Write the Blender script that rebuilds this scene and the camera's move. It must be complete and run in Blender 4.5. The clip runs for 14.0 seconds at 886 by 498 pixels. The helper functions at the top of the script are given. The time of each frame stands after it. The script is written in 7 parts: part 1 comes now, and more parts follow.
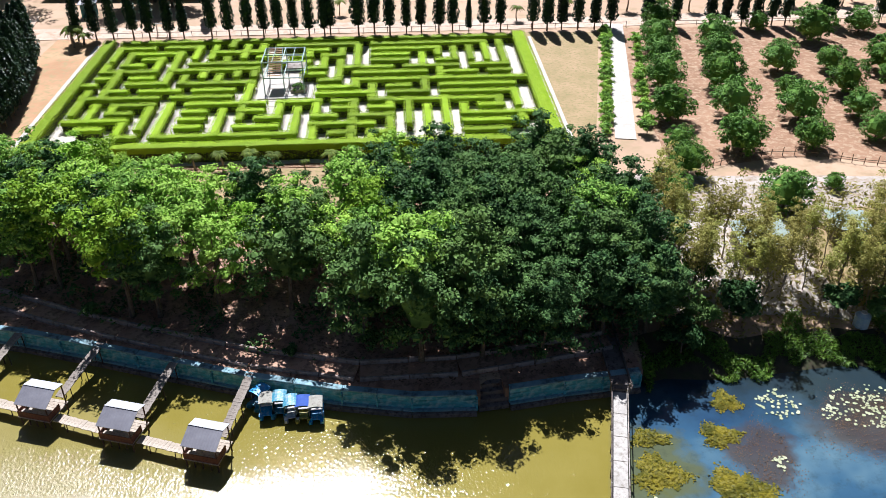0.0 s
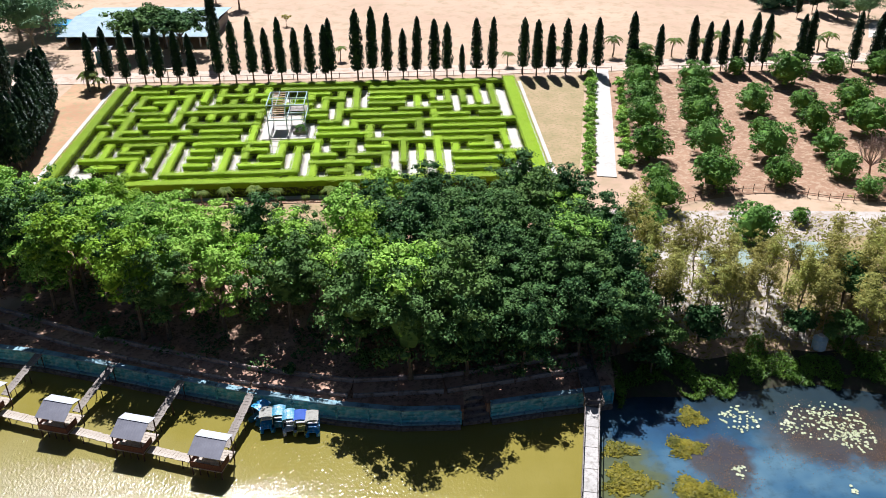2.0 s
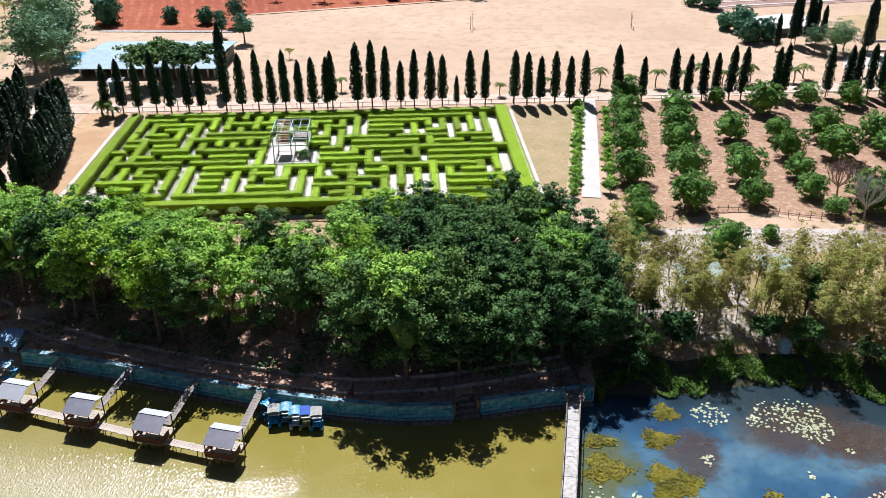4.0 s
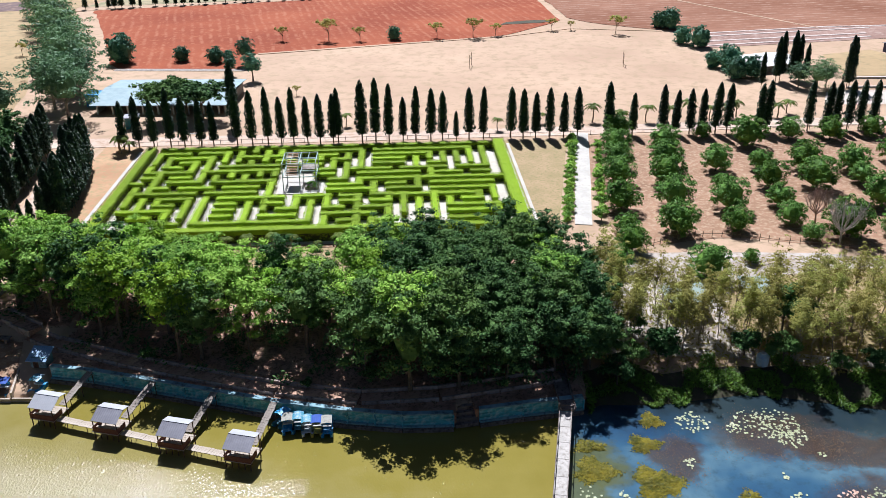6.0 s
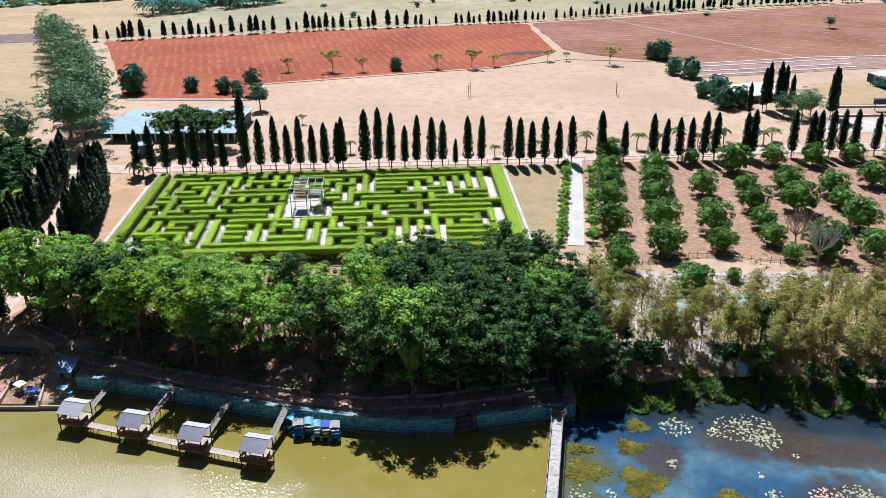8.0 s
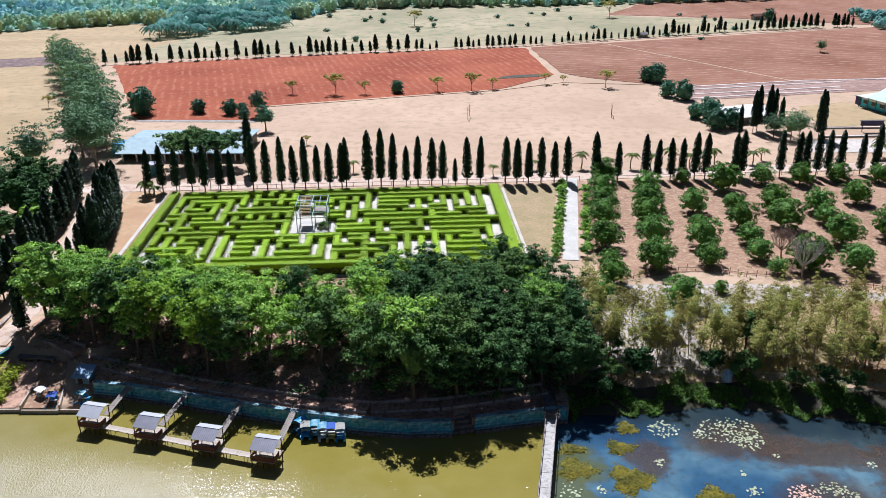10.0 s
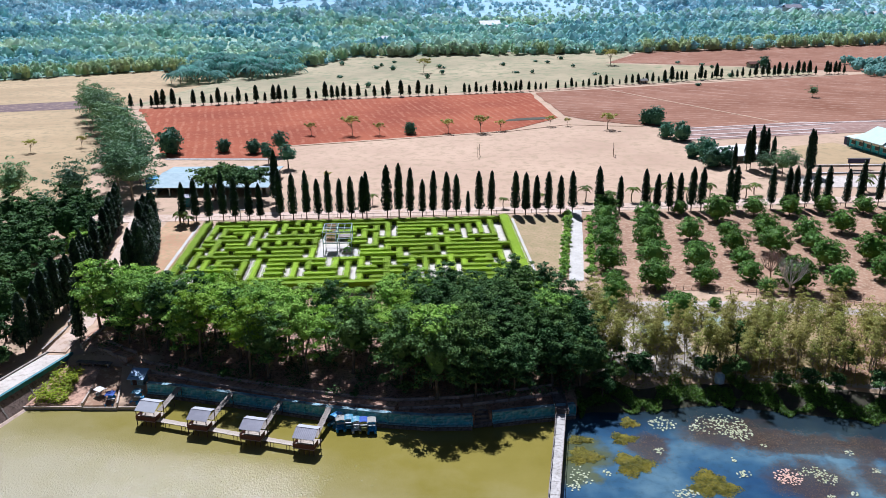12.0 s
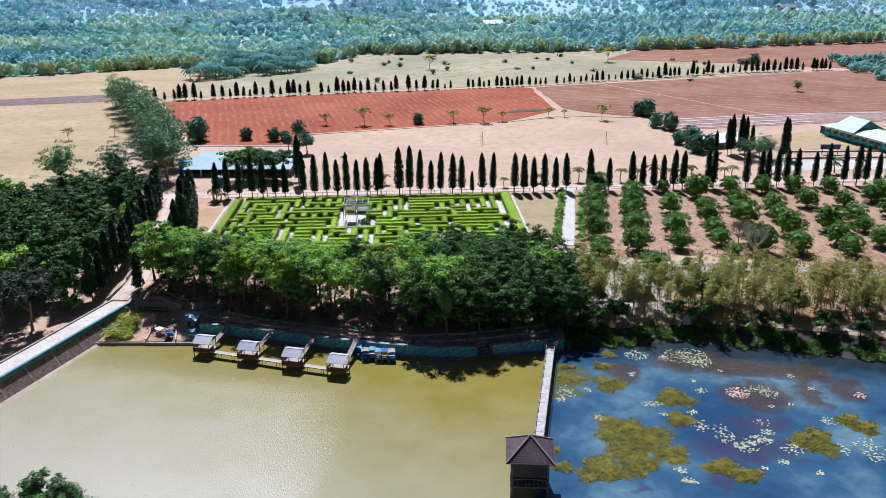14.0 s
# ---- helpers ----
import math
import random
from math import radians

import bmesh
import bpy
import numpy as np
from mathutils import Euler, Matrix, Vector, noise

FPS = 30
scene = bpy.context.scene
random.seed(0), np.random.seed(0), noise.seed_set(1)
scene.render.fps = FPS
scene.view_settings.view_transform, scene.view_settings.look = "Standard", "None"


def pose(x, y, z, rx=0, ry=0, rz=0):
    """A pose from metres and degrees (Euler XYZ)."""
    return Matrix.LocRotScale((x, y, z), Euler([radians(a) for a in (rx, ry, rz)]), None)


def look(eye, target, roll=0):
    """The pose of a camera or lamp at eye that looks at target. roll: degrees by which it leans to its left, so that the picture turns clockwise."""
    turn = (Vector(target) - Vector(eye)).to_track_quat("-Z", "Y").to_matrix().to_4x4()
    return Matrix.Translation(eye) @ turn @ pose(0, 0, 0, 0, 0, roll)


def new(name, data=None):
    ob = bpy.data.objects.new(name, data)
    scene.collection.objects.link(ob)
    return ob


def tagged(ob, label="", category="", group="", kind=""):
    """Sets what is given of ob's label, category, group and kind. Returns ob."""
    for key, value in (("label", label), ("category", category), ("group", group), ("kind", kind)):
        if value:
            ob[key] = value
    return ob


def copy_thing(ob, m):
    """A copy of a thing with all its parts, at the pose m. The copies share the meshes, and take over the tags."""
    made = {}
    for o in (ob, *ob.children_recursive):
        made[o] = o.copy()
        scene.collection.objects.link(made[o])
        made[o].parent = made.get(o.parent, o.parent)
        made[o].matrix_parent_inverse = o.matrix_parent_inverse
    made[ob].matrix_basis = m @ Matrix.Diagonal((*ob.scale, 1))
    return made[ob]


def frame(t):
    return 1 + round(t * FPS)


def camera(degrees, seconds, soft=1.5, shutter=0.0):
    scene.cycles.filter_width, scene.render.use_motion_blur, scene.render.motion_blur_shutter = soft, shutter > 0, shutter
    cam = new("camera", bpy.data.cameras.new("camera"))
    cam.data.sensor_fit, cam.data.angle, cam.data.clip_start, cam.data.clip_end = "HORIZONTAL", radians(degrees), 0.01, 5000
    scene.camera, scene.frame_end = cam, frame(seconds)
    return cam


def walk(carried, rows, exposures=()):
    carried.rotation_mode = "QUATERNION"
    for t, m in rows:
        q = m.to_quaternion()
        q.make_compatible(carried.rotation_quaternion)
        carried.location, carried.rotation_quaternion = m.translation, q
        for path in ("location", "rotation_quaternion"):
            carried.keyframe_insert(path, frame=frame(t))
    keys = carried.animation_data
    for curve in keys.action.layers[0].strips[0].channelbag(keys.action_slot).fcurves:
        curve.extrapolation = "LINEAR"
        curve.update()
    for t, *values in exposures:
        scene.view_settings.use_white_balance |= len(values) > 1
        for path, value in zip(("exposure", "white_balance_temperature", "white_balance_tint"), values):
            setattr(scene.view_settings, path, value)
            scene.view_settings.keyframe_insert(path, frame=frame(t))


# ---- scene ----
cam = camera(55.0, 14.0, soft=0.35)
PATH = [
    (0, (-0.889, 16.668, 46.914), (-0.614, 58.699, 19.835), -0.30),
    (0.5, (-0.576, 15.260, 47.688), (-0.326, 57.667, 21.200), -0.30),
    (1, (-0.170, 13.927, 48.272), (-0.020, 56.622, 22.251), -0.40),
    (1.5, (0.160, 12.400, 48.893), (0.285, 55.366, 23.323), -0.30),
    (2, (0.479, 10.825, 49.225), (0.579, 54.098, 24.176), -0.40),
    (2.5, (0.790, 9.073, 49.561), (0.890, 52.673, 25.086), -0.40),
    (3, (1.021, 7.334, 49.975), (1.171, 51.130, 25.853), -0.40),
    (5.5, (0.623, -1.169, 51.966), (0.898, 43.755, 30.017), -0.40),
    (6, (0.730, -2.753, 52.426), (0.980, 42.390, 30.929), -0.50),
    (6.5, (0.787, -4.456, 52.969), (1.012, 40.802, 31.716), -0.50),
    (7, (0.726, -6.019, 53.516), (1.001, 39.426, 32.668), -0.50),
    (7.5, (0.689, -7.739, 53.929), (0.939, 37.874, 33.449), -0.50),
    (8, (0.662, -9.314, 54.323), (0.937, 36.488, 34.272), -0.50),
    (10.5, (0.704, -17.030, 55.554), (0.954, 29.490, 37.231), -0.50),
    (11, (0.232, -19.981, 55.684), (0.457, 26.799, 38.032), -0.50),
    (11.5, (-0.638, -23.466, 55.692), (-0.463, 23.547, 38.671), -0.50),
    (12, (-1.630, -27.361, 55.734), (-1.530, 19.923, 39.481), -0.50),
    (12.5, (-2.494, -31.673, 55.910), (-2.444, 15.622, 39.687), -0.50),
    (13, (-2.876, -36.587, 55.990), (-2.926, 10.708, 39.766), -0.50),
    (13.5, (-2.956, -42.254, 56.316), (-3.006, 5.030, 40.063), -0.50),
    (14, (-2.560, -48.370, 56.393), (-2.635, -1.077, 40.162), -0.50),
]
walk(cam, [(t, look(eye, target, roll)) for t, eye, target, roll in PATH], [(0, 0.82, 5600, 15), (4, 0.72, 5550, 15), (8, 0.57, 5380, 15), (11, 0.50, 5270, 17), (14, 0.46, 5190, 18)])

# ---- light ----
SUN_ELEV, SUN_AZ = radians(52.5), radians(-9)
world = bpy.data.worlds.new("world")
scene.world = world
world.use_nodes = True
wn = world.node_tree.nodes
sky = wn.new("ShaderNodeTexSky")
sky.sky_type = "NISHITA"
sky.sun_disc = False
sky.sun_elevation, sky.sun_rotation = SUN_ELEV, SUN_AZ
sky.air_density, sky.dust_density, sky.ozone_density = 1.0, 1.2, 1.0
wn["Background"].inputs["Strength"].default_value = 0.018
world.node_tree.links.new(sky.outputs["Color"], wn["Background"].inputs["Color"])
sun = new("sun", bpy.data.lights.new("sun", "SUN"))
sun.data.energy, sun.data.angle, sun.data.color = 4.85, radians(0.55), (1.0, 0.955, 0.88)
to_sun = Vector((math.sin(SUN_AZ) * math.cos(SUN_ELEV), math.cos(SUN_AZ) * math.cos(SUN_ELEV), math.sin(SUN_ELEV)))
sun.matrix_world = look(tuple(to_sun * 200), (0, 0, 0))


# ---- materials ----
def node_mat(name):
    m = bpy.data.materials.new(name)
    m.use_nodes = True
    nt = m.node_tree
    return m, nt, nt.nodes["Principled BSDF"]


def noise_tex(nt, scale, detail=4.0, coord="Object", rough=0.6, stretch=None):
    tc = nt.nodes.new("ShaderNodeTexCoord")
    n = nt.nodes.new("ShaderNodeTexNoise")
    n.inputs["Scale"].default_value = scale
    n.inputs["Detail"].default_value = detail
    n.inputs["Roughness"].default_value = rough
    if stretch:
        mp = nt.nodes.new("ShaderNodeMapping")
        mp.inputs["Scale"].default_value = stretch[:3]
        mp.inputs["Rotation"].default_value = (0, 0, stretch[3])
        nt.links.new(tc.outputs[coord], mp.inputs["Vector"])
        nt.links.new(mp.outputs["Vector"], n.inputs["Vector"])
    else:
        nt.links.new(tc.outputs[coord], n.inputs["Vector"])
    return n.outputs["Fac"]


def ramp(nt, fac, stops):
    r = nt.nodes.new("ShaderNodeValToRGB")
    e = r.color_ramp.elements
    while len(e) < len(stops):
        e.new(0.5)
    for el, (p, c) in zip(e, stops):
        el.position, el.color = p, (*c, 1)
    nt.links.new(fac, r.inputs["Fac"])
    return r.outputs["Color"]


def blend(nt, a, b, fac, kind="MIX"):
    m = nt.nodes.new("ShaderNodeMix")
    m.data_type, m.blend_type = "RGBA", kind
    for sock, v in ((m.inputs["Factor"], fac), (m.inputs["A"], a), (m.inputs["B"], b)):
        if isinstance(v, (int, float)):
            sock.default_value = v
        elif isinstance(v, tuple):
            sock.default_value = (*v, 1)
        else:
            nt.links.new(v, sock)
    return m.outputs["Result"]


def bump(nt, bsdf, height, strength, dist):
    b = nt.nodes.new("ShaderNodeBump")
    b.inputs["Strength"].default_value, b.inputs["Distance"].default_value = strength, dist
    nt.links.new(height, b.inputs["Height"])
    nt.links.new(b.outputs["Normal"], bsdf.inputs["Normal"])


def surface(name, a, b, c=None, big=0.15, fine=3.0, rough=0.85, relief=0.3, dist=0.05, metal=0.0, coord="Object", stretch=None, spec=0.3, pos=(0.35, 0.65)):
    """Two-scale mottled surface: a and b by large noise, c as fine flecks."""
    m, nt, p = node_mat(name)
    col = ramp(nt, noise_tex(nt, big, 5, coord, 0.65, stretch), [(pos[0], a), (pos[1], b)])
    fn = noise_tex(nt, fine, 3, coord, 0.7)
    if c:
        mask = ramp(nt, fn, [(0.48, (0, 0, 0)), (0.68, (1, 1, 1))])
        col = blend(nt, col, c, mask)
    nt.links.new(col, p.inputs["Base Color"])
    p.inputs["Roughness"].default_value, p.inputs["Metallic"].default_value = rough, metal
    p.inputs["Specular IOR Level"].default_value = spec
    bump(nt, p, fn, relief, dist)
    return m


def leaf_mat(name, dark, mid, light, tint=None, trans=0.35, rough=0.5, spec=0.3):
    """Foliage: colour by leaf and by plant, some light passing through."""
    m, nt, p = node_mat(name)
    geo = nt.nodes.new("ShaderNodeNewGeometry")
    info = nt.nodes.new("ShaderNodeObjectInfo")
    low = tuple(0.55 * p + 0.45 * q for p, q in zip(dark, mid))
    high = tuple(0.45 * p + 0.55 * q for p, q in zip(light, mid))
    col = ramp(nt, geo.outputs["Random Per Island"], [(0.0, low), (0.55, mid), (1.0, high)])
    col = blend(nt, col, dark, ramp(nt, noise_tex(nt, 0.9, 2), [(0.3, (0.8, 0.8, 0.8)), (0.5, (0, 0, 0))]))
    patch = noise_tex(nt, 0.45, 2)
    col = blend(nt, col, light, ramp(nt, patch, [(0.5, (0, 0, 0)), (0.75, (0.6, 0.6, 0.6))]))
    if tint:
        col = blend(nt, col, tint, ramp(nt, info.outputs["Random"], [(0.25, (0, 0, 0)), (1.0, (0.75, 0.75, 0.75))]))
    hs = nt.nodes.new("ShaderNodeHueSaturation")
    hs.inputs["Saturation"].default_value = 1.05
    mr = nt.nodes.new("ShaderNodeMapRange")
    mr.inputs["To Min"].default_value, mr.inputs["To Max"].default_value = 0.75, 1.3
    nt.links.new(info.outputs["Random"], mr.inputs["Value"])
    nt.links.new(mr.outputs["Result"], hs.inputs["Value"])
    nt.links.new(col, hs.inputs["Color"])
    nt.links.new(hs.outputs["Color"], p.inputs["Base Color"])
    p.inputs["Roughness"].default_value = rough
    p.inputs["Specular IOR Level"].default_value = spec
    tr = nt.nodes.new("ShaderNodeBsdfTranslucent")
    nt.links.new(hs.outputs["Color"], tr.inputs["Color"])
    mx = nt.nodes.new("ShaderNodeMixShader")
    mx.inputs["Fac"].default_value = trans
    nt.links.new(p.outputs["BSDF"], mx.inputs[1])
    nt.links.new(tr.outputs["BSDF"], mx.inputs[2])
    nt.links.new(mx.outputs["Shader"], nt.nodes["Material Output"].inputs["Surface"])
    return m


M_GROUND = surface("dry_ground", (0.43, 0.285, 0.18), (0.53, 0.365, 0.235), (0.38, 0.27, 0.155), big=0.03, fine=0.35, relief=0.4)
M_GOLDGRASS = surface("golden_dry_grass", (0.36, 0.25, 0.12), (0.46, 0.325, 0.165), (0.30, 0.23, 0.11), big=0.035, fine=0.3, relief=0.4, stretch=(0.6, 1.6, 1.0, 0.2))
M_BANK = surface("bank_soil", (0.40, 0.215, 0.135), (0.60, 0.375, 0.25), (0.22, 0.125, 0.08), big=0.25, fine=1.6, relief=0.5)
M_ORCHARD = surface("orchard_soil", (0.24, 0.13, 0.07), (0.37, 0.215, 0.125), (0.45, 0.32, 0.20), big=0.16, fine=1.3, relief=0.6)
M_FALLOW = surface("burnt_purplish_stubble", (0.12, 0.072, 0.068), (0.17, 0.11, 0.10), (0.28, 0.19, 0.13), big=0.05, fine=0.3, relief=0.4, stretch=(0.4, 2.0, 1.0, 0.2))
M_BROWNSOIL = surface("brown_tilled_soil", (0.22, 0.125, 0.09), (0.33, 0.20, 0.15), (0.42, 0.30, 0.24), big=0.1, fine=0.5, relief=0.5, stretch=(0.4, 2.4, 1.0, 0.2))
M_SCRUB = surface("scrub_soil", (0.38, 0.325, 0.27), (0.52, 0.46, 0.40), (0.30, 0.22, 0.13), big=0.2, fine=1.1, relief=0.5)
M_VERGE = surface("orange_verge", (0.40, 0.22, 0.11), (0.50, 0.31, 0.165), (0.33, 0.26, 0.12), big=0.15, fine=1.0, relief=0.4)
M_MUD = surface("wet_dark_mud", (0.045, 0.038, 0.022), (0.085, 0.07, 0.04), (0.05, 0.06, 0.02), big=0.4, fine=1.5, relief=0.5)
M_DRYGRASS = surface("dry_lawn", (0.30, 0.225, 0.10), (0.40, 0.275, 0.145), (0.24, 0.205, 0.08), big=0.3, fine=2.0, relief=0.4)
M_FARGRASS = surface("far_grass", (0.27, 0.23, 0.12), (0.42, 0.335, 0.19), (0.20, 0.21, 0.095), big=0.02, fine=0.2, relief=0.3)
M_GRAVEL = surface("pale_gravel", (0.50, 0.45, 0.37), (0.64, 0.59, 0.50), (0.45, 0.38, 0.28), big=0.5, fine=4.0, relief=0.3)
M_CONCRETE = surface("pale_concrete", (0.46, 0.43, 0.38), (0.58, 0.545, 0.48), (0.45, 0.40, 0.33), big=0.3, fine=2.2, relief=0.2)
M_DAMROAD = surface("dusty_concrete_road", (0.50, 0.44, 0.37), (0.62, 0.55, 0.47), (0.40, 0.34, 0.27), big=0.25, fine=1.5, relief=0.3)
M_DECK = surface("worn_grey_deck", (0.40, 0.37, 0.33), (0.54, 0.50, 0.45), (0.28, 0.25, 0.21), big=0.6, fine=2.5, relief=0.3)
M_ROAD = surface("dirt_road", (0.50, 0.37, 0.27), (0.62, 0.485, 0.375), (0.40, 0.265, 0.17), big=0.1, fine=0.8, relief=0.3)
M_OLDCONC = surface("stained_concrete", (0.30, 0.26, 0.22), (0.45, 0.40, 0.35), (0.14, 0.11, 0.08), big=0.5, fine=2.5, relief=0.4)
M_KERB = surface("brown_stained_concrete", (0.34, 0.26, 0.21), (0.55, 0.46, 0.40), (0.18, 0.13, 0.10), big=0.6, fine=2.2, relief=0.5)
M_DARKCONC = surface("dark_concrete", (0.16, 0.13, 0.11), (0.28, 0.23, 0.2), (0.07, 0.05, 0.04), big=0.5, fine=2.5, relief=0.4)
M_TURQ = surface("faded_turquoise_paint", (0.15, 0.32, 0.37), (0.34, 0.49, 0.52), (0.10, 0.15, 0.16), big=0.5, fine=1.4, rough=0.7, relief=0.3)
M_WALLFACE = surface("stained_turquoise_paint", (0.03, 0.16, 0.20), (0.13, 0.50, 0.61), (0.42, 0.62, 0.66), big=0.45, fine=1.6, rough=0.75, relief=0.6, stretch=(0.7, 0.7, 7.0, 0.0), pos=(0.36, 0.58))
M_TEAL = surface("teal_paint", (0.02, 0.16, 0.18), (0.04, 0.22, 0.24), (0.12, 0.16, 0.15), big=0.5, fine=2.0, rough=0.6)
M_STONE = surface("revetment_stone", (0.22, 0.15, 0.12), (0.33, 0.24, 0.19), (0.11, 0.075, 0.055), big=0.7, fine=2.4, relief=0.7)
M_BARK = surface("grey_brown_bark", (0.12, 0.09, 0.06), (0.22, 0.17, 0.12), (0.07, 0.05, 0.035), big=1.0, fine=5.0, relief=0.6)
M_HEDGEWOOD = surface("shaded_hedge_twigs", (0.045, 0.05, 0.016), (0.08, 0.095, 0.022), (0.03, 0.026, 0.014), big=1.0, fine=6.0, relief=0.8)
M_PALEBARK = surface("pale_bark", (0.26, 0.21, 0.15), (0.36, 0.30, 0.22), (0.14, 0.11, 0.08), big=1.0, fine=5.0, relief=0.5)
M_GREYTWIG = surface("grey_twigs", (0.40, 0.37, 0.33), (0.52, 0.48, 0.43), (0.3, 0.27, 0.23), big=1.0, fine=5.0)
M_PINKTWIG = surface("reddish_twigs", (0.36, 0.24, 0.19), (0.46, 0.32, 0.26), (0.25, 0.17, 0.13), big=1.0, fine=5.0)
M_WOOD = surface("weathered_wood", (0.42, 0.35, 0.27), (0.56, 0.48, 0.39), (0.30, 0.24, 0.18), big=0.8, fine=6.0, relief=0.4)
M_SHADEWOOD = surface("shade_grey_wood", (0.26, 0.22, 0.18), (0.36, 0.31, 0.26), (0.18, 0.15, 0.12), big=0.8, fine=6.0, relief=0.4)
M_TREAD = surface("orange_brown_wood", (0.36, 0.21, 0.11), (0.50, 0.33, 0.19), (0.24, 0.14, 0.08), big=0.8, fine=6.0, relief=0.4)
M_DARKWOOD = surface("dark_wood", (0.075, 0.04, 0.03), (0.13, 0.07, 0.05), (0.05, 0.03, 0.025), big=0.8, fine=6.0, relief=0.4)
M_REDWOOD = surface("red_brown_boards", (0.13, 0.05, 0.035), (0.19, 0.075, 0.05), (0.07, 0.035, 0.03), big=0.8, fine=5.0, relief=0.3)
M_STEEL = surface("green_grey_steel", (0.24, 0.33, 0.31), (0.36, 0.45, 0.42), (0.28, 0.28, 0.24), big=1.0, fine=4.0, rough=0.5, metal=0.2)
M_IRON = surface("dark_iron", (0.05, 0.05, 0.05), (0.09, 0.085, 0.08), (0.14, 0.08, 0.05), big=1.0, fine=6.0, rough=0.6)


def field_mat(name, a, b, line, angle, spacing, fleck=None, force=0.8):
    m, nt, p = node_mat(name)
    tc = nt.nodes.new("ShaderNodeTexCoord")
    mp = nt.nodes.new("ShaderNodeMapping")
    mp.inputs["Rotation"].default_value = (0, 0, angle)
    nt.links.new(tc.outputs["Object"], mp.inputs["Vector"])
    w = nt.nodes.new("ShaderNodeTexWave")
    w.wave_type, w.bands_direction = "BANDS", "X"
    w.inputs["Scale"].default_value = 6.2832 / spacing / 20.0
    w.inputs["Distortion"].default_value, w.inputs["Detail"].default_value, w.inputs["Detail Scale"].default_value = 5.0, 4.0, 0.35
    nt.links.new(mp.outputs["Vector"], w.inputs["Vector"])
    base = ramp(nt, noise_tex(nt, 0.03, 5), [(0.35, a), (0.65, b)])
    mask = ramp(nt, w.outputs["Fac"], [(0.5, (0, 0, 0)), (1.0, (force, force, force))])
    brk = ramp(nt, noise_tex(nt, 0.22, 5, rough=0.75), [(0.45, (0, 0, 0)), (0.6, (1, 1, 1))])
    mask = blend(nt, mask, brk, 1.0, "MULTIPLY")
    col = blend(nt, base, line, mask)
    if fleck:
        col = blend(nt, col, fleck, ramp(nt, noise_tex(nt, 0.5, 4, rough=0.75), [(0.55, (0, 0, 0)), (0.75, (0.7, 0.7, 0.7))]))
    nt.links.new(col, p.inputs["Base Color"])
    p.inputs["Roughness"].default_value = 0.95
    p.inputs["Specular IOR Level"].default_value = 0.15
    bump(nt, p, w.outputs["Fac"], 0.35, 0.2)
    return m


M_RED = field_mat("ploughed_red_earth", (0.25, 0.06, 0.027), (0.35, 0.1, 0.045), (0.50, 0.23, 0.13), -0.25, 2.6, (0.47, 0.20, 0.105), 0.42)
M_PINK = field_mat("dry_pinkish_earth", (0.22, 0.095, 0.052), (0.31, 0.155, 0.095), (0.46, 0.31, 0.22), 1.40, 3.6, (0.17, 0.075, 0.045), 0.6)


def sheet_metal(name, a, b, pitch=0.25, rough=0.45, metal=0.3, axis="X"):
    m, nt, p = node_mat(name)
    tc = nt.nodes.new("ShaderNodeTexCoord")
    w = nt.nodes.new("ShaderNodeTexWave")
    w.bands_direction = axis
    w.inputs["Scale"].default_value = 6.2832 / pitch / 20.0
    nt.links.new(tc.outputs["Object"], w.inputs["Vector"])
    col = ramp(nt, noise_tex(nt, 0.7, 5), [(0.3, a), (0.7, b)])
    nt.links.new(col, p.inputs["Base Color"])
    p.inputs["Roughness"].default_value, p.inputs["Metallic"].default_value = rough, metal
    bump(nt, p, w.outputs["Fac"], 0.6, 0.03)
    return m


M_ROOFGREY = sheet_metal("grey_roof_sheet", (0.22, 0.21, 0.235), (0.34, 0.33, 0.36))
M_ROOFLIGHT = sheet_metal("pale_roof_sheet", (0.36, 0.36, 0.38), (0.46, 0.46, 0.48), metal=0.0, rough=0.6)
M_ROOFBLUE = sheet_metal("pale_blue_roof_sheet", (0.21, 0.30, 0.32), (0.30, 0.40, 0.41), pitch=0.35, metal=0.0, rough=0.7)
M_ROOFGREEN = sheet_metal("pale_green_roof_sheet", (0.50, 0.64, 0.60), (0.60, 0.74, 0.69), pitch=0.8, metal=0.0, rough=0.7)
M_ROOFMINT = sheet_metal("mint_roof_sheet", (0.42, 0.55, 0.47), (0.50, 0.62, 0.53), pitch=0.8, metal=0.0, rough=0.7)
M_SHACKROOF = sheet_metal("weathered_green_sheet", (0.24, 0.30, 0.25), (0.34, 0.40, 0.34), pitch=0.6, metal=0.0, rough=0.8)
M_TILE = surface("dark_brown_roof_tile", (0.085, 0.055, 0.06), (0.14, 0.09, 0.095), (0.06, 0.045, 0.05), big=0.6, fine=4.0, rough=0.6)
M_RIDGE = surface("pale_ridge_tile", (0.30, 0.24, 0.23), (0.42, 0.35, 0.33), (0.2, 0.16, 0.15), big=1.5, fine=5.0)
M_WHITE = surface("off_white_paint", (0.72, 0.70, 0.66), (0.82, 0.80, 0.77), (0.55, 0.52, 0.47), big=0.6, fine=3.0, rough=0.6)
M_MULCH = surface("dusty_white_film", (0.56, 0.47, 0.41), (0.68, 0.59, 0.52), (0.42, 0.33, 0.27), big=0.2, fine=1.0)
M_WINDOW = surface("dark_window_glass", (0.02, 0.03, 0.035), (0.04, 0.05, 0.055), big=0.5, rough=0.15, relief=0.0)
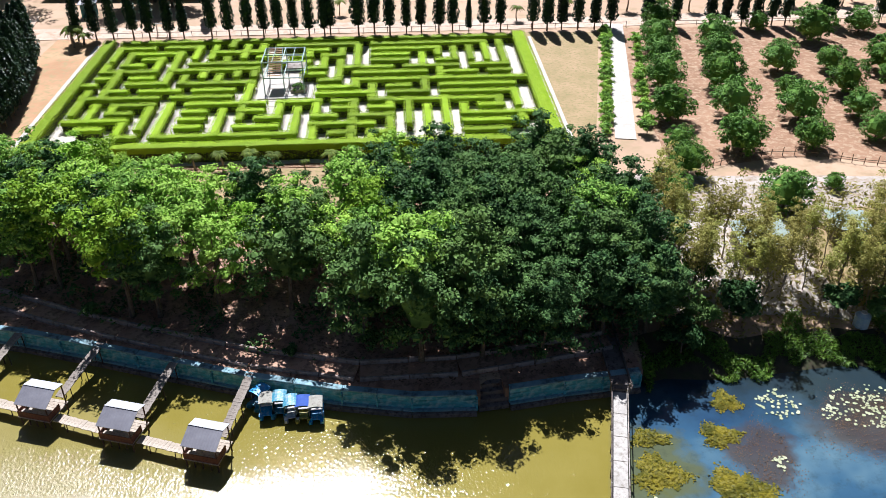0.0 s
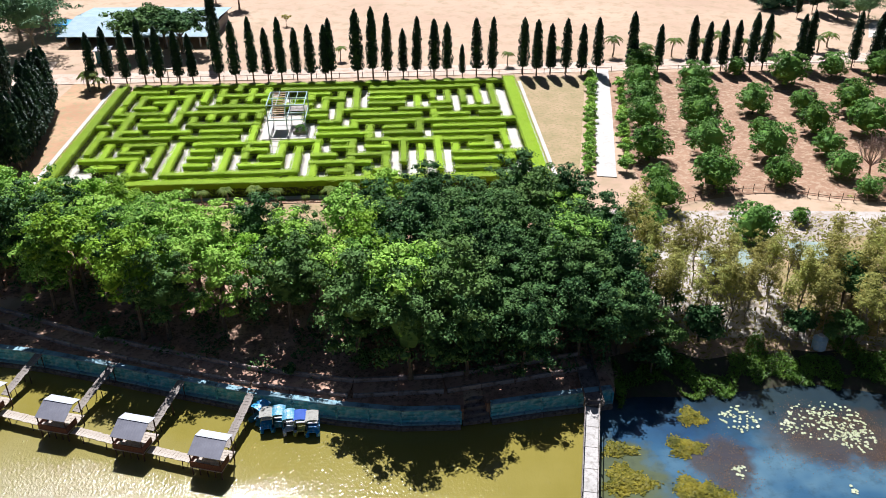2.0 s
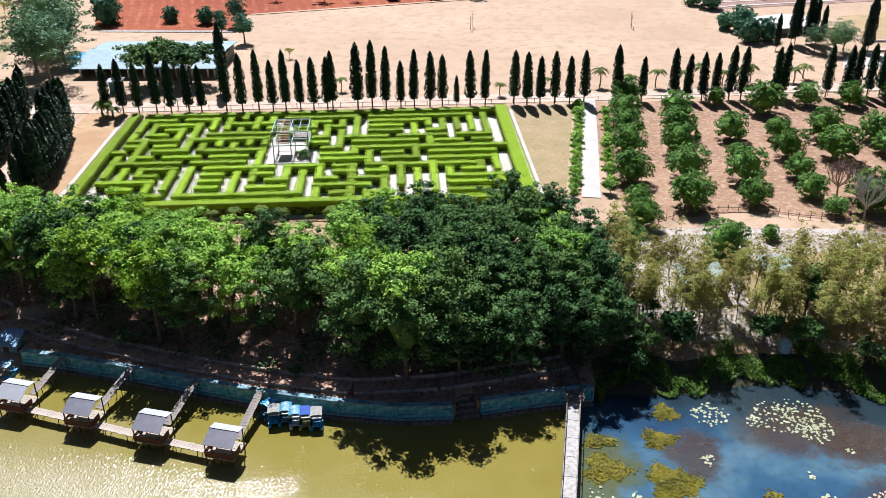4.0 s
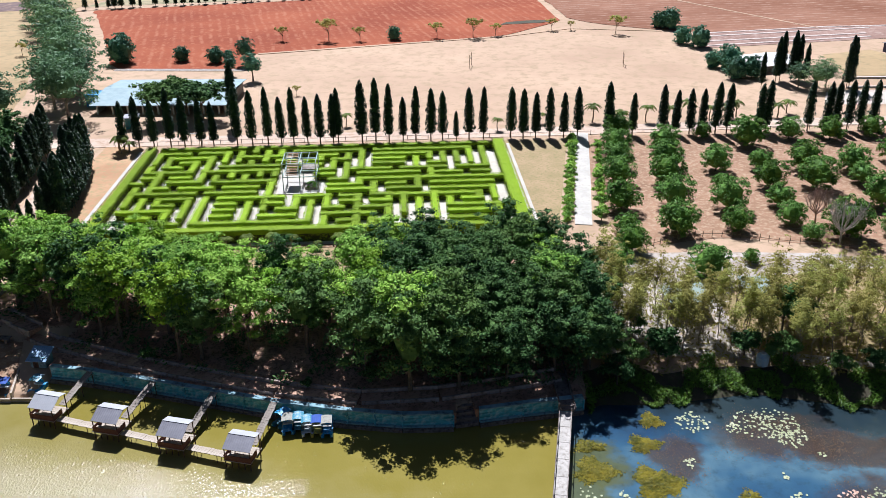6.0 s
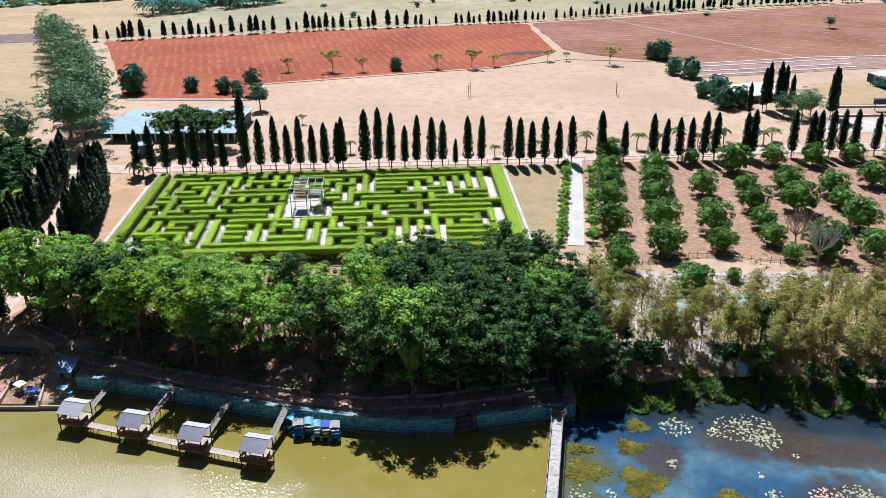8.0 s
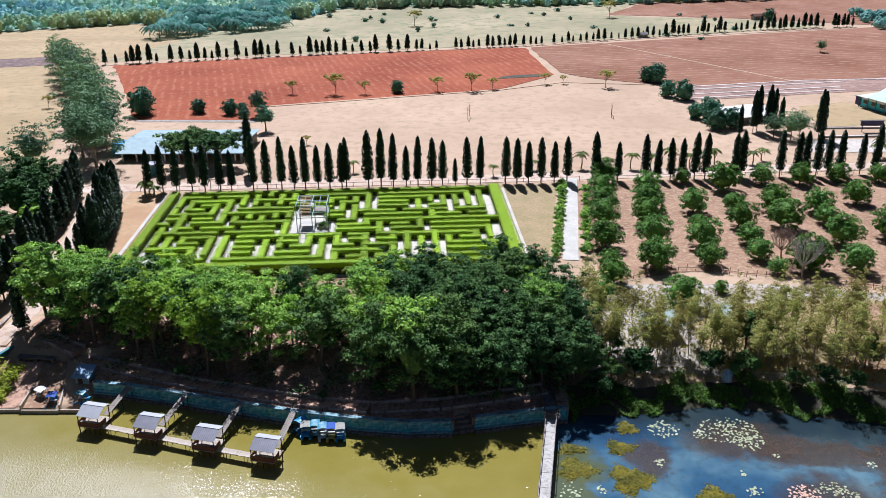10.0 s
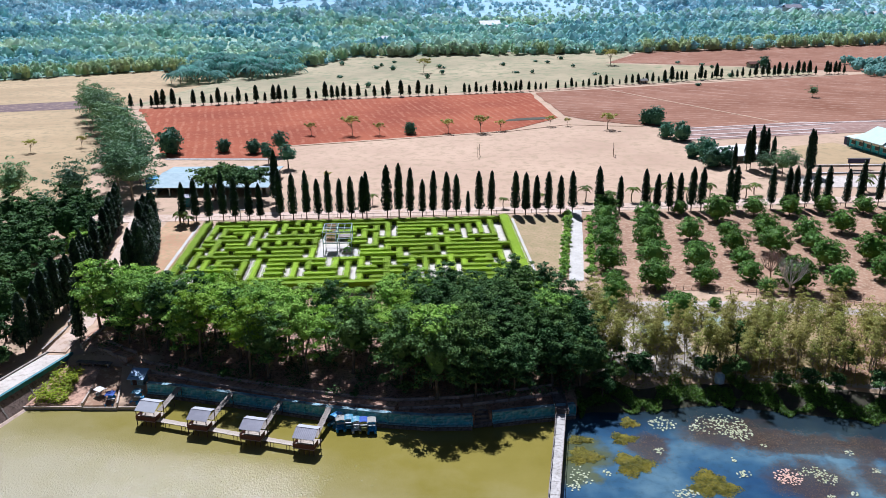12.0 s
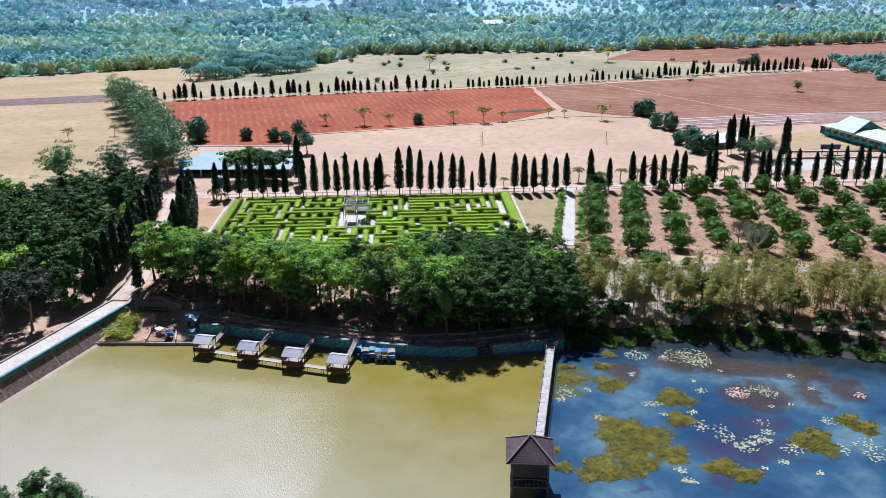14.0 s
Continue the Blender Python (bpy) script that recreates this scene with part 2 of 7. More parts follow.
M_WALLTURQ = surface("turquoise_wall_paint", (0.05, 0.50, 0.58), (0.08, 0.60, 0.66), (0.2, 0.5, 0.52), big=0.3, fine=1.0)
M_NAVYWALL = surface("dark_blue_wall_paint", (0.05, 0.05, 0.11), (0.08, 0.08, 0.15), big=0.3)
# Wall grey with the shade below the roofs painted in
M_DARKWALL = surface("shaded_wall", (0.20, 0.19, 0.17), (0.28, 0.26, 0.24), big=0.3)
M_CYANP = surface("bright_blue_plastic", (0.02, 0.28, 0.62), (0.04, 0.38, 0.72), (0.3, 0.5, 0.62), big=1.5, fine=3.0, rough=0.4)
M_AQUA = surface("aqua_plastic", (0.03, 0.19, 0.29), (0.06, 0.27, 0.36), (0.30, 0.36, 0.36), big=1.5, fine=3.0, rough=0.4)
M_NAVY = surface("navy_canvas", (0.015, 0.06, 0.30), (0.03, 0.09, 0.38), big=1.5, rough=0.7)
M_YELLOW = surface("yellow_plastic", (0.50, 0.42, 0.06), (0.58, 0.50, 0.12), (0.3, 0.3, 0.1), big=1.5, rough=0.5)
M_CANVAS = surface("grey_canvas", (0.31, 0.30, 0.25), (0.42, 0.40, 0.34), (0.2, 0.18, 0.15), big=1.5, rough=0.8)

M_HEDGE = leaf_mat("hedge_leaf", (0.265, 0.395, 0.025), (0.30, 0.44, 0.03), (0.34, 0.475, 0.038), trans=0.03, spec=0.06)
M_GROVE = leaf_mat("grove_leaf", (0.05, 0.125, 0.03), (0.25, 0.45, 0.085), (0.54, 0.75, 0.175), (0.32, 0.46, 0.08), trans=0.1, spec=0.04, rough=0.5)
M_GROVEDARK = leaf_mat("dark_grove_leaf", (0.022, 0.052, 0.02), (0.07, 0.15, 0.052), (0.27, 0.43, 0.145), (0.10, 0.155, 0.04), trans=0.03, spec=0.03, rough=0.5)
M_GROVELIGHT = leaf_mat("light_grove_leaf", (0.10, 0.20, 0.022), (0.25, 0.40, 0.04), (0.45, 0.60, 0.08), (0.24, 0.40, 0.06), trans=0.14, spec=0.08)
M_CYPRESS = leaf_mat("drooping_dark_leaf", (0.014, 0.034, 0.018), (0.028, 0.06, 0.026), (0.06, 0.10, 0.035), trans=0.2)
M_WOODLEAF = leaf_mat("dark_wood_leaf", (0.016, 0.042, 0.018), (0.055, 0.12, 0.042), (0.21, 0.36, 0.11), (0.06, 0.105, 0.03), trans=0.06, spec=0.03)
M_ORCHLEAF = leaf_mat("orchard_leaf", (0.045, 0.115, 0.022), (0.115, 0.235, 0.042), (0.27, 0.43, 0.075), (0.12, 0.22, 0.055), trans=0.08, spec=0.08, rough=0.5)
M_OLIVE = leaf_mat("olive_dry_leaf", (0.24, 0.225, 0.06), (0.44, 0.40, 0.125), (0.62, 0.56, 0.22), (0.30, 0.34, 0.10), trans=0.42, spec=0.04)
M_FEATHER = leaf_mat("grey_green_leaf", (0.075, 0.145, 0.075), (0.13, 0.235, 0.125), (0.23, 0.36, 0.19), (0.17, 0.26, 0.10), trans=0.15, spec=0.08)
M_DUSKLEAF = leaf_mat("dusky_grey_leaf", (0.035, 0.055, 0.035), (0.075, 0.105, 0.065), (0.16, 0.20, 0.12), (0.07, 0.085, 0.06), trans=0.1, spec=0.05)
M_FIELDTREE = leaf_mat("field_tree_leaf", (0.045, 0.12, 0.075), (0.08, 0.19, 0.11), (0.15, 0.29, 0.16), trans=0.1, spec=0.08)
M_PALM = leaf_mat("palm_leaf", (0.07, 0.11, 0.025), (0.14, 0.19, 0.04), (0.26, 0.28, 0.08), spec=0.08, trans=0.2)
M_REED = leaf_mat("reed_leaf", (0.06, 0.12, 0.02), (0.115, 0.21, 0.03), (0.22, 0.34, 0.05), trans=0.25)
M_LITTER = leaf_mat("dry_litter", (0.12, 0.07, 0.04), (0.28, 0.18, 0.11), (0.52, 0.40, 0.28), trans=0.05, spec=0.05)
M_CROP = leaf_mat("crop_leaf", (0.20, 0.27, 0.025), (0.36, 0.43, 0.04), (0.52, 0.56, 0.07), trans=0.15, spec=0.05)
M_ALGAE = leaf_mat("floating_weed", (0.06, 0.068, 0.012), (0.16, 0.145, 0.02), (0.34, 0.275, 0.035), trans=0.15, spec=0.1)
M_BROWNWEED = leaf_mat("brown_weed", (0.07, 0.035, 0.015), (0.11, 0.06, 0.025), (0.16, 0.09, 0.035), trans=0.1)
M_LILY = leaf_mat("lily_pad", (0.40, 0.44, 0.22), (0.55, 0.58, 0.36), (0.70, 0.70, 0.52), trans=0.15)
M_LILYPINK = leaf_mat("pink_lily_pad", (0.50, 0.30, 0.22), (0.62, 0.42, 0.32), (0.72, 0.60, 0.45), trans=0.15)
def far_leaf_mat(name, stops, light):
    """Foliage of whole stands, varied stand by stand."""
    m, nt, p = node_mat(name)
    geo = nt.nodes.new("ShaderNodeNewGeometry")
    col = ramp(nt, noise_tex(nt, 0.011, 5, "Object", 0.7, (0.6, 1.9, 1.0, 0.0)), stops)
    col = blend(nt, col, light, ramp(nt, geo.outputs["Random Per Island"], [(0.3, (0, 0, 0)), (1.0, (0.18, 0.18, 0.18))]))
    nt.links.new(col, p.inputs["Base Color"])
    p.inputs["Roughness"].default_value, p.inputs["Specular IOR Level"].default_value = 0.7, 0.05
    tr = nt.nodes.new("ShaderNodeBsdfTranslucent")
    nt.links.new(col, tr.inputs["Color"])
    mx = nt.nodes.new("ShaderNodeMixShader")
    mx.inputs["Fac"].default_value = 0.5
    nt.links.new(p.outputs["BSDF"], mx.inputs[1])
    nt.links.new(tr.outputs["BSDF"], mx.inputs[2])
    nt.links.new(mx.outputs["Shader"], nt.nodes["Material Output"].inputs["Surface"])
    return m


# Distance haze is painted into these bluish, paler leaf colours
M_FARHAZELEAF = far_leaf_mat("far_haze_leaf", [(0.38, (0.22, 0.45, 0.52)), (0.46, (0.33, 0.58, 0.58)), (0.54, (0.44, 0.66, 0.54)), (0.62, (0.60, 0.74, 0.52))], (0.50, 0.68, 0.64))
M_BLUEHAZELEAF = far_leaf_mat("distant_haze_blue_leaf", [(0.38, (0.37, 0.57, 0.65)), (0.48, (0.47, 0.66, 0.69)), (0.60, (0.62, 0.75, 0.70))], (0.60, 0.73, 0.76))
M_EDGELEAF = far_leaf_mat("pale_woodland_edge_leaf", [(0.38, (0.38, 0.50, 0.30)), (0.48, (0.52, 0.60, 0.32)), (0.56, (0.36, 0.54, 0.36)), (0.66, (0.60, 0.56, 0.38))], (0.56, 0.62, 0.36))
# Undergrowth tinted to go with the hazed leaf colours above it
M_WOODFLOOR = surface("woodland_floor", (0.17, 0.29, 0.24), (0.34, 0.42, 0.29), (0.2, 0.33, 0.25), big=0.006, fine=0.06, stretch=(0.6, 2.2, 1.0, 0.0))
# Haze painted into the hill colour, helped by a weak blue emission
M_HAZE = surface("painted_haze_hills", (0.24, 0.39, 0.45), (0.33, 0.48, 0.50), (0.22, 0.37, 0.43), big=0.012, fine=0.08, rough=1.0, relief=0.6, dist=3.0, stretch=(0.6, 1.6, 1.0, 0.0))
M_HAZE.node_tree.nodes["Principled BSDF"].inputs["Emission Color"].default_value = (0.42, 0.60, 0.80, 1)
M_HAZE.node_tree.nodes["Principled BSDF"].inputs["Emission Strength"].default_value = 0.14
# Frond colour with distance haze mixed in as blue-green
M_FARPALM = leaf_mat("far_haze_palm_leaf", (0.2, 0.40, 0.36), (0.28, 0.50, 0.44), (0.38, 0.60, 0.50), trans=0.45, spec=0.1)


WATER_BROWN = [(33.6, 64.0, 5.8, 3.4), (39.9, 53.7, 4.9, 4.0), (47.1, 54.6, 1.8, 3.9), (52.4, 55.3, 2.7, 3.2), (23.1, 60.8, 2.2, 3.3), (40.7, 61.4, 6.1, 2.5), (48.6, 60.3, 3.4, 2.5)]
WATER_GREEN = [(14.9, 60.5, 3.4, 3.4), (13.5, 56, 2.4, 3.0)]
WATER_PURPLE = [(37.2, 46.6, 4.6, 2.0), (28.5, 33.9, 1.5, 1.5), (19.4, 32.6, 1.2, 0.9), (34, 41, 7, 3.5)]


def water_mat():
    m, nt, p = node_mat("pond_water")
    tc = nt.nodes.new("ShaderNodeTexCoord")
    sep = nt.nodes.new("ShaderNodeSeparateXYZ")
    nt.links.new(tc.outputs["Object"], sep.inputs[0])

    def math_node(op, a, b):
        k = nt.nodes.new("ShaderNodeMath")
        k.operation = op
        for sock, v in zip(k.inputs, (a, b)):
            if isinstance(v, (int, float)):
                sock.default_value = v
            else:
                nt.links.new(v, sock)
        return k.outputs[0]

    def span(v, lo, hi):
        mr = nt.nodes.new("ShaderNodeMapRange")
        mr.inputs["From Min"].default_value, mr.inputs["From Max"].default_value = lo, hi
        nt.links.new(v, mr.inputs["Value"])
        return mr.outputs["Result"]

    # murky yellow west of the footbridge, the sky's reflection painted blue east of it, brown weed below the surface by
    # the shore
    wob = noise_tex(nt, 0.11, 5)
    side = math_node("ADD", sep.outputs["X"], math_node("MULTIPLY", sep.outputs["Y"], -0.178))
    side = span(side, 0.6, 2.4)
    left = ramp(nt, wob, [(0.3, (0.21, 0.172, 0.03)), (0.7, (0.26, 0.214, 0.048))])
    # Grey sky reflection painted into the colour towards the open south-west
    sky_sheen = span(math_node("ADD", sep.outputs["Y"], math_node("ADD", math_node("MULTIPLY", wob, -24.0), math_node("MULTIPLY", sep.outputs["X"], 0.45))), 44.0, 2.0)
    left = blend(nt, left, (0.335, 0.30, 0.20), sky_sheen)
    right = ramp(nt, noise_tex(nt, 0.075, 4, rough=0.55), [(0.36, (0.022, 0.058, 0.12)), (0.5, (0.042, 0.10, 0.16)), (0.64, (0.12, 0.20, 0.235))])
    wx = math_node("ADD", sep.outputs["X"], math_node("MULTIPLY", math_node("SUBTRACT", noise_tex(nt, 0.3, 4), 0.5), 7.0))
    wy = math_node("ADD", sep.outputs["Y"], math_node("MULTIPLY", math_node("SUBTRACT", noise_tex(nt, 0.37, 4), 0.5), 7.0))

    def bed(col, tint, force, spots):
        """Weed beds below the surface, with soft wandering rims."""
        for x, y, rx, ry in spots:
            dx, dy = math_node("DIVIDE", math_node("SUBTRACT", wx, x), rx), math_node("DIVIDE", math_node("SUBTRACT", wy, y), ry)
            d = math_node("ADD", math_node("MULTIPLY", dx, dx), math_node("MULTIPLY", dy, dy))
            col = blend(nt, col, tint, math_node("MULTIPLY", span(d, 1.5, 0.5), force))
        return col

    # The bank trees' dark reflection, painted in as darker water near the shore
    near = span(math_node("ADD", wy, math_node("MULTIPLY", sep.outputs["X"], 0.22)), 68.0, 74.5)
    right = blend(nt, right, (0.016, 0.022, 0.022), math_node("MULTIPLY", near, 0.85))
    right = bed(right, (0.10, 0.105, 0.03), 0.8, WATER_GREEN)
    right = bed(right, (0.055, 0.04, 0.075), 0.6, WATER_PURPLE)
    right = bed(right, (0.062, 0.038, 0.024), 0.75, WATER_BROWN)
    strands = ramp(nt, noise_tex(nt, 0.8, 6, rough=0.75), [(0.5, (0, 0, 0)), (0.68, (0.35, 0.35, 0.35))])
    right = blend(nt, right, (0.025, 0.035, 0.03), strands)
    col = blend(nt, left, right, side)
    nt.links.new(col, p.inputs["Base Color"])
    p.inputs["Roughness"].default_value = 0.15
    p.inputs["IOR"].default_value = 1.33
    p.inputs["Specular IOR Level"].default_value = 0.5
    rip = noise_tex(nt, 3.2, 3, rough=0.55, stretch=(1.5, 0.9, 1.0, 0.12))
    crest = ramp(nt, noise_tex(nt, 1.9, 2), [(0.66, (0, 0, 0)), (0.80, (1, 1, 1))])
    rip = blend(nt, rip, crest, 0.9, "ADD")
    gust = ramp(nt, noise_tex(nt, 0.06, 3), [(0.35, (0.75, 0.75, 0.75)), (0.65, (1, 1, 1))])
    lee = ramp(nt, span(math_node("ADD", sep.outputs["X"], math_node("MULTIPLY", wob, 14.0)), -16.0, -3.0), [(0.0, (1, 1, 1)), (1.0, (0.2, 0.2, 0.2))])
    # still water in the shelter of the wall
    off = math_node("ADD", math_node("ADD", sep.outputs["Y"], math_node("MULTIPLY", sep.outputs["X"], 0.25)), math_node("MULTIPLY", wob, 6.0))
    shelter = ramp(nt, span(off, 52.0, 60.0), [(0.0, (1, 1, 1)), (1.0, (0.2, 0.2, 0.2))])
    lee = blend(nt, lee, shelter, 1.0, "DARKEN")
    gust = blend(nt, gust, lee, 1.0, "MULTIPLY")
    nt.links.new(math_node("ADD", math_node("MULTIPLY", lee, 0.2), 0.03), p.inputs["Roughness"])
    calm = ramp(nt, side, [(0.0, (1, 1, 1)), (1.0, (0.16, 0.16, 0.16))])
    calm = blend(nt, calm, (1.6, 1.6, 1.6), math_node("MULTIPLY", side, ramp(nt, noise_tex(nt, 0.085, 2, stretch=(0.5, 1.5, 1.0, 0.3)), [(0.60, (0, 0, 0)), (0.68, (1, 1, 1))])))
    bump(nt, p, blend(nt, blend(nt, rip, gust, 1.0, "MULTIPLY"), calm, 1.0, "MULTIPLY"), 1.0, 0.1)
    return m


M_WATER = water_mat()


# ---- building helpers ----
def mesh_of(name, verts, faces, material, smooth=False):
    me = bpy.data.meshes.new(name)
    me.from_pydata([tuple(v) for v in verts], [], [tuple(f) for f in faces])
    me.materials.append(material)
    if smooth:
        me.shade_smooth()
    me.update()
    return me


def quads_mesh(name, v, material):
    """v: array (n, 4, 3) of quads, each its own island."""
    n = len(v)
    me = bpy.data.meshes.new(name)
    me.vertices.add(n * 4)
    me.vertices.foreach_set("co", np.asarray(v, dtype=np.float32).reshape(-1))
    me.loops.add(n * 4)
    me.loops.foreach_set("vertex_index", np.arange(n * 4, dtype=np.int32))
    me.polygons.add(n)
    me.polygons.foreach_set("loop_start", np.arange(0, n * 4, 4, dtype=np.int32))
    me.polygons.foreach_set("loop_total", np.full(n, 4, dtype=np.int32))
    me.materials.append(material)
    me.update(calc_edges=True)
    return me


def bm_mesh(name, bm, material, smooth=False):
    me = bpy.data.meshes.new(name)
    bm.to_mesh(me)
    bm.free()
    me.materials.append(material)
    if smooth:
        me.shade_smooth()
    return me


def part(name, bm, material, parent, label="", smooth=False):
    me = bm if isinstance(bm, bpy.types.Mesh) else bm_mesh(name, bm, material, smooth)
    ob = new(name, me)
    ob.parent = parent
    if label:
        ob["label"] = label
    return ob


def thing(name, m, label, category, group="", kind=""):
    ob = new(name)
    ob.empty_display_size = 0.3
    ob.matrix_world = m
    return tagged(ob, label, category, group, kind)


def box(bm, x, y, z, sx, sy, sz, turn=0.0, bevel=0.0, tilt=(0, 0)):
    """A box with its centre at x, y, z."""
    r = bmesh.ops.create_cube(bm, size=1.0)
    vs = r["verts"]
    bmesh.ops.scale(bm, verts=vs, vec=(sx, sy, sz))
    if bevel:
        es = list({e for v in vs for e in v.link_edges})
        vs = list({v for f in bmesh.ops.bevel(bm, geom=es, offset=bevel, segments=1, affect="EDGES")["faces"] for v in f.verts} | {v for v in vs if v.is_valid})
    bmesh.ops.transform(bm, matrix=Matrix.Translation((x, y, z)) @ Euler((tilt[0], tilt[1], turn)).to_matrix().to_4x4(), verts=vs)
    return vs


def rod(bm, a, b, r0, r1=None, sides=6):
    a, b = Vector(a), Vector(b)
    d = b - a
    m = Matrix.Translation((a + b) / 2) @ d.to_track_quat("Z", "Y").to_matrix().to_4x4()
    bmesh.ops.create_cone(bm, cap_ends=True, segments=sides, radius1=r0, radius2=r0 if r1 is None else r1, depth=d.length, matrix=m)


def one_box(sx, sy, sz, bevel=0.02, x=0, y=0, z=0, turn=0.0):
    bm = bmesh.new()
    box(bm, x, y, z, sx, sy, sz, turn, bevel)
    return bm


def one_rod(a, b, r0, r1=None, sides=6):
    bm = bmesh.new()
    rod(bm, a, b, r0, r1, sides)
    return bm


def setting(name, me, label, category):
    ob = new(name, me)
    return tagged(ob, label, category, "", "structure")


# ---- ground and pond ----
NORTH = [(-200, 71.5), (-42.2, 71.5), (-41.2, 75.2), (-36.4, 74.2), (-29.3, 72.2), (-22.3, 70.1), (-16.2, 68.2), (-8.5, 66.6), (-3, 65.7), (2, 65.9), (9, 67.4), (15, 68.4), (17, 70), (22.7, 69.8), (33.5, 71.6), (41.5, 69.6), (49.5, 67.7), (62, 63.7), (90, 58), (200, 45)]
NX, NY = np.array([p[0] for p in NORTH]), np.array([p[1] for p in NORTH])
DAM_A, DAM_B = (-63.2, 55.6), (-54.5, 82.9)
DAM_D = (Vector(DAM_B) - Vector(DAM_A)).normalized()
DAM_N = Vector((-DAM_D.y, DAM_D.x))


def smooth01(t):
    t = np.clip(t, 0, 1)
    return t * t * (3 - 2 * t)


def ground_z(x, y):
    x, y = np.asarray(x, float), np.asarray(y, float)
    land = 1.62 + 1.38 * smooth01((y - np.interp(x, NX, NY) - 1.5) / 16)
    far = np.clip(y - 430, 0, None)
    land = land + 0.028 * far + 0.00002 * far ** 2
    west = (x - DAM_A[0]) * DAM_N.x + (y - DAM_A[1]) * DAM_N.y
    inside = np.minimum(np.interp(x, NX, NY) + np.where((x > -41.5) & (x < 15.5), 0.9, 0.0) - y, -west + 1.0)
    inside = np.minimum(inside, y + 40)
    east = (x > 15.5)
    shore = np.where(east, 0.15 - 0.42 * np.clip(inside, -6, 3), 0)
    z = np.where(inside > 0, -1.3, land)
    z = np.where(east & (inside > -6), np.minimum(np.maximum(shore, -1.3), land), z)
    plot = (x > -58) & (x < -41.6) & (y > 71.4) & (y < 82)
    z = np.where(plot & (inside <= 0), 0.35 + 1.3 * smooth01((y - 71.5) / 10.5), z)
    z = np.where((west > 3.5) & (y < 95), np.minimum(z, 1.2 + 1.8 * smooth01((y - 75) / 20)), z)
    return z


# the ground is one sheet out to the horizon
gx = np.concatenate([np.linspace(-1600, -220, 12), np.linspace(-200, -82, 24), np.arange(-80, 112, 1.0), np.linspace(114, 300, 30), np.linspace(340, 1600, 12)])
gy = np.concatenate([np.linspace(-300, 0, 8), np.arange(10, 60, 5.0), np.arange(61, 110, 1.0), np.linspace(112, 440, 90), np.linspace(460, 2600, 30)])
X, Y = np.meshgrid(gx, gy)
wob = np.array([noise.noise(Vector((a * 0.12, b * 0.12, 0))) for a, b in zip(X.ravel(), Y.ravel())]).reshape(X.shape)
Z = ground_z(X, Y)
Z = np.where((Z > 2.9) & (Z < 3.2), Z + wob * 0.02, Z)
nx = len(gx)
gv = np.stack([X.ravel(), Y.ravel(), Z.ravel()], 1)
gf = [(j * nx + i, j * nx + i + 1, (j + 1) * nx + i + 1, (j + 1) * nx + i) for j in range(len(gy) - 1) for i in range(nx - 1)]
ground = setting("ground", mesh_of("ground", gv, gf, M_GROUND, True), "dry tan earth around the pond and fields", "ground")

wv, wf = [], []
WX, WY = np.linspace(-95, 200, 12), np.linspace(-45, 76, 8)
for b in WY:
    for a in WX:
        wv.append((a, b, 0))
wf = [(j * 12 + i, j * 12 + i + 1, j * 12 + i + 13, j * 12 + i + 12) for j in range(7) for i in range(11)]
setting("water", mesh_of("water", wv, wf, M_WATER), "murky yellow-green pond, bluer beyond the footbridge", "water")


def patch(name, outline, material, label, category, lift=0.05, step=3.0, ragged=0.5):
    """A thin sheet that follows the ground, its rim drawn to a slightly ragged outline."""
    pts = []
    n = len(outline)
    for i in range(n):
        a, b = Vector(outline[i]), Vector(outline[(i + 1) % n])
        k = max(1, int((b - a).length / step * 2))
        for q in range(k):
            p = a.lerp(b, q / k)
            w = noise.noise(Vector((p.x * 0.3, p.y * 0.3, 3.0))) * ragged
            pts.append((p.x + w, p.y + w * 0.7))
    ring = np.array(pts)
    x0, y0 = ring.min(0) - step
    x1, y1 = ring.max(0) + step
    ax, ay = np.arange(x0, x1 + step, step), np.arange(y0, y1 + step, step)
    cx, cy = np.meshgrid(ax[:-1] + step / 2, ay[:-1] + step / 2)
    inside = np.zeros(cx.shape, bool)
    for (ux, uy), (vx, vy) in zip(ring, np.roll(ring, -1, 0)):
        cross = (uy > cy) != (vy > cy)
        with np.errstate(divide="ignore", invalid="ignore"):
            inside ^= cross & (cx < (vx - ux) * (cy - uy) / (vy - uy) + ux)
    bm = bmesh.new()
    grid = {}
    for j, i in zip(*np.nonzero(inside)):
        f = []
        for dj, di in ((0, 0), (0, 1), (1, 1), (1, 0)):
            key = (j + dj, i + di)
            if key not in grid:
                grid[key] = bm.verts.new((ax[key[1]], ay[key[0]], 0))
            f.append(grid[key])
        bm.faces.new(f)
    nxt = np.roll(ring, -1, 0)
    seg = nxt - ring
    for v in bm.verts:
        if v.is_boundary:
            p = np.array(v.co[:2])
            t = np.clip(np.sum((p - ring) * seg, 1) / (np.sum(seg * seg, 1) + 1e-9), 0, 1)
            near = ring + seg * t[:, None]
            v.co.x, v.co.y = near[np.argmin(np.sum((near - p) ** 2, 1))]
    for v in bm.verts:
        v.co.z = float(ground_z(v.co.x, v.co.y)) + lift
    return setting(name, bm_mesh(name, bm, material), label, category)


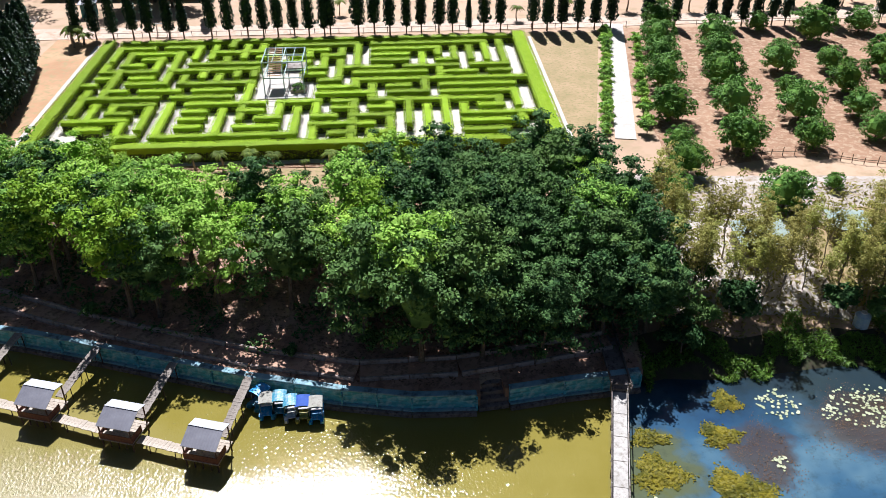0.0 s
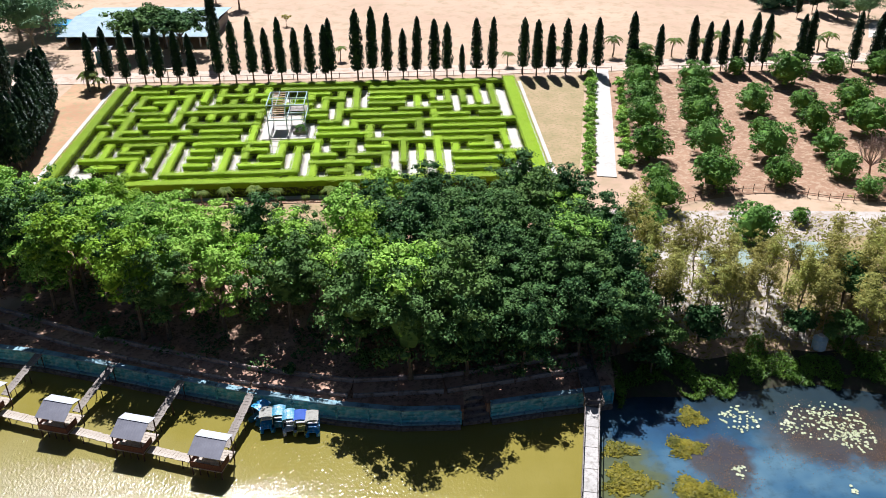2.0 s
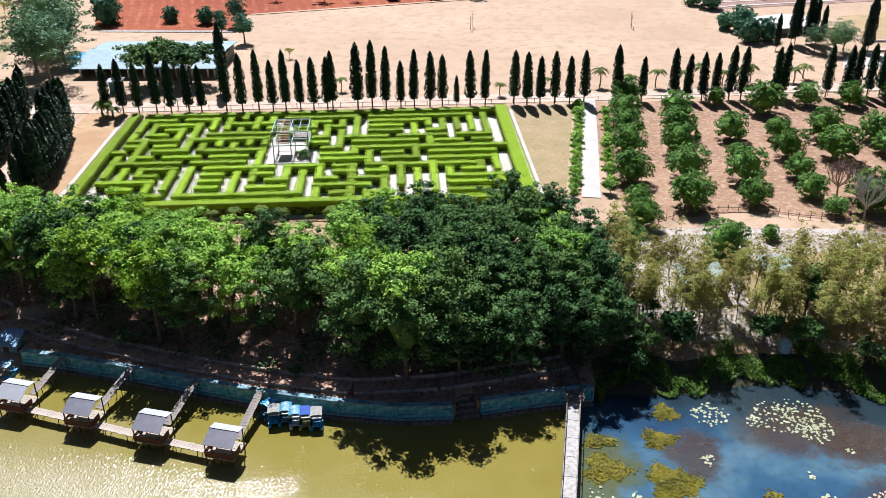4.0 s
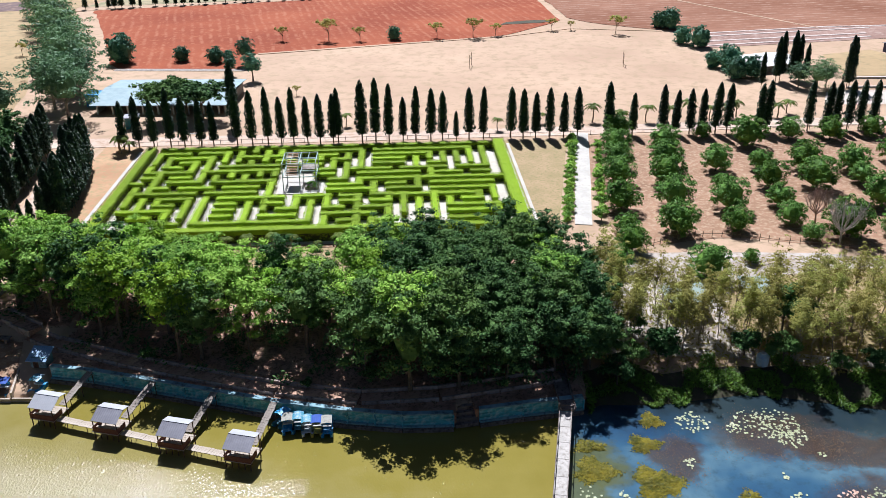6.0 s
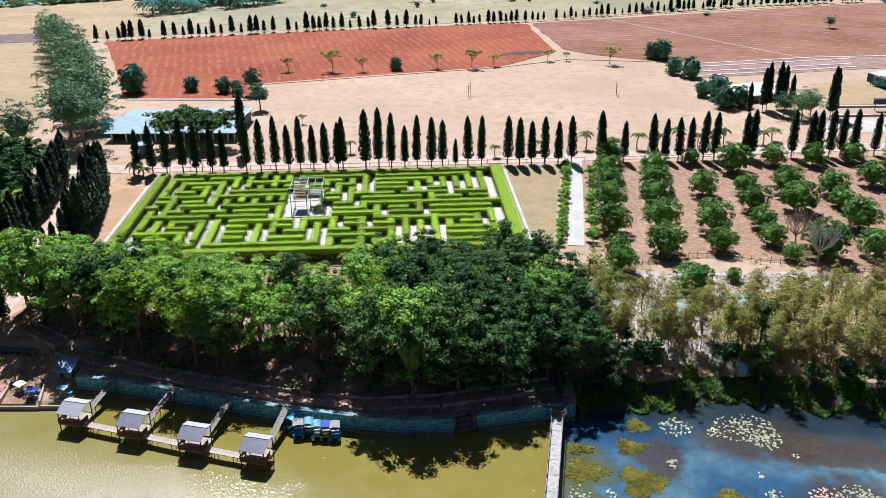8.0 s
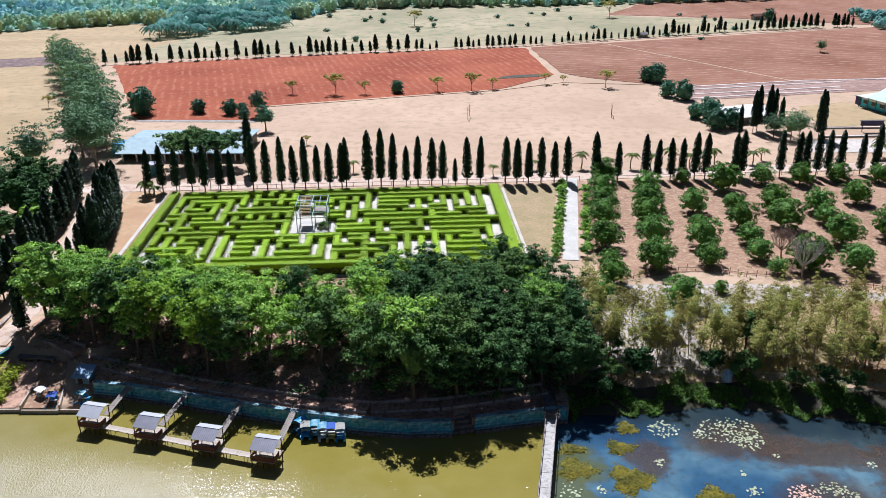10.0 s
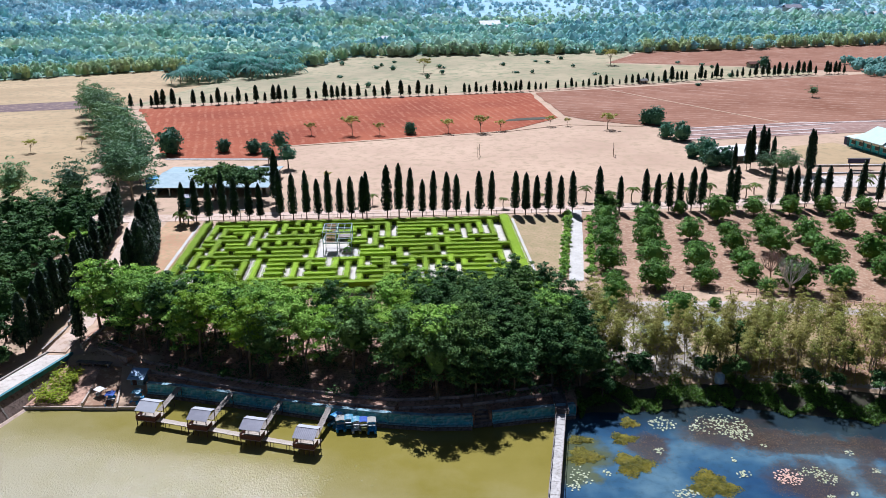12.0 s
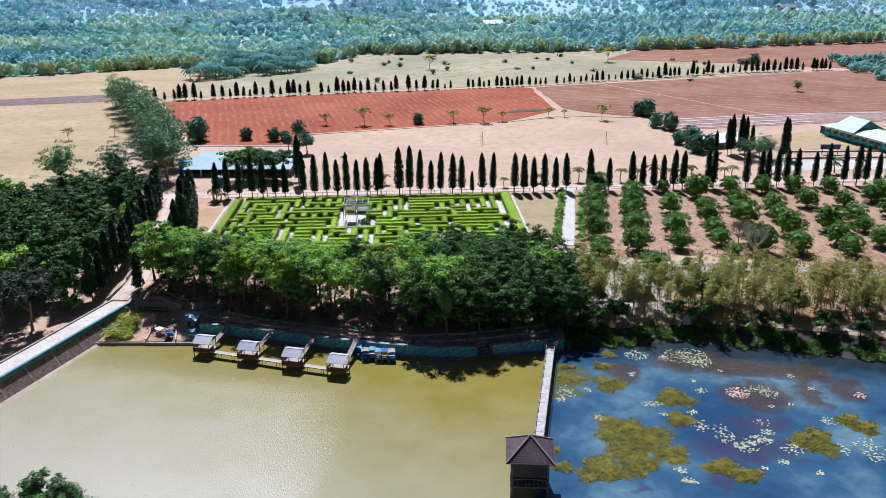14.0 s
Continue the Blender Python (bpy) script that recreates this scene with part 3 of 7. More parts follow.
def strip(name, line, width, material, label, category, lift=0.08, thick=0.3, level=None):
    """A road or path along a line, with real edges."""
    bm = bmesh.new()
    rows = []
    pts = [Vector(p) for p in line]
    fine = []
    for a, b in zip(pts, pts[1:]):
        k = max(1, int((b - a).length / 2.5))
        fine += [a.lerp(b, q / k) for q in range(k)]
    fine.append(pts[-1])
    for i, p in enumerate(fine):
        d = (fine[min(i + 1, len(fine) - 1)] - fine[max(i - 1, 0)]).normalized()
        nrm = Vector((-d.y, d.x)) * width / 2
        top = (float(ground_z(p.x, p.y)) if level is None else level) + lift
        rows.append([bm.verts.new((q.x, q.y, z)) for q, z in ((p - nrm, top - thick), (p - nrm, top), (p + nrm, top), (p + nrm, top - thick))])
    for a, b in zip(rows, rows[1:]):
        for i in range(3):
            bm.faces.new((a[i], b[i], b[i + 1], a[i + 1]))
    for r in (rows[0], rows[-1]):
        bm.faces.new(r)
    bmesh.ops.recalc_face_normals(bm, faces=bm.faces)
    return setting(name, bm_mesh(name, bm, material), label, category)


patch("red_field", [(-114, 291), (-78.7, 206), (-47.6, 204.5), (-45.9, 221.7), (19.9, 241.3), (39, 263), (34.4, 321), (-45.6, 305.5)], M_RED, "freshly ploughed brick-red field", "field", 0.10, 6, 1.5)
patch("pink_field", [(36.7, 320), (42, 263), (66, 247), (78, 243), (120, 250), (160, 257), (300, 300), (320, 400), (171, 361)], M_PINK, "dry pinkish field with pale furrows", "field", 0.10, 8, 1.5)
patch("far_red_field", [(86, 420), (112, 462), (290, 490), (330, 420), (211, 366), (149, 400)], M_PINK, "distant reddish bare field", "field", 0.12, 10, 3)
patch("far_meadow", [(-118, 296), (-46, 311), (36, 328), (180, 372), (150, 396), (84, 418), (112, 470), (-50, 455), (-75, 395), (-98, 388), (-108, 340)], M_FARGRASS, "dull olive dry grassland behind the fields", "field", 0.08, 10, 4)
patch("west_field", [(-84, 158), (-150, 158), (-330, 240), (-330, 332), (-215, 368), (-146, 404), (-98, 390), (-107, 340), (-122, 296), (-108, 240)], M_GOLDGRASS, "wide golden field of dry grass", "field", 0.06, 8, 2)
patch("school_yard", [(81, 168.5), (86, 179.6), (115, 178.8), (150, 181), (150, 169), (110, 168)], M_DAMROAD, "pale paved yard before the school", "pavement", 0.08, 3, 0.3)
patch("school_lawn", [(96, 192), (99, 214), (114, 219), (118, 204), (120, 192)], M_GOLDGRASS, "yellowed lawn beside the school", "lawn", 0.07, 3, 0.8)
patch("mulch_field", [(70, 222.5), (122, 232.5), (165, 238), (168, 258), (120, 250), (78, 243.5)], M_BROWNSOIL, "brown tilled soil between white mulch rows", "field", 0.09, 4, 0.6)
patch("fallow_strip", [(-200, 276), (-124, 293), (-136, 311), (-205, 292)], M_FALLOW, "dark fallow strip in the pale field", "field", 0.10, 6, 2)
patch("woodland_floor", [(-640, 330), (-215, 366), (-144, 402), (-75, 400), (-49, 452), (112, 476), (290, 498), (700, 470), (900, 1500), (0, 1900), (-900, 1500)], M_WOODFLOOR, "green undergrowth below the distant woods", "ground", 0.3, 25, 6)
patch("orchard_floor", [(24.5, 149), (25.5, 100), (30, 101.5), (41, 104), (52, 100.8), (75, 94), (110, 88), (135, 148), (98, 152), (60, 150)], M_ORCHARD, "reddish bare soil of the orchard", "ground", 0.05, 3, 0.8)
patch("scrub_floor", [(17, 100), (19, 76), (30, 75.5), (45, 73.5), (62, 69.5), (100, 64), (112, 86), (75, 92), (52, 98.5), (30, 99)], M_SCRUB, "pale dry ground under the slender trees", "ground", 0.05, 2, 0.6)
patch("grove_floor", [(-52, 101), (-54.5, 86), (-48.5, 82.5), (-41.4, 77), (-29.3, 74), (-16.2, 70.2), (-3, 67.6), (9, 69.4), (15, 71), (17, 100)], M_BANK, "bare reddish earth strewn with leaves under the grove", "ground", 0.05, 1.5, 0.3)
patch("bank_grass", [(35, 77), (45, 74.6), (62, 70.6), (100, 65), (108, 83), (76, 90), (56, 94), (42, 92), (34, 86)], M_DRYGRASS, "olive dry grass under the slender trees", "ground", 0.07, 2, 1.0)
# Mud strip coloured very dark to carry the shade along this bank
patch("shore_mud", [(15.6, 68.4), (17, 69), (22.7, 69), (33.5, 70.8), (41.5, 68.8), (49.5, 66.9), (62, 62.9), (90, 57), (92, 61), (64, 67.5), (51, 71.3), (42, 73.3), (33, 74.3), (24, 73), (18.5, 74), (15.8, 73)], M_MUD, "wet mud along the reedy shore, darkened for the bank's shade", "ground", 0.07, 1.0, 0.5)
patch("red_bank", [(52, 75), (70, 71), (100, 66), (108, 84), (78, 90), (56, 92)], M_ORCHARD, "reddish bare slope under the slender trees", "ground", 0.09, 2, 1.2)
patch("lawn_strip", [(12.9, 147.5), (24.6, 147.3), (17.6, 106), (14.6, 106)], M_DRYGRASS, "dry mown grass beside the hedge maze", "lawn", 0.05, 3, 0.2)
patch("west_verge", [(-59.5, 147), (-52.4, 147), (-49.4, 104), (-58, 104), (-59.5, 125)], M_VERGE, "reddish bare verge beside the maze", "ground", 0.05, 3, 0.3)

strip("cross_road", [(-78, 147.2), (0, 151.0), (30, 152.8), (70, 156.2), (150, 161)], 5.2, M_ROAD, "pale dirt road behind the cypress row", "road")
strip("side_road", [(27.8, 151.2), (24.9, 131), (22.0, 112), (21.5, 108.5)], 2.5, M_CONCRETE, "narrow white concrete lane beside the orchard", "road", 0.10)
strip("avenue", [(-68.2, 157), (-65.4, 141.5), (-62.8, 128), (-60.6, 116), (-58.9, 106), (-57.0, 97), (-56.3, 90), (-56.9, 83.2)], 3.0, M_ROAD, "dusty pale lane between two cypress rows", "road", 0.125)
lane_kerb = tagged(thing("lane_kerb", Matrix(), "low weathered concrete kerb beside the dusty lane", "kerb"), kind="structure")
for line in ([(-59.0, 83.6), (-58.6, 92), (-59.2, 98.5), (-61.0, 106.5), (-62.6, 116.5)], [(-53.6, 84.2), (-52.8, 89.6), (-52.0, 95.2)]):
    for a, b in zip(line, line[1:]):
        a, b = Vector(a), Vector(b)
        p, dd = (a + b) / 2, b - a
        bm = bmesh.new()
        r = bmesh.ops.create_cube(bm, size=1.0)
        bmesh.ops.scale(bm, verts=r["verts"], vec=(dd.length * 0.99, 0.3, 0.7))
        me = bpy.data.meshes.new("kerb_stone")
        bm.to_mesh(me)
        bm.free()
        me.materials.append(M_OLDCONC)
        ob = new("kerb_stone", me)
        ob.parent = lane_kerb
        ob.matrix_basis = Matrix.Translation((p.x, p.y, float(ground_z(p.x, p.y)) + 0.15)) @ Euler((0, 0, math.atan2(dd.y, dd.x))).to_matrix().to_4x4()


# ---- foliage makers ----
def leaf_quads(rng, centres, size, outward=None, droop=0.3, narrow=0.55, up=0.8):
    """Diamond leaves at the centres; they face roughly outward and up."""
    n = len(centres)
    nrm = rng.normal(size=(n, 3)) * 0.75
    nrm[:, 2] += up
    if outward is not None:
        nrm += outward * 0.7
    nrm /= np.linalg.norm(nrm, axis=1, keepdims=True) + 1e-9
    axis = rng.normal(size=(n, 3))
    axis[:, 2] -= droop
    axis -= nrm * np.sum(axis * nrm, 1, keepdims=True)
    axis /= np.linalg.norm(axis, axis=1, keepdims=True) + 1e-9
    side = np.cross(nrm, axis)
    s = (size * rng.uniform(0.65, 1.35, n))[:, None]
    a, b = axis * s * 0.5, side * s * 0.5 * narrow
    bend = nrm * s * 0.12
    return np.stack([centres - a, centres + b + bend, centres + a, centres - b + bend], 1)


def clump_cores(rng, c, r, flat):
    """Small closed lumps that give each leaf clump its body."""
    n = len(c)
    a, e = np.meshgrid(np.linspace(0, 2 * np.pi, 6), np.linspace(-0.7, 1.45, 3))
    k = rng.uniform(0.8, 1.12, (n,) + a.shape)
    k[:, :, -1] = k[:, :, 0]
    p = np.stack([k * np.cos(e) * np.cos(a), k * np.cos(e) * np.sin(a), k * np.sin(e) * flat], 3) * r[:, None, None, None] + c[:, None, None, :]
    return np.stack([p[:, :-1, :-1], p[:, :-1, 1:], p[:, 1:, 1:], p[:, 1:, :-1]], 3).reshape(-1, 4, 3)


def clump_crown(rng, clumps, per, rx, rz, z0, clump_r, size, low=-0.35, shell=(0.55, 1.0), droop=0.3, narrow=0.55, flat=0.62, core=0.5, uneven=1.0):
    d = rng.normal(size=(clumps * 4, 3))
    d /= np.linalg.norm(d, axis=1, keepdims=True)
    d = d[d[:, 2] > low][:clumps]
    r = rng.uniform(*shell, len(d)) * (1 + uneven * rng.choice([-0.15, 0.0, 0.18], len(d))) * (1 + 0.25 * uneven * np.sin(3 * np.arctan2(d[:, 1], d[:, 0]) + rng.uniform(0, 6)) * (1 - abs(d[:, 2])))
    c = d * r[:, None] * np.array([rx, rx, rz]) + np.array([0, 0, z0])
    cr = clump_r * rng.uniform(0.6, 1.3, len(c))
    off = rng.normal(size=(len(c), per, 3))
    off /= np.linalg.norm(off, axis=2, keepdims=True) + 1e-9
    off[:, :, 2] = np.abs(off[:, :, 2]) * 1.0 - 0.22
    rad = rng.uniform(0.6, 1.1, (len(c), per, 1)) * cr[:, None, None]
    p = (c[:, None, :] + off * rad * np.array([1, 1, flat])).reshape(-1, 3)
    out = (off * 1.2 + d[:, None, :] * 0.4).reshape(-1, 3)
    q = leaf_quads(rng, p, size, out, droop, narrow, 1.0)
    if core:
        q = np.concatenate([q, clump_cores(rng, c, cr * core, flat)])
    return q, c


def trunk_bm(rng, height, r0, r1, tips, sides=6, lean=0.3, fork=0.45):
    bm = bmesh.new()
    pts = [Vector((0, 0, -0.15))]
    for i in range(1, 5):
        pts.append(Vector((rng.normal() * lean * i / 4, rng.normal() * lean * i / 4, height * i / 4)))
    for i in range(4):
        ra, rb = r0 + (r1 - r0) * i / 4, r0 + (r1 - r0) * (i + 1) / 4
        rod(bm, pts[i], pts[i + 1], ra * (1.25 if i == 0 else 1), rb, sides)
    for t in tips:
        k = rng.uniform(fork, 0.95)
        a = pts[min(3, int(k * 4))].lerp(pts[min(4, int(k * 4) + 1)], k * 4 % 1)
        t = Vector(t)
        mid = a.lerp(t, 0.5) + Vector((rng.normal() * 0.2, rng.normal() * 0.2, rng.uniform(-0.1, 0.4)))
        rod(bm, a, mid, r1 * 0.75, r1 * 0.45, 5)
        rod(bm, mid, t, r1 * 0.45, r1 * 0.15, 4)
    return bm


def heart_quads(rng, r, h, z0):
    """The closed inner mass of a dense crown, lumpy and faceted."""
    a, e = np.meshgrid(np.linspace(0, 2 * np.pi, 11), np.linspace(-0.9, 1.5, 6))
    k = rng.uniform(0.82, 1.1, a.shape)
    k[:, -1] = k[:, 0]
    p = np.stack([r * k * np.cos(e) * np.cos(a), r * k * np.cos(e) * np.sin(a), z0 + h * k * np.sin(e)], 2)
    return np.stack([p[:-1, :-1], p[:-1, 1:], p[1:, 1:], p[1:, :-1]], 2).reshape(-1, 4, 3)


def tree(name, seed, label, category, leaf, bark, height, spread, clumps=55, per=48, size=0.5, clump_r=1.1, trunk=0.2, crown_low=0.35, group="", low=-0.35, shell=(0.55, 1.0), limbs=9, lean=0.3, narrow=0.55, droop=0.3, flat=0.62, heart=0.0, core=0.5, uneven=1.0):
    rng = np.random.default_rng(seed)
    ob = thing(name, Matrix(), label, category, group)
    z0 = height * (crown_low + (1 - crown_low) * 0.45)
    rz = (height - z0) * 0.98
    q, c = clump_crown(rng, clumps, per, spread, rz, z0, clump_r, size, low, shell, droop, narrow, flat, core, uneven)
    if heart:
        q = np.concatenate([q, heart_quads(rng, spread * heart, rz * heart, z0)])
    tips = c[rng.permutation(len(c))[:limbs]]
    part("trunk", trunk_bm(rng, min(height * 0.62, z0 + 0.3), trunk, trunk * 0.5, tips, 7, lean), bark, ob)
    part("crown", quads_mesh("crown", q, leaf), leaf, ob)
    return ob


def spire(name, seed, height, width, n, size, label, category, group):
    """Columnar tree with drooping leaves and a pointed top."""
    rng = np.random.default_rng(seed)
    ob = thing(name, Matrix(), label, category, group)
    part("trunk", one_rod((0, 0, -0.15), (0, 0, height * 0.8), 0.13, 0.04, 7), M_BARK, ob)
    t = rng.uniform(0, 1, n) ** 0.95
    z = 0.15 * height + t * 0.85 * height
    knots = [0, 0.06, 0.2, 0.55, 0.8, 0.93, 1.0]
    shape = [0.7, 1.05, 1.0, 0.86, 0.62, 0.36, 0.05]
    ph = rng.uniform(0, 6, 2)

    def radius(u):
        return width / 2 * np.interp(u, knots, shape) * (1 + 0.10 * np.sin(u * 19 + ph[0]) + 0.07 * np.sin(u * 43 + ph[1]))

    a = rng.uniform(0, 2 * np.pi, n)
    r = radius(t) * rng.uniform(0.75, 1.1, n)
    sway = np.sin(t * 2.2 + ph[0]) * 0.12
    c = np.stack([r * np.cos(a) + sway, r * np.sin(a), z], 1)
    out = np.stack([np.cos(a), np.sin(a), np.full(n, 0.35)], 1)
    q = leaf_quads(rng, c, size, out * 1.6, 2.2, 0.45)
    ca, cu = np.meshgrid(np.linspace(0, 2 * np.pi, 8), np.linspace(0.01, 0.94, 7))
    cr = radius(cu) * 0.72
    p = np.stack([cr * np.cos(ca) + np.sin(cu * 2.2 + ph[0]) * 0.12, cr * np.sin(ca), (0.15 + cu * 0.85) * height], 2)
    q = np.concatenate([q, np.stack([p[:-1, :-1], p[:-1, 1:], p[1:, 1:], p[1:, :-1]], 2).reshape(-1, 4, 3)])
    part("crown", quads_mesh("crown", q, M_CYPRESS), M_CYPRESS, ob)
    return ob


def palm(name, seed, height, reach, label, group="", leaf=M_PALM, width=0.24):
    rng = np.random.default_rng(seed)
    ob = thing(name, Matrix(), label, "palm tree", group)
    bm = bmesh.new()
    pts = [Vector((0.15 * math.sin(i * 0.8), 0.05 * i, height * i / 5)) for i in range(6)]
    pts[0].z = -0.15
    for i in range(5):
        rod(bm, pts[i], pts[i + 1], 0.16 - 0.012 * i, 0.15 - 0.012 * i, 7)
    part("trunk", bm, M_PALEBARK, ob)
    top = np.array(pts[-1])
    q = []
    for k in range(13):
        a = 2 * np.pi * k / 13 + rng.uniform(-0.2, 0.2)
        up = rng.uniform(0.15, 1.0)
        prev = top.copy()
        for s in range(1, 9):
            u = s / 8
            p = top + np.array([np.cos(a) * reach * u, np.sin(a) * reach * u, reach * (up * u - (0.55 + up * 0.6) * u * u)])
            d = p - prev
            side = np.array([-np.sin(a), np.cos(a), 0]) * reach * width * (np.sin(np.pi * min(1, u * 0.85 + 0.12)))
            drop = np.array([0, 0, -reach * 0.1])
            for sg in (-1, 1):
                q.append([prev, prev + side * sg + drop + d * 0.5, p + side * sg * 0.8 + drop + d * 0.3, p])
            prev = p
    part("crown", quads_mesh("crown", np.array(q), leaf), leaf, ob)
    return ob


def place(variants, x, y, scale, turn, z=None, stretch=1.0):
    """A copy of one of the variants, standing on the ground."""
    src = variants[int(turn * 997) % len(variants)]
    zz = float(ground_z(x, y)) if z is None else z
    return copy_thing(src, Matrix.LocRotScale((x, y, zz), Euler((0, 0, turn)), (scale, scale, scale * stretch)))


def retire(variants):
    """Take the models away once their copies stand."""
    for src in variants:
        for o in (*src.children_recursive, src):
            bpy.data.objects.remove(o)

# ==== things ====
# ---- hedge maze ----
MAZE_ALONG = """
16 0-25
15 0-2 3-5 10-15 16-23
14 1-4 6-8 8-9 12-13 16-20
13 2-3 9-10 11-12 13-14 16-18
12 1-2 5-7 7-9 10-12 16-18 20-21
11 0-3 4-9 12-13 14-17 18-21 22-24
10 0-1 2-3 12-13 15-19 20-22 23-24
9 -1-0 2-4 5-9 13-14 15-25
8 1-2 3-5 6-8 13-15 17-18 20-24
7 0-4 5-8 13-16 17-19 20-24
6 2-4 6-10 11-13 14-15 16-17 17-23
5 2-3 6-7 9-10 14-15 16-17 22-23
4 0-3 6-7 10-11 13-14 15-17 21-25
3 1-2 6-7 9-11 13-15 15-16 21-24
2 3-4 5-12 14-15 16-17 21-23
1 4-8 9-11 12-13 21-21.4
0 -1-25.3"""
MAZE_ACROSS = """
-1 0-16
0 5-8 11-12 13-15
1 4-6 7-11 12-14
2 5-6
3 2-4 11-13
4 3-6 9-14
5 2-6 9-10 13-15
6 10-11 13-15
7 9-10 12-13 15-16
8 2-5 10-11 13-15
9 4-6 6-9 10-11 14-15
11 4-6
12 2-5 13-14
13 1-3 4-6 11-13
14 9-12 13-14
15 1-6 8-9 11-15
16 0-2 6-8
17 2-4 5-6
18 3-6
19 2-5 7-9 11-13
20 2-6 9-11 13-14
21 4-5 12-14
22 0-1 12-14
23 5-6 12-15
24 3-4 5-7 11-15
25.3 0-16"""


def maze_xy(u, w):
    a, b = 2.315 * (u - 20), 2.36 * (w + 44.3)
    x = (a - 0.045 * (b - 120)) / (1 + 0.045 ** 2)
    return x, b + 0.045 * x


def hedge_mesh(rng, length, width, height):
    """A clipped hedge along x, with a rounded, leafy surface."""
    n = int((length * (width + 2 * height) + 2 * width * height) * 58)
    area = np.array([length * width, length * height, length * height, width * height, width * height])
    face = rng.choice(5, n, p=area / area.sum())
    a, b = rng.uniform(-0.5, 0.5, n), rng.uniform(0, 1, n)
    c, o = np.zeros((n, 3)), np.zeros((n, 3))
    for k in range(5):
        s = face == k
        if k == 0:
            c[s] = np.stack([a[s] * length, (b[s] - 0.5) * width, np.full(s.sum(), height)], 1)
            o[s] = (0, 0, 1)
        elif k < 3:
            sg = 1 if k == 1 else -1
            c[s] = np.stack([a[s] * length, np.full(s.sum(), sg * width / 2), b[s] * height], 1)
            o[s] = (0, sg, 0)
        else:
            sg = 1 if k == 3 else -1
            c[s] = np.stack([np.full(s.sum(), sg * length / 2), a[s] * width, b[s] * height], 1)
            o[s] = (sg, 0, 0)
    # round the upper edges and let the surface wander
    top = np.clip((c[:, 2] - height + 0.55) / 0.55, 0, 1) ** 2
    c[:, 1] *= 1 - 0.10 * top
    c[:, 0] *= 1 - 0.14 * width / length * top
    ends = np.clip((np.abs(c[:, 0]) - length / 2 + 0.45) / 0.45, 0, 1)
    c[:, 1] *= 1 - 0.22 * ends ** 2
    c[:, 2] -= (0.12 * (np.abs(c[:, 1]) / (width / 2)) ** 3 + 0.16 * ends ** 2) * (face == 0)
    o[:, 2] += 0.35 * top * (face > 0)
    o[:, 1] += 0.5 * c[:, 1] / width * (face == 0)
    c[:, 1] -= np.sign(c[:, 1]) * (face > 0) * (face < 3) * rng.uniform(0, 0.34, n) * (1 - 0.6 * top)
    c += o * (rng.normal(size=(n, 1)) * 0.025 + 0.06 * np.sin(c[:, :1] * 2.3 + rng.uniform(0, 6)) * np.sin(c[:, :1] * 0.9))
    # the flanks are thin and leggy near the ground
    keep = (face == 0) | (c[:, 2] > height * 0.62) | (rng.uniform(0, 1, n) < 0.12 + 0.75 * c[:, 2] / height)
    return leaf_quads(rng, c[keep], 0.15, o[keep] * 7.0, 0.2, 0.75)


def core_quads(length, width, height, base):
    """The dense inside of a hedge, from the base up."""
    l, w, h = length / 2 - 0.3, width / 2 - 0.34, height
    p = [(-l, -w, base), (l, -w, base), (l, w, base), (-l, w, base), (-l, -w * 0.9, h), (l, -w * 0.9, h), (l, w * 0.9, h), (-l, w * 0.9, h)]
    f = [(0, 1, 5, 4), (1, 2, 6, 5), (2, 3, 7, 6), (3, 0, 4, 7), (4, 5, 6, 7)]
    return np.array([[p[i] for i in q] for q in f])


def parse(text):
    for row in text.strip().splitlines():
        k, *spans = row.split()
        for s in spans:
            cut = s.index("-", 1)
            yield float(k), float(s[:cut]), float(s[cut + 1:])


def build_hedge(u0, w0, u1, w1, rng, width=1.42, height=1.36):
    (x0, y0), (x1, y1) = maze_xy(u0, w0), maze_xy(u1, w1)
    length = math.hypot(x1 - x0, y1 - y0) + width * 0.98
    h = height + rng.uniform(-0.07, 0.07)
    ob = new("hedge")
    leafy = np.concatenate([core_quads(length, width, h - 0.12, h * 0.6), hedge_mesh(rng, length, width, h)])
    part("foliage", quads_mesh("foliage", leafy, M_HEDGE), M_HEDGE, ob)
    # Twigs of the leggy base, coloured dark to paint the flanks' shade
    part("woody_core", quads_mesh("woody_core", core_quads(length - 0.1, width - 0.1, h * 0.65, -0.1), M_HEDGEWOOD), M_HEDGEWOOD, ob, "dense twigs inside the hedge, darkened for the flanks' shade")
    ob.matrix_world = Matrix.Translation(((x0 + x1) / 2, (y0 + y1) / 2, 3.02)) @ Euler((0, 0, math.atan2(y1 - y0, x1 - x0))).to_matrix().to_4x4()
    outer = width > 1.5
    tagged(ob, "tall clipped outer hedge of the maze" if outer else "clipped bright green maze hedge on pale gravel", "hedge", "hedges of the maze")


rng_h = np.random.default_rng(5)
for w, a, b in parse(MAZE_ALONG):
    if w == 0:
        build_hedge(a, 0.2, b, 0.2, rng_h, 1.7, 2.1)
    elif b - a < 0.2:
        continue
    else:
        build_hedge(a, w, b, w, rng_h)
for u, a, b in parse(MAZE_ACROSS):
    outer = u < 0 or u > 25
    build_hedge(u + (0.12 if u > 25 else 0), a, u + (0.12 if u > 25 else 0), b, rng_h, 2.4 if u > 25 else 1.9 if outer else 1.42, 1.55 if outer else 1.35)

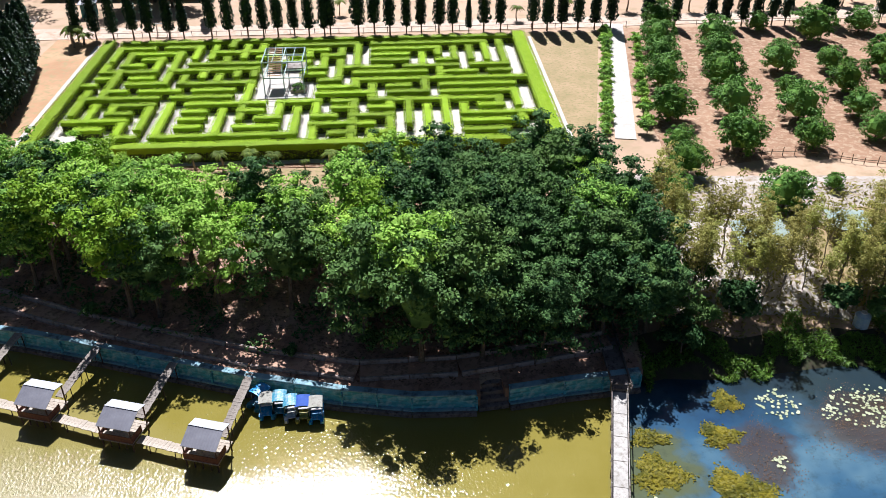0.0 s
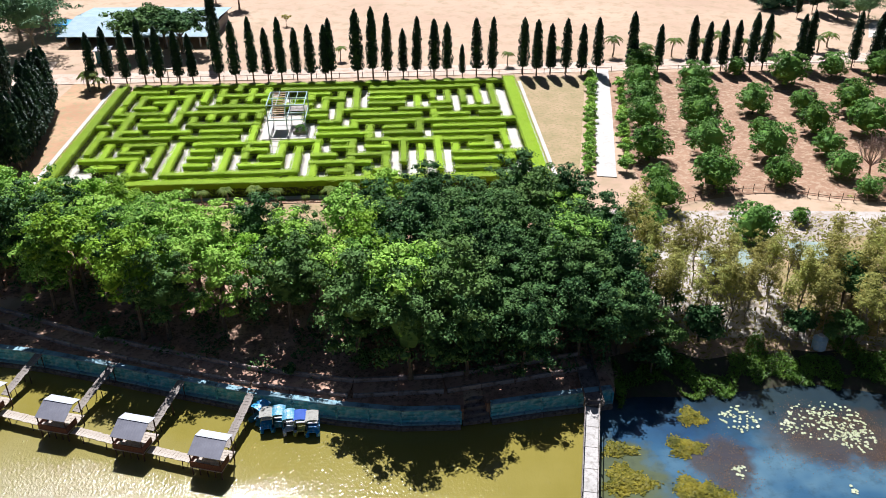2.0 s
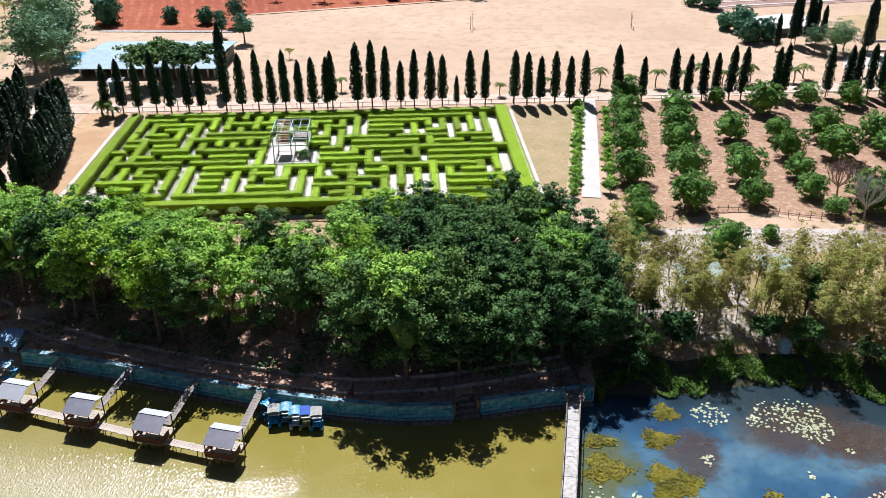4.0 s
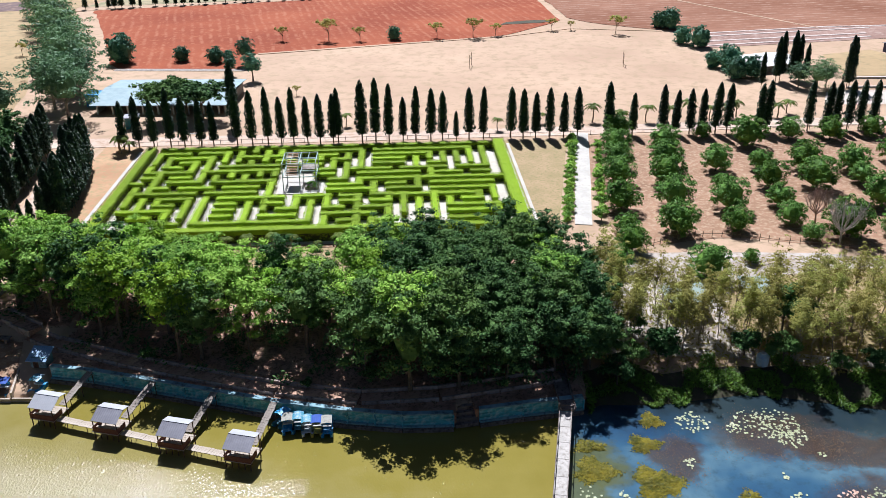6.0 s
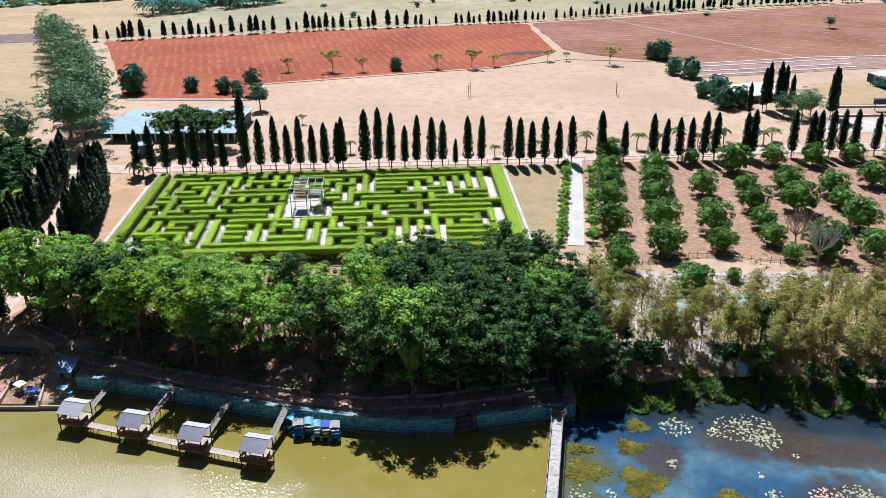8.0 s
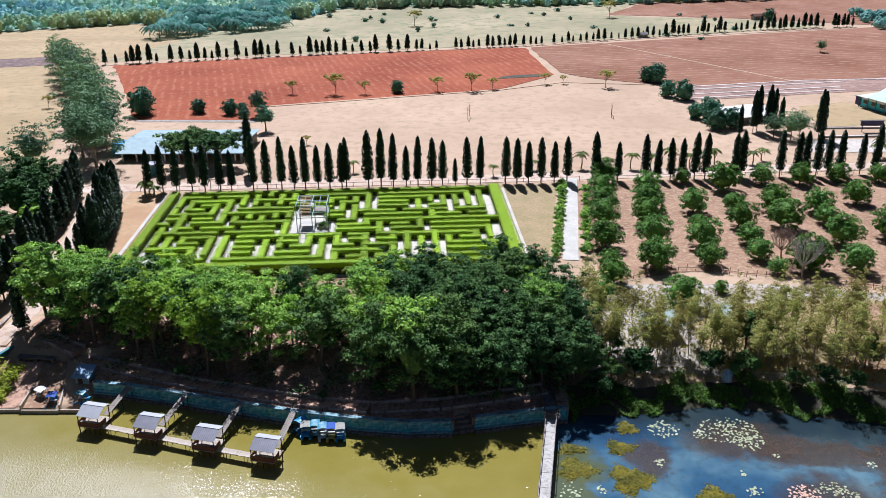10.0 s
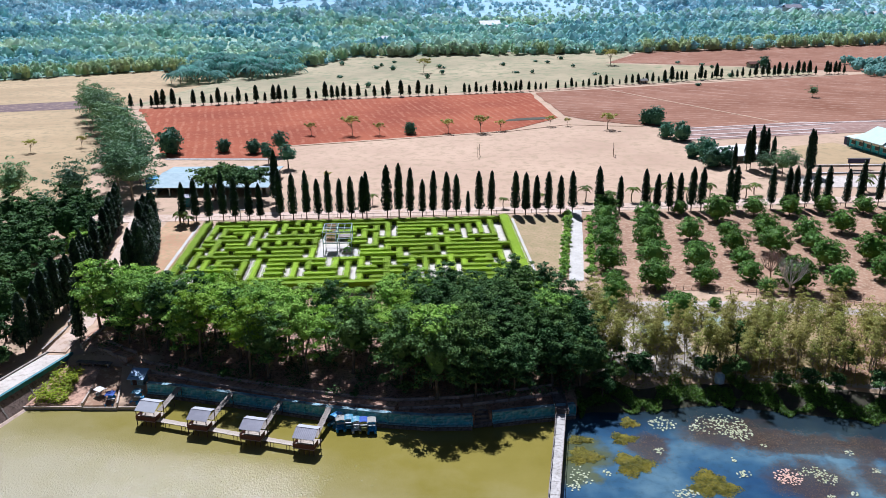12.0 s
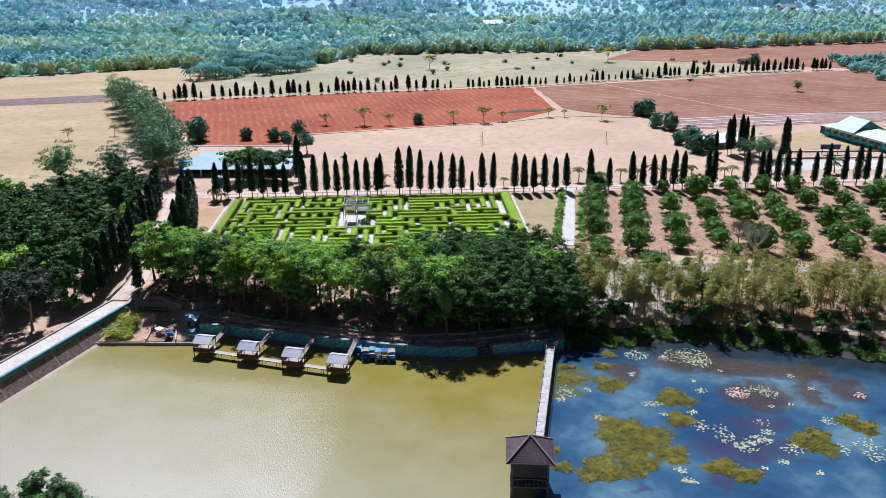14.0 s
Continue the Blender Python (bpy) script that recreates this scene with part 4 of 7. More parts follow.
corners = [maze_xy(u, w) for u, w in ((-1.7, -0.4), (26.1, -0.4), (26.1, 16.4), (-1.7, 16.4))]
patch("maze_floor", corners, M_GRAVEL, "pale gravel paths of the hedge maze", "path", 0.07, 4, 0.05)
strip("maze_kerb", [maze_xy(26.3, 17), maze_xy(26.3, 0)], 0.5, M_CONCRETE, "pale concrete edging beside the maze", "path", 0.12)
strip("maze_kerb", [maze_xy(-2.1, 17), maze_xy(-2.1, 0)], 0.6, M_CONCRETE, "pale concrete path along the maze", "path", 0.12)
patch("garden_strip", [(-31, 93), (-7, 94), (-7, 102), (-31, 101)], M_DRYGRASS, "sandy dry lawn in front of the maze", "lawn", 0.09, 1.5, 0.3)
strip("garden_path", [(-46, 101.3), (-20, 102.2), (14, 103.3)], 0.9, M_ORCHARD, "reddish path in front of the maze", "path", 0.10)

# the steel lookout frame in the middle of the maze
tower = thing("lookout_frame", pose(-21.1, 125.3, 3.0, 0, 0, 2.6), "pale galvanised steel lookout frame with wooden steps in the maze", "lookout tower")
part("paving", one_box(7.0, 6.2, 0.16, 0.02, 0, -0.9, 0.14), M_CONCRETE, tower, "white paved square")
for px in (-2.6, 0, 2.6):
    for py in (-2.7, 2.7):
        part("post", one_box(0.13, 0.13, 4.6, 0.01, px, py, 2.4), M_STEEL, tower)
for pz in (2.5, 4.65):
    for py in (-2.7, 0, 2.7):
        part("beam", one_box(5.3, 0.12, 0.14, 0.01, 0, py, pz), M_STEEL, tower)
    for px in (-2.6, 0, 2.6):
        part("beam", one_box(0.12, 5.4, 0.14, 0.01, px, 0, pz + 0.02), M_STEEL, tower)
for px in (-1.3, 1.3):
    part("beam", one_box(0.08, 5.4, 0.09, 0.01, px, 0, 4.68), M_STEEL, tower)
for i in range(14):
    part("tread", one_box(1.7, 0.26, 0.07, 0.01, -1.3, 2.5 - i * 0.33, 4.6 - i * 0.16), M_TREAD, tower, "orange-brown wooden step")
part("platform", one_box(2.4, 2.2, 0.08, 0.01, 1.3, 1.5, 2.62), M_OLDCONC, tower, "grey platform floor")
for sg in (-1, 1):
    part("stringer", one_rod((-1.3 + sg * 0.9, 2.6, 4.6), (-1.3 + sg * 0.9, -2.0, 2.45), 0.06), M_STEEL, tower)
    part("guard_rail", one_rod((0.1, 1.5 + sg * 1.1, 3.6), (2.55, 1.5 + sg * 1.1, 3.6), 0.04), M_STEEL, tower)
planter = thing("planter", pose(-19.3, 123.6, 3.2), "low pale planter box with shrubs in the paved square", "planter")
part("box", one_box(2.0, 1.2, 0.5, 0.03, 0, 0, 0.25), M_OLDCONC, planter)
part("shrub", quads_mesh("shrub", clump_crown(np.random.default_rng(3), 10, 30, 0.9, 0.5, 0.6, 0.4, 0.25, -0.1)[0], M_ORCHLEAF), M_ORCHLEAF, planter)

# ---- cypress rows ----
SP = [spire("cypress", 20 + i, 8.6 + 0.5 * i, 1.6 + 0.1 * (i % 3), 1000, 0.46, "dark columnar cypress-like tree with drooping leaves", "tree", "cypress row by the road") for i in range(4)]
rr = random.Random(4)
ROW_X = "-57.1 -54.5 -51.6 -48.7 -46 -43.1 -40.8 -36.5 -33.6 -30.8 -28.3 -26 -23.5 -21.1 -18.7 -17.8 -13.3 -10.8 -8.3 -5.7 -3.3 -0.5 1.7 4.3 6.7 9.4 14.6 16.9 19.3 21.9 24.6 27.3 33.1 37.8 43.4 46.2 48.7 51.2 53.8 56 62.2 63.7 71.9 75.4 77.2 79.5 82 84.6 89.1 92 96.5 99.6 102.1 104.9 108 111"
TALL = {-36.5: 1.12, -13.3: 1.12, -10.8: 1.15, 4.3: 0.55, 6.7: 1.15, 27.3: 1.05, 33.1: 1.1, -23.5: 0.85, -5.7: 0.85, 62.2: 1.1}
for x in map(float, ROW_X.split()):
    y = 147.7 + 0.048 * x + 0.3 * math.sin(x)
    place(SP, x * 0.98, y, rr.uniform(0.92, 1.08) * TALL.get(x, 1.0), rr.uniform(0, 6.28))
SPA = [spire("cypress", 40 + i, 9.2 + 0.5 * i, 2.2, 1200, 0.5, "dark columnar cypress-like tree beside the lane", "tree", "cypress avenue") for i in range(3)]
WEST = [(-61.7, 84.7), (-61.4, 90), (-61.2, 96), (-62.2, 104), (-63.6, 113.7), (-64.9, 121), (-67.4, 137), (-68.6, 143)]
wy = 84.7
while wy < 144:
    wx = np.interp(wy, [p[1] for p in WEST], [p[0] for p in WEST])
    place(SPA, float(wx) + rr.uniform(-0.5, 0.5), wy, rr.uniform(0.72, 1.0), rr.uniform(0, 6.28))
    wy += rr.uniform(1.8, 2.8)
# the dense stand east of the lane
ey = 111.5
while ey < 135:
    ex = np.interp(ey, [111.5, 117, 124, 134], [-53.7, -54.3, -55.9, -58.6])
    place(SPA, float(ex) + rr.uniform(-0.2, 0.2), ey, rr.uniform(0.9, 1.04), rr.uniform(0, 6.28))
    if rr.random() < 0.45:
        place(SPA, float(ex) - 1.9 + rr.uniform(-0.3, 0.3), ey + rr.uniform(-0.6, 0.6), rr.uniform(0.8, 0.98), rr.uniform(0, 6.28))
    ey += rr.uniform(1.4, 2.0)
for x, y, s in ((-54.4, 86, 0.8), (-58.2, 104, 0.55), (-57.2, 106, 0.5), (-56.4, 107.3, 0.55), (-55.4, 108.9, 0.68)):
    place(SPA, x, y, s, rr.uniform(0, 6.28))
SPF = [spire("cypress", 60 + i, 6.4, 1.9, 420, 0.75, "small dark columnar tree in the far boundary row", "tree", "far cypress row") for i in range(3)]
fx = -117.0
while fx < 186:
    fy = np.interp(fx, [-117, -46, -1, 35, 81, 133, 180], [291.2, 309.2, 317.7, 325.5, 342.3, 360.5, 370]) + rr.uniform(-0.8, 0.8)
    big = 1.0 if fx < -10 or fx > 95 else 0.75
    if rr.random() < 0.93:
        place(SPF, fx, float(fy), rr.uniform(0.5, 1.05) * big, rr.uniform(0, 6.28))
    fx += rr.uniform(1.9, 3.5)
SPT = [spire("tall_cypress", 70, 15.5, 2.6, 1800, 0.6, "very tall dark columnar tree near the school", "tree", "tall cypresses")]
for x, y, s in ((72.8, 183, 0.5), (77.4, 187, 0.66), (78.9, 188.5, 0.72), (81.6, 189, 0.72), (83.0, 189.5, 0.66), (84.4, 188, 0.54), (90.4, 180, 0.76), (91.4, 181, 0.72), (-38.6, 157, 0.82)):
    place(SPT, x, y, s, rr.uniform(0, 6.28))
retire(SP + SPA + SPF + SPT)

# ---- the grove between pond and maze ----
GR = []
for i in range(4):
    GR.append(tree("grove_tree", 100 + i, "broad-leaved green tree in the lakeside grove", "tree", M_GROVE, M_BARK, 10.0, 3.0, 64, 54, 0.3, 0.82, 0.2, 0.26, "grove trees", -0.75, (0.45, 1.0), heart=0.28))
GD = [tree("grove_tree", 110 + i, "dark dense broad-leaved tree in the lakeside grove", "tree", M_GROVEDARK, M_BARK, 10.0, 3.1, 74, 52, 0.3, 0.82, 0.22, 0.18, "grove trees", -0.8, (0.45, 1.0), heart=0.45) for i in range(3)]
GL = [tree("grove_tree", 120 + i, "light yellow-green broad-leaved tree in the grove", "tree", M_GROVELIGHT, M_BARK, 10.0, 2.7, 54, 56, 0.3, 0.8, 0.18, 0.36, "grove trees", -0.6, (0.45, 1.0)) for i in range(2)]
rg = random.Random(11)
BX, BY = [-54, -49, -40, -35, -30, -26, -23, -12, -8, -4, 12, 18], [92, 94, 94, 92, 90, 87, 85.2, 85.2, 88.5, 92, 95, 93]
gyy = 69.8
row = 0
while gyy < 97:
    gxx = -52 + (row % 2) * 2.2
    while gxx < 17.5:
        x, y = gxx + rg.uniform(-1.1, 1.1), gyy + rg.uniform(-1.0, 1.0)
        lo = float(np.interp(x, NX, NY)) + (4.4 if x < -12 else 3.2 if x < 4 else 2.8)
        if x < -41:
            lo = 85.5 if x < -46 else 84.0
        if lo < y < np.interp(x, BX, BY) and not (y < lo + 7 and x < 2 and rg.random() < 0.15) and not (-17 < x < -9 and y < 74.6):
            dark = 0.14 if x < -14 else 0.3 if x < -3 else 0.93
            light = 0.06 if x < -36 else 0.2 if x < 3 else 0.02
            k = rg.random()
            src = GD if k < dark else GL if k < dark + light else GR
            place(src, x, y, rg.uniform(0.82, 1.06) * (0.85 if x > 4 and y < 77 else 1.2 if x < 2 and y < lo + 4.5 else 1.0), rg.uniform(0, 6.28))
        gxx += 3.9
    gyy += 3.5
    row += 1

# the wood west of the avenue
WD = [tree("wood_tree", 130 + i, "dark broad-leaved tree of the western wood", "tree", M_WOODLEAF, M_BARK, 10.5, 3.6, 54, 30, 0.45, 0.95, 0.2, 0.2, "trees of the western wood", -0.4, heart=0.5, core=0.6) for i in range(2)]
WG = [tree("wood_tree", 135 + i, "green broad-leaved tree of the western wood", "tree", M_GROVE, M_BARK, 9.5, 3.6, 54, 30, 0.45, 0.95, 0.2, 0.2, "trees of the western wood", -0.4, heart=0.5, core=0.6) for i in range(2)]
rw = random.Random(12)
for i in range(8):
    for j in range(12):
        x, y = -65.6 - i * 5.6 + rw.uniform(-2.0, 2.0), 83 + j * 5.6 + rw.uniform(-2.0, 2.0)
        lane = np.interp(y, [80, 100, 140, 160], [-63.6, -63.8, -69.6, -78])
        if x < lane and y < 138 + (x + 66) * 0.05 and y > 82 + max(0, -72 - x) * 0.1:
            place(WD if rw.random() < 0.93 else WG, x, y, rw.uniform(0.68, 1.05), rw.uniform(0, 6.28))
for x, y, s in ((-44, 24.6, 0.78), (-47.5, 23.8, 0.72), (-40.6, 24.4, 0.74), (-42.2, 21.5, 0.7), (-46, 20.6, 0.7)):
    place(GD, x, y, s, 1.0 + x, 0.5)
for x, y, s in ((16.6, 73.5, 0.85), (17.2, 78, 0.9), (18.6, 74.5, 0.62), (16.4, 82.5, 0.85), (-49.5, 87.5, 0.72), (-52, 93, 0.6), (-47, 85.5, 0.7)):
    place(GD, x, y, s, 2.0 + x)
retire(GR + GD + GL + WD + WG)

# ---- orchard ----
OR = [tree("orchard_tree", 200 + i, "low round orchard tree with dense glossy leaves", "fruit tree", M_ORCHLEAF, M_BARK, 4.9, 2.6, 100, 32, 0.3, 0.5, 0.16, 0.06, "orchard trees", -0.7, (0.84, 1.04), 7, 0.15, flat=0.85, heart=0.74, core=0.0, uneven=0.35) for i in range(4)]
# each tree of the orchard: its place and size
ORCHARD = [
    (27.9, 113.7, 0.97), (27.0, 105.4, 0.65), (33.7, 147.6, 0.99), (31.7, 138.8, 0.98), (30.6, 131.4, 0.96), (29.6, 124.6, 0.95), (35.9, 114.6, 1.07),
    (34.1, 104.9, 1.0), (40.6, 140.0, 0.99), (38.8, 131.7, 1.01), (37.0, 123.7, 1.05), (43.8, 113.5, 1.05), (42.6, 105.9, 0.76), (49.4, 147.5, 0.63),
    (46.8, 130.0, 0.95), (45.1, 121.8, 0.54), (51.6, 114.3, 0.76), (50.9, 108.0, 0.73), (51.9, 102.5, 0.54), (56.2, 142.5, 1.14), (54.3, 130.3, 0.74),
    (53.0, 122.2, 0.95), (57.1, 103.6, 1.16), (65.1, 146.4, 0.86), (61.4, 129.9, 1.08), (60.1, 121.5, 1.12), (66.8, 114.0, 1.06), (64.2, 103.3, 0.9),
    (72.4, 145.8, 0.91), (69.2, 129.2, 0.96), (68.1, 123.6, 0.74), (75.7, 116.4, 1.12), (74.1, 107.5, 0.96), (73.4, 101.7, 0.83), (80.4, 147.2, 0.85),
    (78.2, 133.8, 0.97), (83.3, 121.7, 0.93), (82.4, 115.8, 0.71), (81.5, 106.5, 0.9), (88.5, 146.5, 0.8), (86.6, 134.2, 0.77), (90.2, 114.5, 0.9),
    (87.5, 105, 0.9), (97.2, 138.9, 0.98), (94.5, 137.7, 1.01), (98, 131, 0.9), (92.5, 126, 0.9), (100, 121, 0.9), (103, 146, 0.9),
]
ro = random.Random(7)
for x, y, s in ORCHARD:
    place(OR, x, y, s, ro.uniform(0, 6.28))
for x, y, s in ((26.5, 99.5, 0.8), (34.3, 91.8, 0.95), (41.2, 95.9, 0.4), (23.5, 94, 0.7)):
    place(OR, x, y, s, ro.uniform(0, 6.28))
# shrubs along the lane
SH = [tree("lane_shrub", 230 + i, "leafy shrub in the row beside the white lane", "shrub", M_GROVE, M_BARK, 1.6, 0.75, 14, 36, 0.26, 0.42, 0.05, 0.05, "shrubs along the lane", -0.2, (0.4, 1.0), 4, 0.05) for i in range(2)]
for i in range(26):
    t = i / 25
    place(SH, 25.5 - 6.3 * t + ro.uniform(-0.2, 0.2), 147 - 38 * t, ro.uniform(0.85, 1.2), ro.uniform(0, 6.28))
for i in range(14):
    t = i / 13
    place(SH, 29.6 - 5.4 * t + ro.uniform(-0.2, 0.2), 143 - 33 * t, ro.uniform(0.9, 1.3), ro.uniform(0, 6.28))

# ---- single trees round the far field ----
FR = [tree("field_tree", 220 + i, "dense dark round tree at the field edge", "tree", M_FIELDTREE, M_BARK, 5.0, 2.6, 70, 26, 0.42, 0.6, 0.18, 0.0, "trees round the field", -0.85, (0.85, 1.0), 7, 0.1, flat=0.9, heart=0.86, core=0.0, uneven=0.6) for i in range(2)]
far_round = [(-78.8, 212.6, 1.85), (-63.9, 213.6, 0.98), (-54.9, 211.5, 1.05), (-51.5, 211.8, 0.8), (69.2, 249.7, 1.5), (66.4, 251, 1.2), (67.2, 228.8, 1.2), (70.5, 224, 1.4), (67.7, 202, 1.0), (70.5, 199, 1.5), (69.5, 190.5, 1.3), (73.5, 191.5, 1.25), (-11, 237.6, 0.95), (156.4, 393, 1.4)]
for x, y, s in far_round:
    place(FR, x, y, s * 0.74, ro.uniform(0, 6.28), None, 1.08)
FT = [tree("field_tree", 225 + i, "round-crowned dark tree on a short trunk behind the hall", "tree", M_FIELDTREE, M_BARK, 6.6, 2.1, 60, 26, 0.42, 0.55, 0.2, 0.34, "trees round the field", -0.85, (0.8, 1.0), 7, 0.1, flat=0.95, heart=0.7, core=0.0, uneven=0.6) for i in range(2)]
for x, y, s in ((-41.9, 192.8, 1.0), (-46.6, 208.5, 1.0), (-48.2, 198.6, 0.68)):
    place(FT, x, y, s, ro.uniform(0, 6.28))
retire(OR + SH + FR + FT)
BARE = [tree("sparse_tree", 250, "small sparse tree at the edge of the dry field", "tree", M_OLIVE, M_PALEBARK, 4.4, 2.0, 20, 16, 0.35, 0.7, 0.09, 0.45, "sparse trees by the field", 0.0, (0.6, 1.0), 14, 0.1)]
for x, y, s in ((-42.1, 237.1, 0.9), (-29.2, 236.4, 1.4), (-20.5, 236, 0.9), (0.9, 239.1, 1.0), (11.1, 239.6, 1.25), (17.5, 241.4, 0.8), (34.2, 248.2, 0.8), (40, 249, 0.6), (52, 242.9, 1.2), (-9.2, 386, 1.6), (84.8, 410, 1.8), (-30, 180, 0.5), (-120, 215, 0.9), (-108, 222, 0.8)):
    place(BARE, x, y, s, ro.uniform(0, 6.28))
retire(BARE)
FE = [tree("feathery_tree", 260 + i, "large spreading tree with fine grey-green leaves", "tree", M_FEATHER, M_PALEBARK, 11.0, 5.0, 80, 38, 0.48, 1.2, 0.25, 0.15, "trees along the west field", -0.5, (0.5, 1.0), 12, 0.4, heart=0.5, core=0.0) for i in range(2)]
for x, y, s in ((-73, 146, 0.5), (-80, 145, 0.55), (-76.5, 141, 0.5), (-86, 147, 0.6), (-84, 140, 0.5), (-92, 143, 0.6), (-73, 163, 0.95), (-79, 171, 0.9), (-76, 178, 0.8), (-81, 187, 1.0), (-86, 196, 0.9), (-90, 206, 0.95), (-95, 216, 1.0), (-99, 226, 0.9), (-104, 236, 0.9), (-110, 247, 0.95), (-116, 258, 0.9), (-121, 268, 0.85), (-127, 280, 0.8), (-85, 160, 0.7), (-98, 158, 0.75), (83.7, 179.5, 0.62), (80.6, 182, 0.55), (86.8, 182, 0.55), (142.6, 302.5, 0.42)):
    place(FE, x, y, s * (1.3 if y > 150 and x < -60 else 1.0), ro.uniform(0, 6.28))
retire(FE)
FD = [tree("dark_bank_tree", 265 + i, "dark spreading tree on the bank below the dam", "tree", M_DUSKLEAF, M_PALEBARK, 11.0, 4.6, 70, 44, 0.42, 1.15, 0.25, 0.2, "trees below the dam", -0.5, (0.4, 1.0), 12, 0.4) for i in range(2)]
for x, y, s in ((-67.6, 74.6, 0.95), (-70.6, 66.4, 0.6), (-73.4, 77.4, 0.8), (-79, 80, 0.8), (-84, 72, 0.75), (-88, 84, 0.85), (-74, 68, 0.62), (-72.5, 83.5, 0.8)):
    place(FD, x, y, s, ro.uniform(0, 6.28))
retire(FD)
RAIN = [tree("rain_tree", 270, "wide flat-crowned dark tree beside the blue-roofed hall", "tree", M_GROVEDARK, M_BARK, 7.5, 5.0, 90, 44, 0.5, 1.1, 0.25, 0.45, "trees by the hall", -0.2, (0.4, 1.0), 12, 0.3, heart=0.6)]
for x, y, s in ((-53.4, 161.5, 1.05), (-46, 162, 1.0), (-49.8, 165, 1.0)):
    place(RAIN, x, y, s, ro.uniform(0, 6.28))
retire(RAIN)

# ---- slender dry trees east of the bridge ----
SL = [tree("slender_tree", 300 + i, "slender tree with sparse yellowish leaves on the dry bank", "tree", M_OLIVE, M_PALEBARK, 10.4, 1.42, 54, 25, 0.25, 0.55, 0.085, 0.2, "slender trees on the bank", -0.6, (0.2, 1.0), 18, 0.4, core=0.0) for i in range(4)]
rs = random.Random(21)
for i in range(22):
    for j in range(4 if i < 9 else 5):
        x, y = 21.8 + i * 2.1 + rs.uniform(-0.9, 0.9), (77.0 if i < 6 else 75.2) + j * (2.1 if i < 9 else 2.7) + rs.uniform(-1, 1)
        y -= 0.13 * max(0, x - 36)
        if rs.random() < 0.97 and not (x < 27 and y > 84):
            place(SL, x, y, rs.uniform(0.66, 0.9), rs.uniform(0, 6.28))
for x, y in ((19.5, 79), (20.5, 84), (19.5, 87), (22, 77.5), (21, 90), (72, 71), (75, 74), (78, 70)):
    place(SL, x, y, rs.uniform(0.8, 0.95), rs.uniform(0, 6.28))
BU = [tree("bank_bush", 310 + i, "rounded dark green bush on the pond bank", "bush", M_GROVEDARK, M_BARK, 3.6, 1.7, 26, 44, 0.36, 0.7, 0.1, 0.1, "bushes on the bank", -0.3, (0.5, 1.0), 6, 0.1) for i in range(2)]
for x, y, s in ((52.5, 75.5, 1.2), (63, 75, 1.1), (39, 79, 1.5), (41, 81, 1.3), (24.4, 75.2, 1.15), (21.2, 73.5, 0.9), (19.2, 71.4, 1.0), (57, 71, 0.8), (68, 70, 1.0), (76, 71, 1.2), (80, 92, 1.8), (84, 88, 1.6), (78, 86, 1.4)):
    place(BU, x, y, s, rs.uniform(0, 6.28))
for x, y, s in ((-6.5, 71.4, 0.5), (-31, 76, 0.5), (-13, 70.6, 0.35), (22, 79, 1.0), (33.8, 75.6, 0.9), (37.5, 74.2, 1.0), (43, 72.6, 0.7), (46.5, 72.2, 0.8), (49.5, 71.2, 0.7), (54.8, 70.2, 0.9), (60, 68.6, 0.8), (65, 67.6, 0.9), (71, 66.5, 0.9), (-63.8, 80.6, 0.95), (-66.4, 82.8, 0.9)):
    place(BU, x, y, s, rs.uniform(0, 6.28))
retire(SL + BU)
def bare_tree(seed, x, y, height, reach, bark, label):
    """A leafless tree: arching limbs that fork into fine twigs."""
    rd = np.random.default_rng(seed)
    ob = thing("bare_tree", Matrix.Translation((x, y, 3.0)), label, "tree", "bare trees at the orchard")
    bm = bmesh.new()
    fork = Vector((rd.normal() * 0.15, 0, height * 0.28))
    rod(bm, (0, 0, -0.15), fork, 0.16, 0.12, 7)
    for k in range(17):
        a, u = 2 * math.pi * k / 17 + rd.uniform(-0.2, 0.2), rd.uniform(0.25, 1.0)
        tip = Vector((math.cos(a) * reach * u, math.sin(a) * reach * u, height * (1.02 - 0.3 * u * u) * rd.uniform(0.88, 1.0)))
        knee = fork.lerp(tip, 0.45) + Vector((math.cos(a), math.sin(a), -0.4)) * 0.35
        rod(bm, fork, knee, 0.075, 0.05, 5)
        rod(bm, knee, tip, 0.05, 0.022, 4)
        for _ in range(13):
            p = knee.lerp(tip, rd.uniform(0.0, 0.9))
            e = p + Vector((rd.normal() * 0.5, rd.normal() * 0.5, rd.uniform(0.3, 1.1)))
            rod(bm, p, e, 0.024, 0.012, 3)
            rod(bm, e, e + Vector((rd.normal() * 0.3, rd.normal() * 0.3, rd.uniform(0.15, 0.5))), 0.018, 0.01, 3)
    part("trunk", bm, bark, ob)


bare_tree(9, 54.9, 100.8, 6.6, 3.3, M_GREYTWIG, "leafless grey tree at the orchard edge")
bare_tree(10, 54.6, 108.2, 5.2, 2.3, M_PINKTWIG, "leafless reddish-grey tree between the orchard trees")

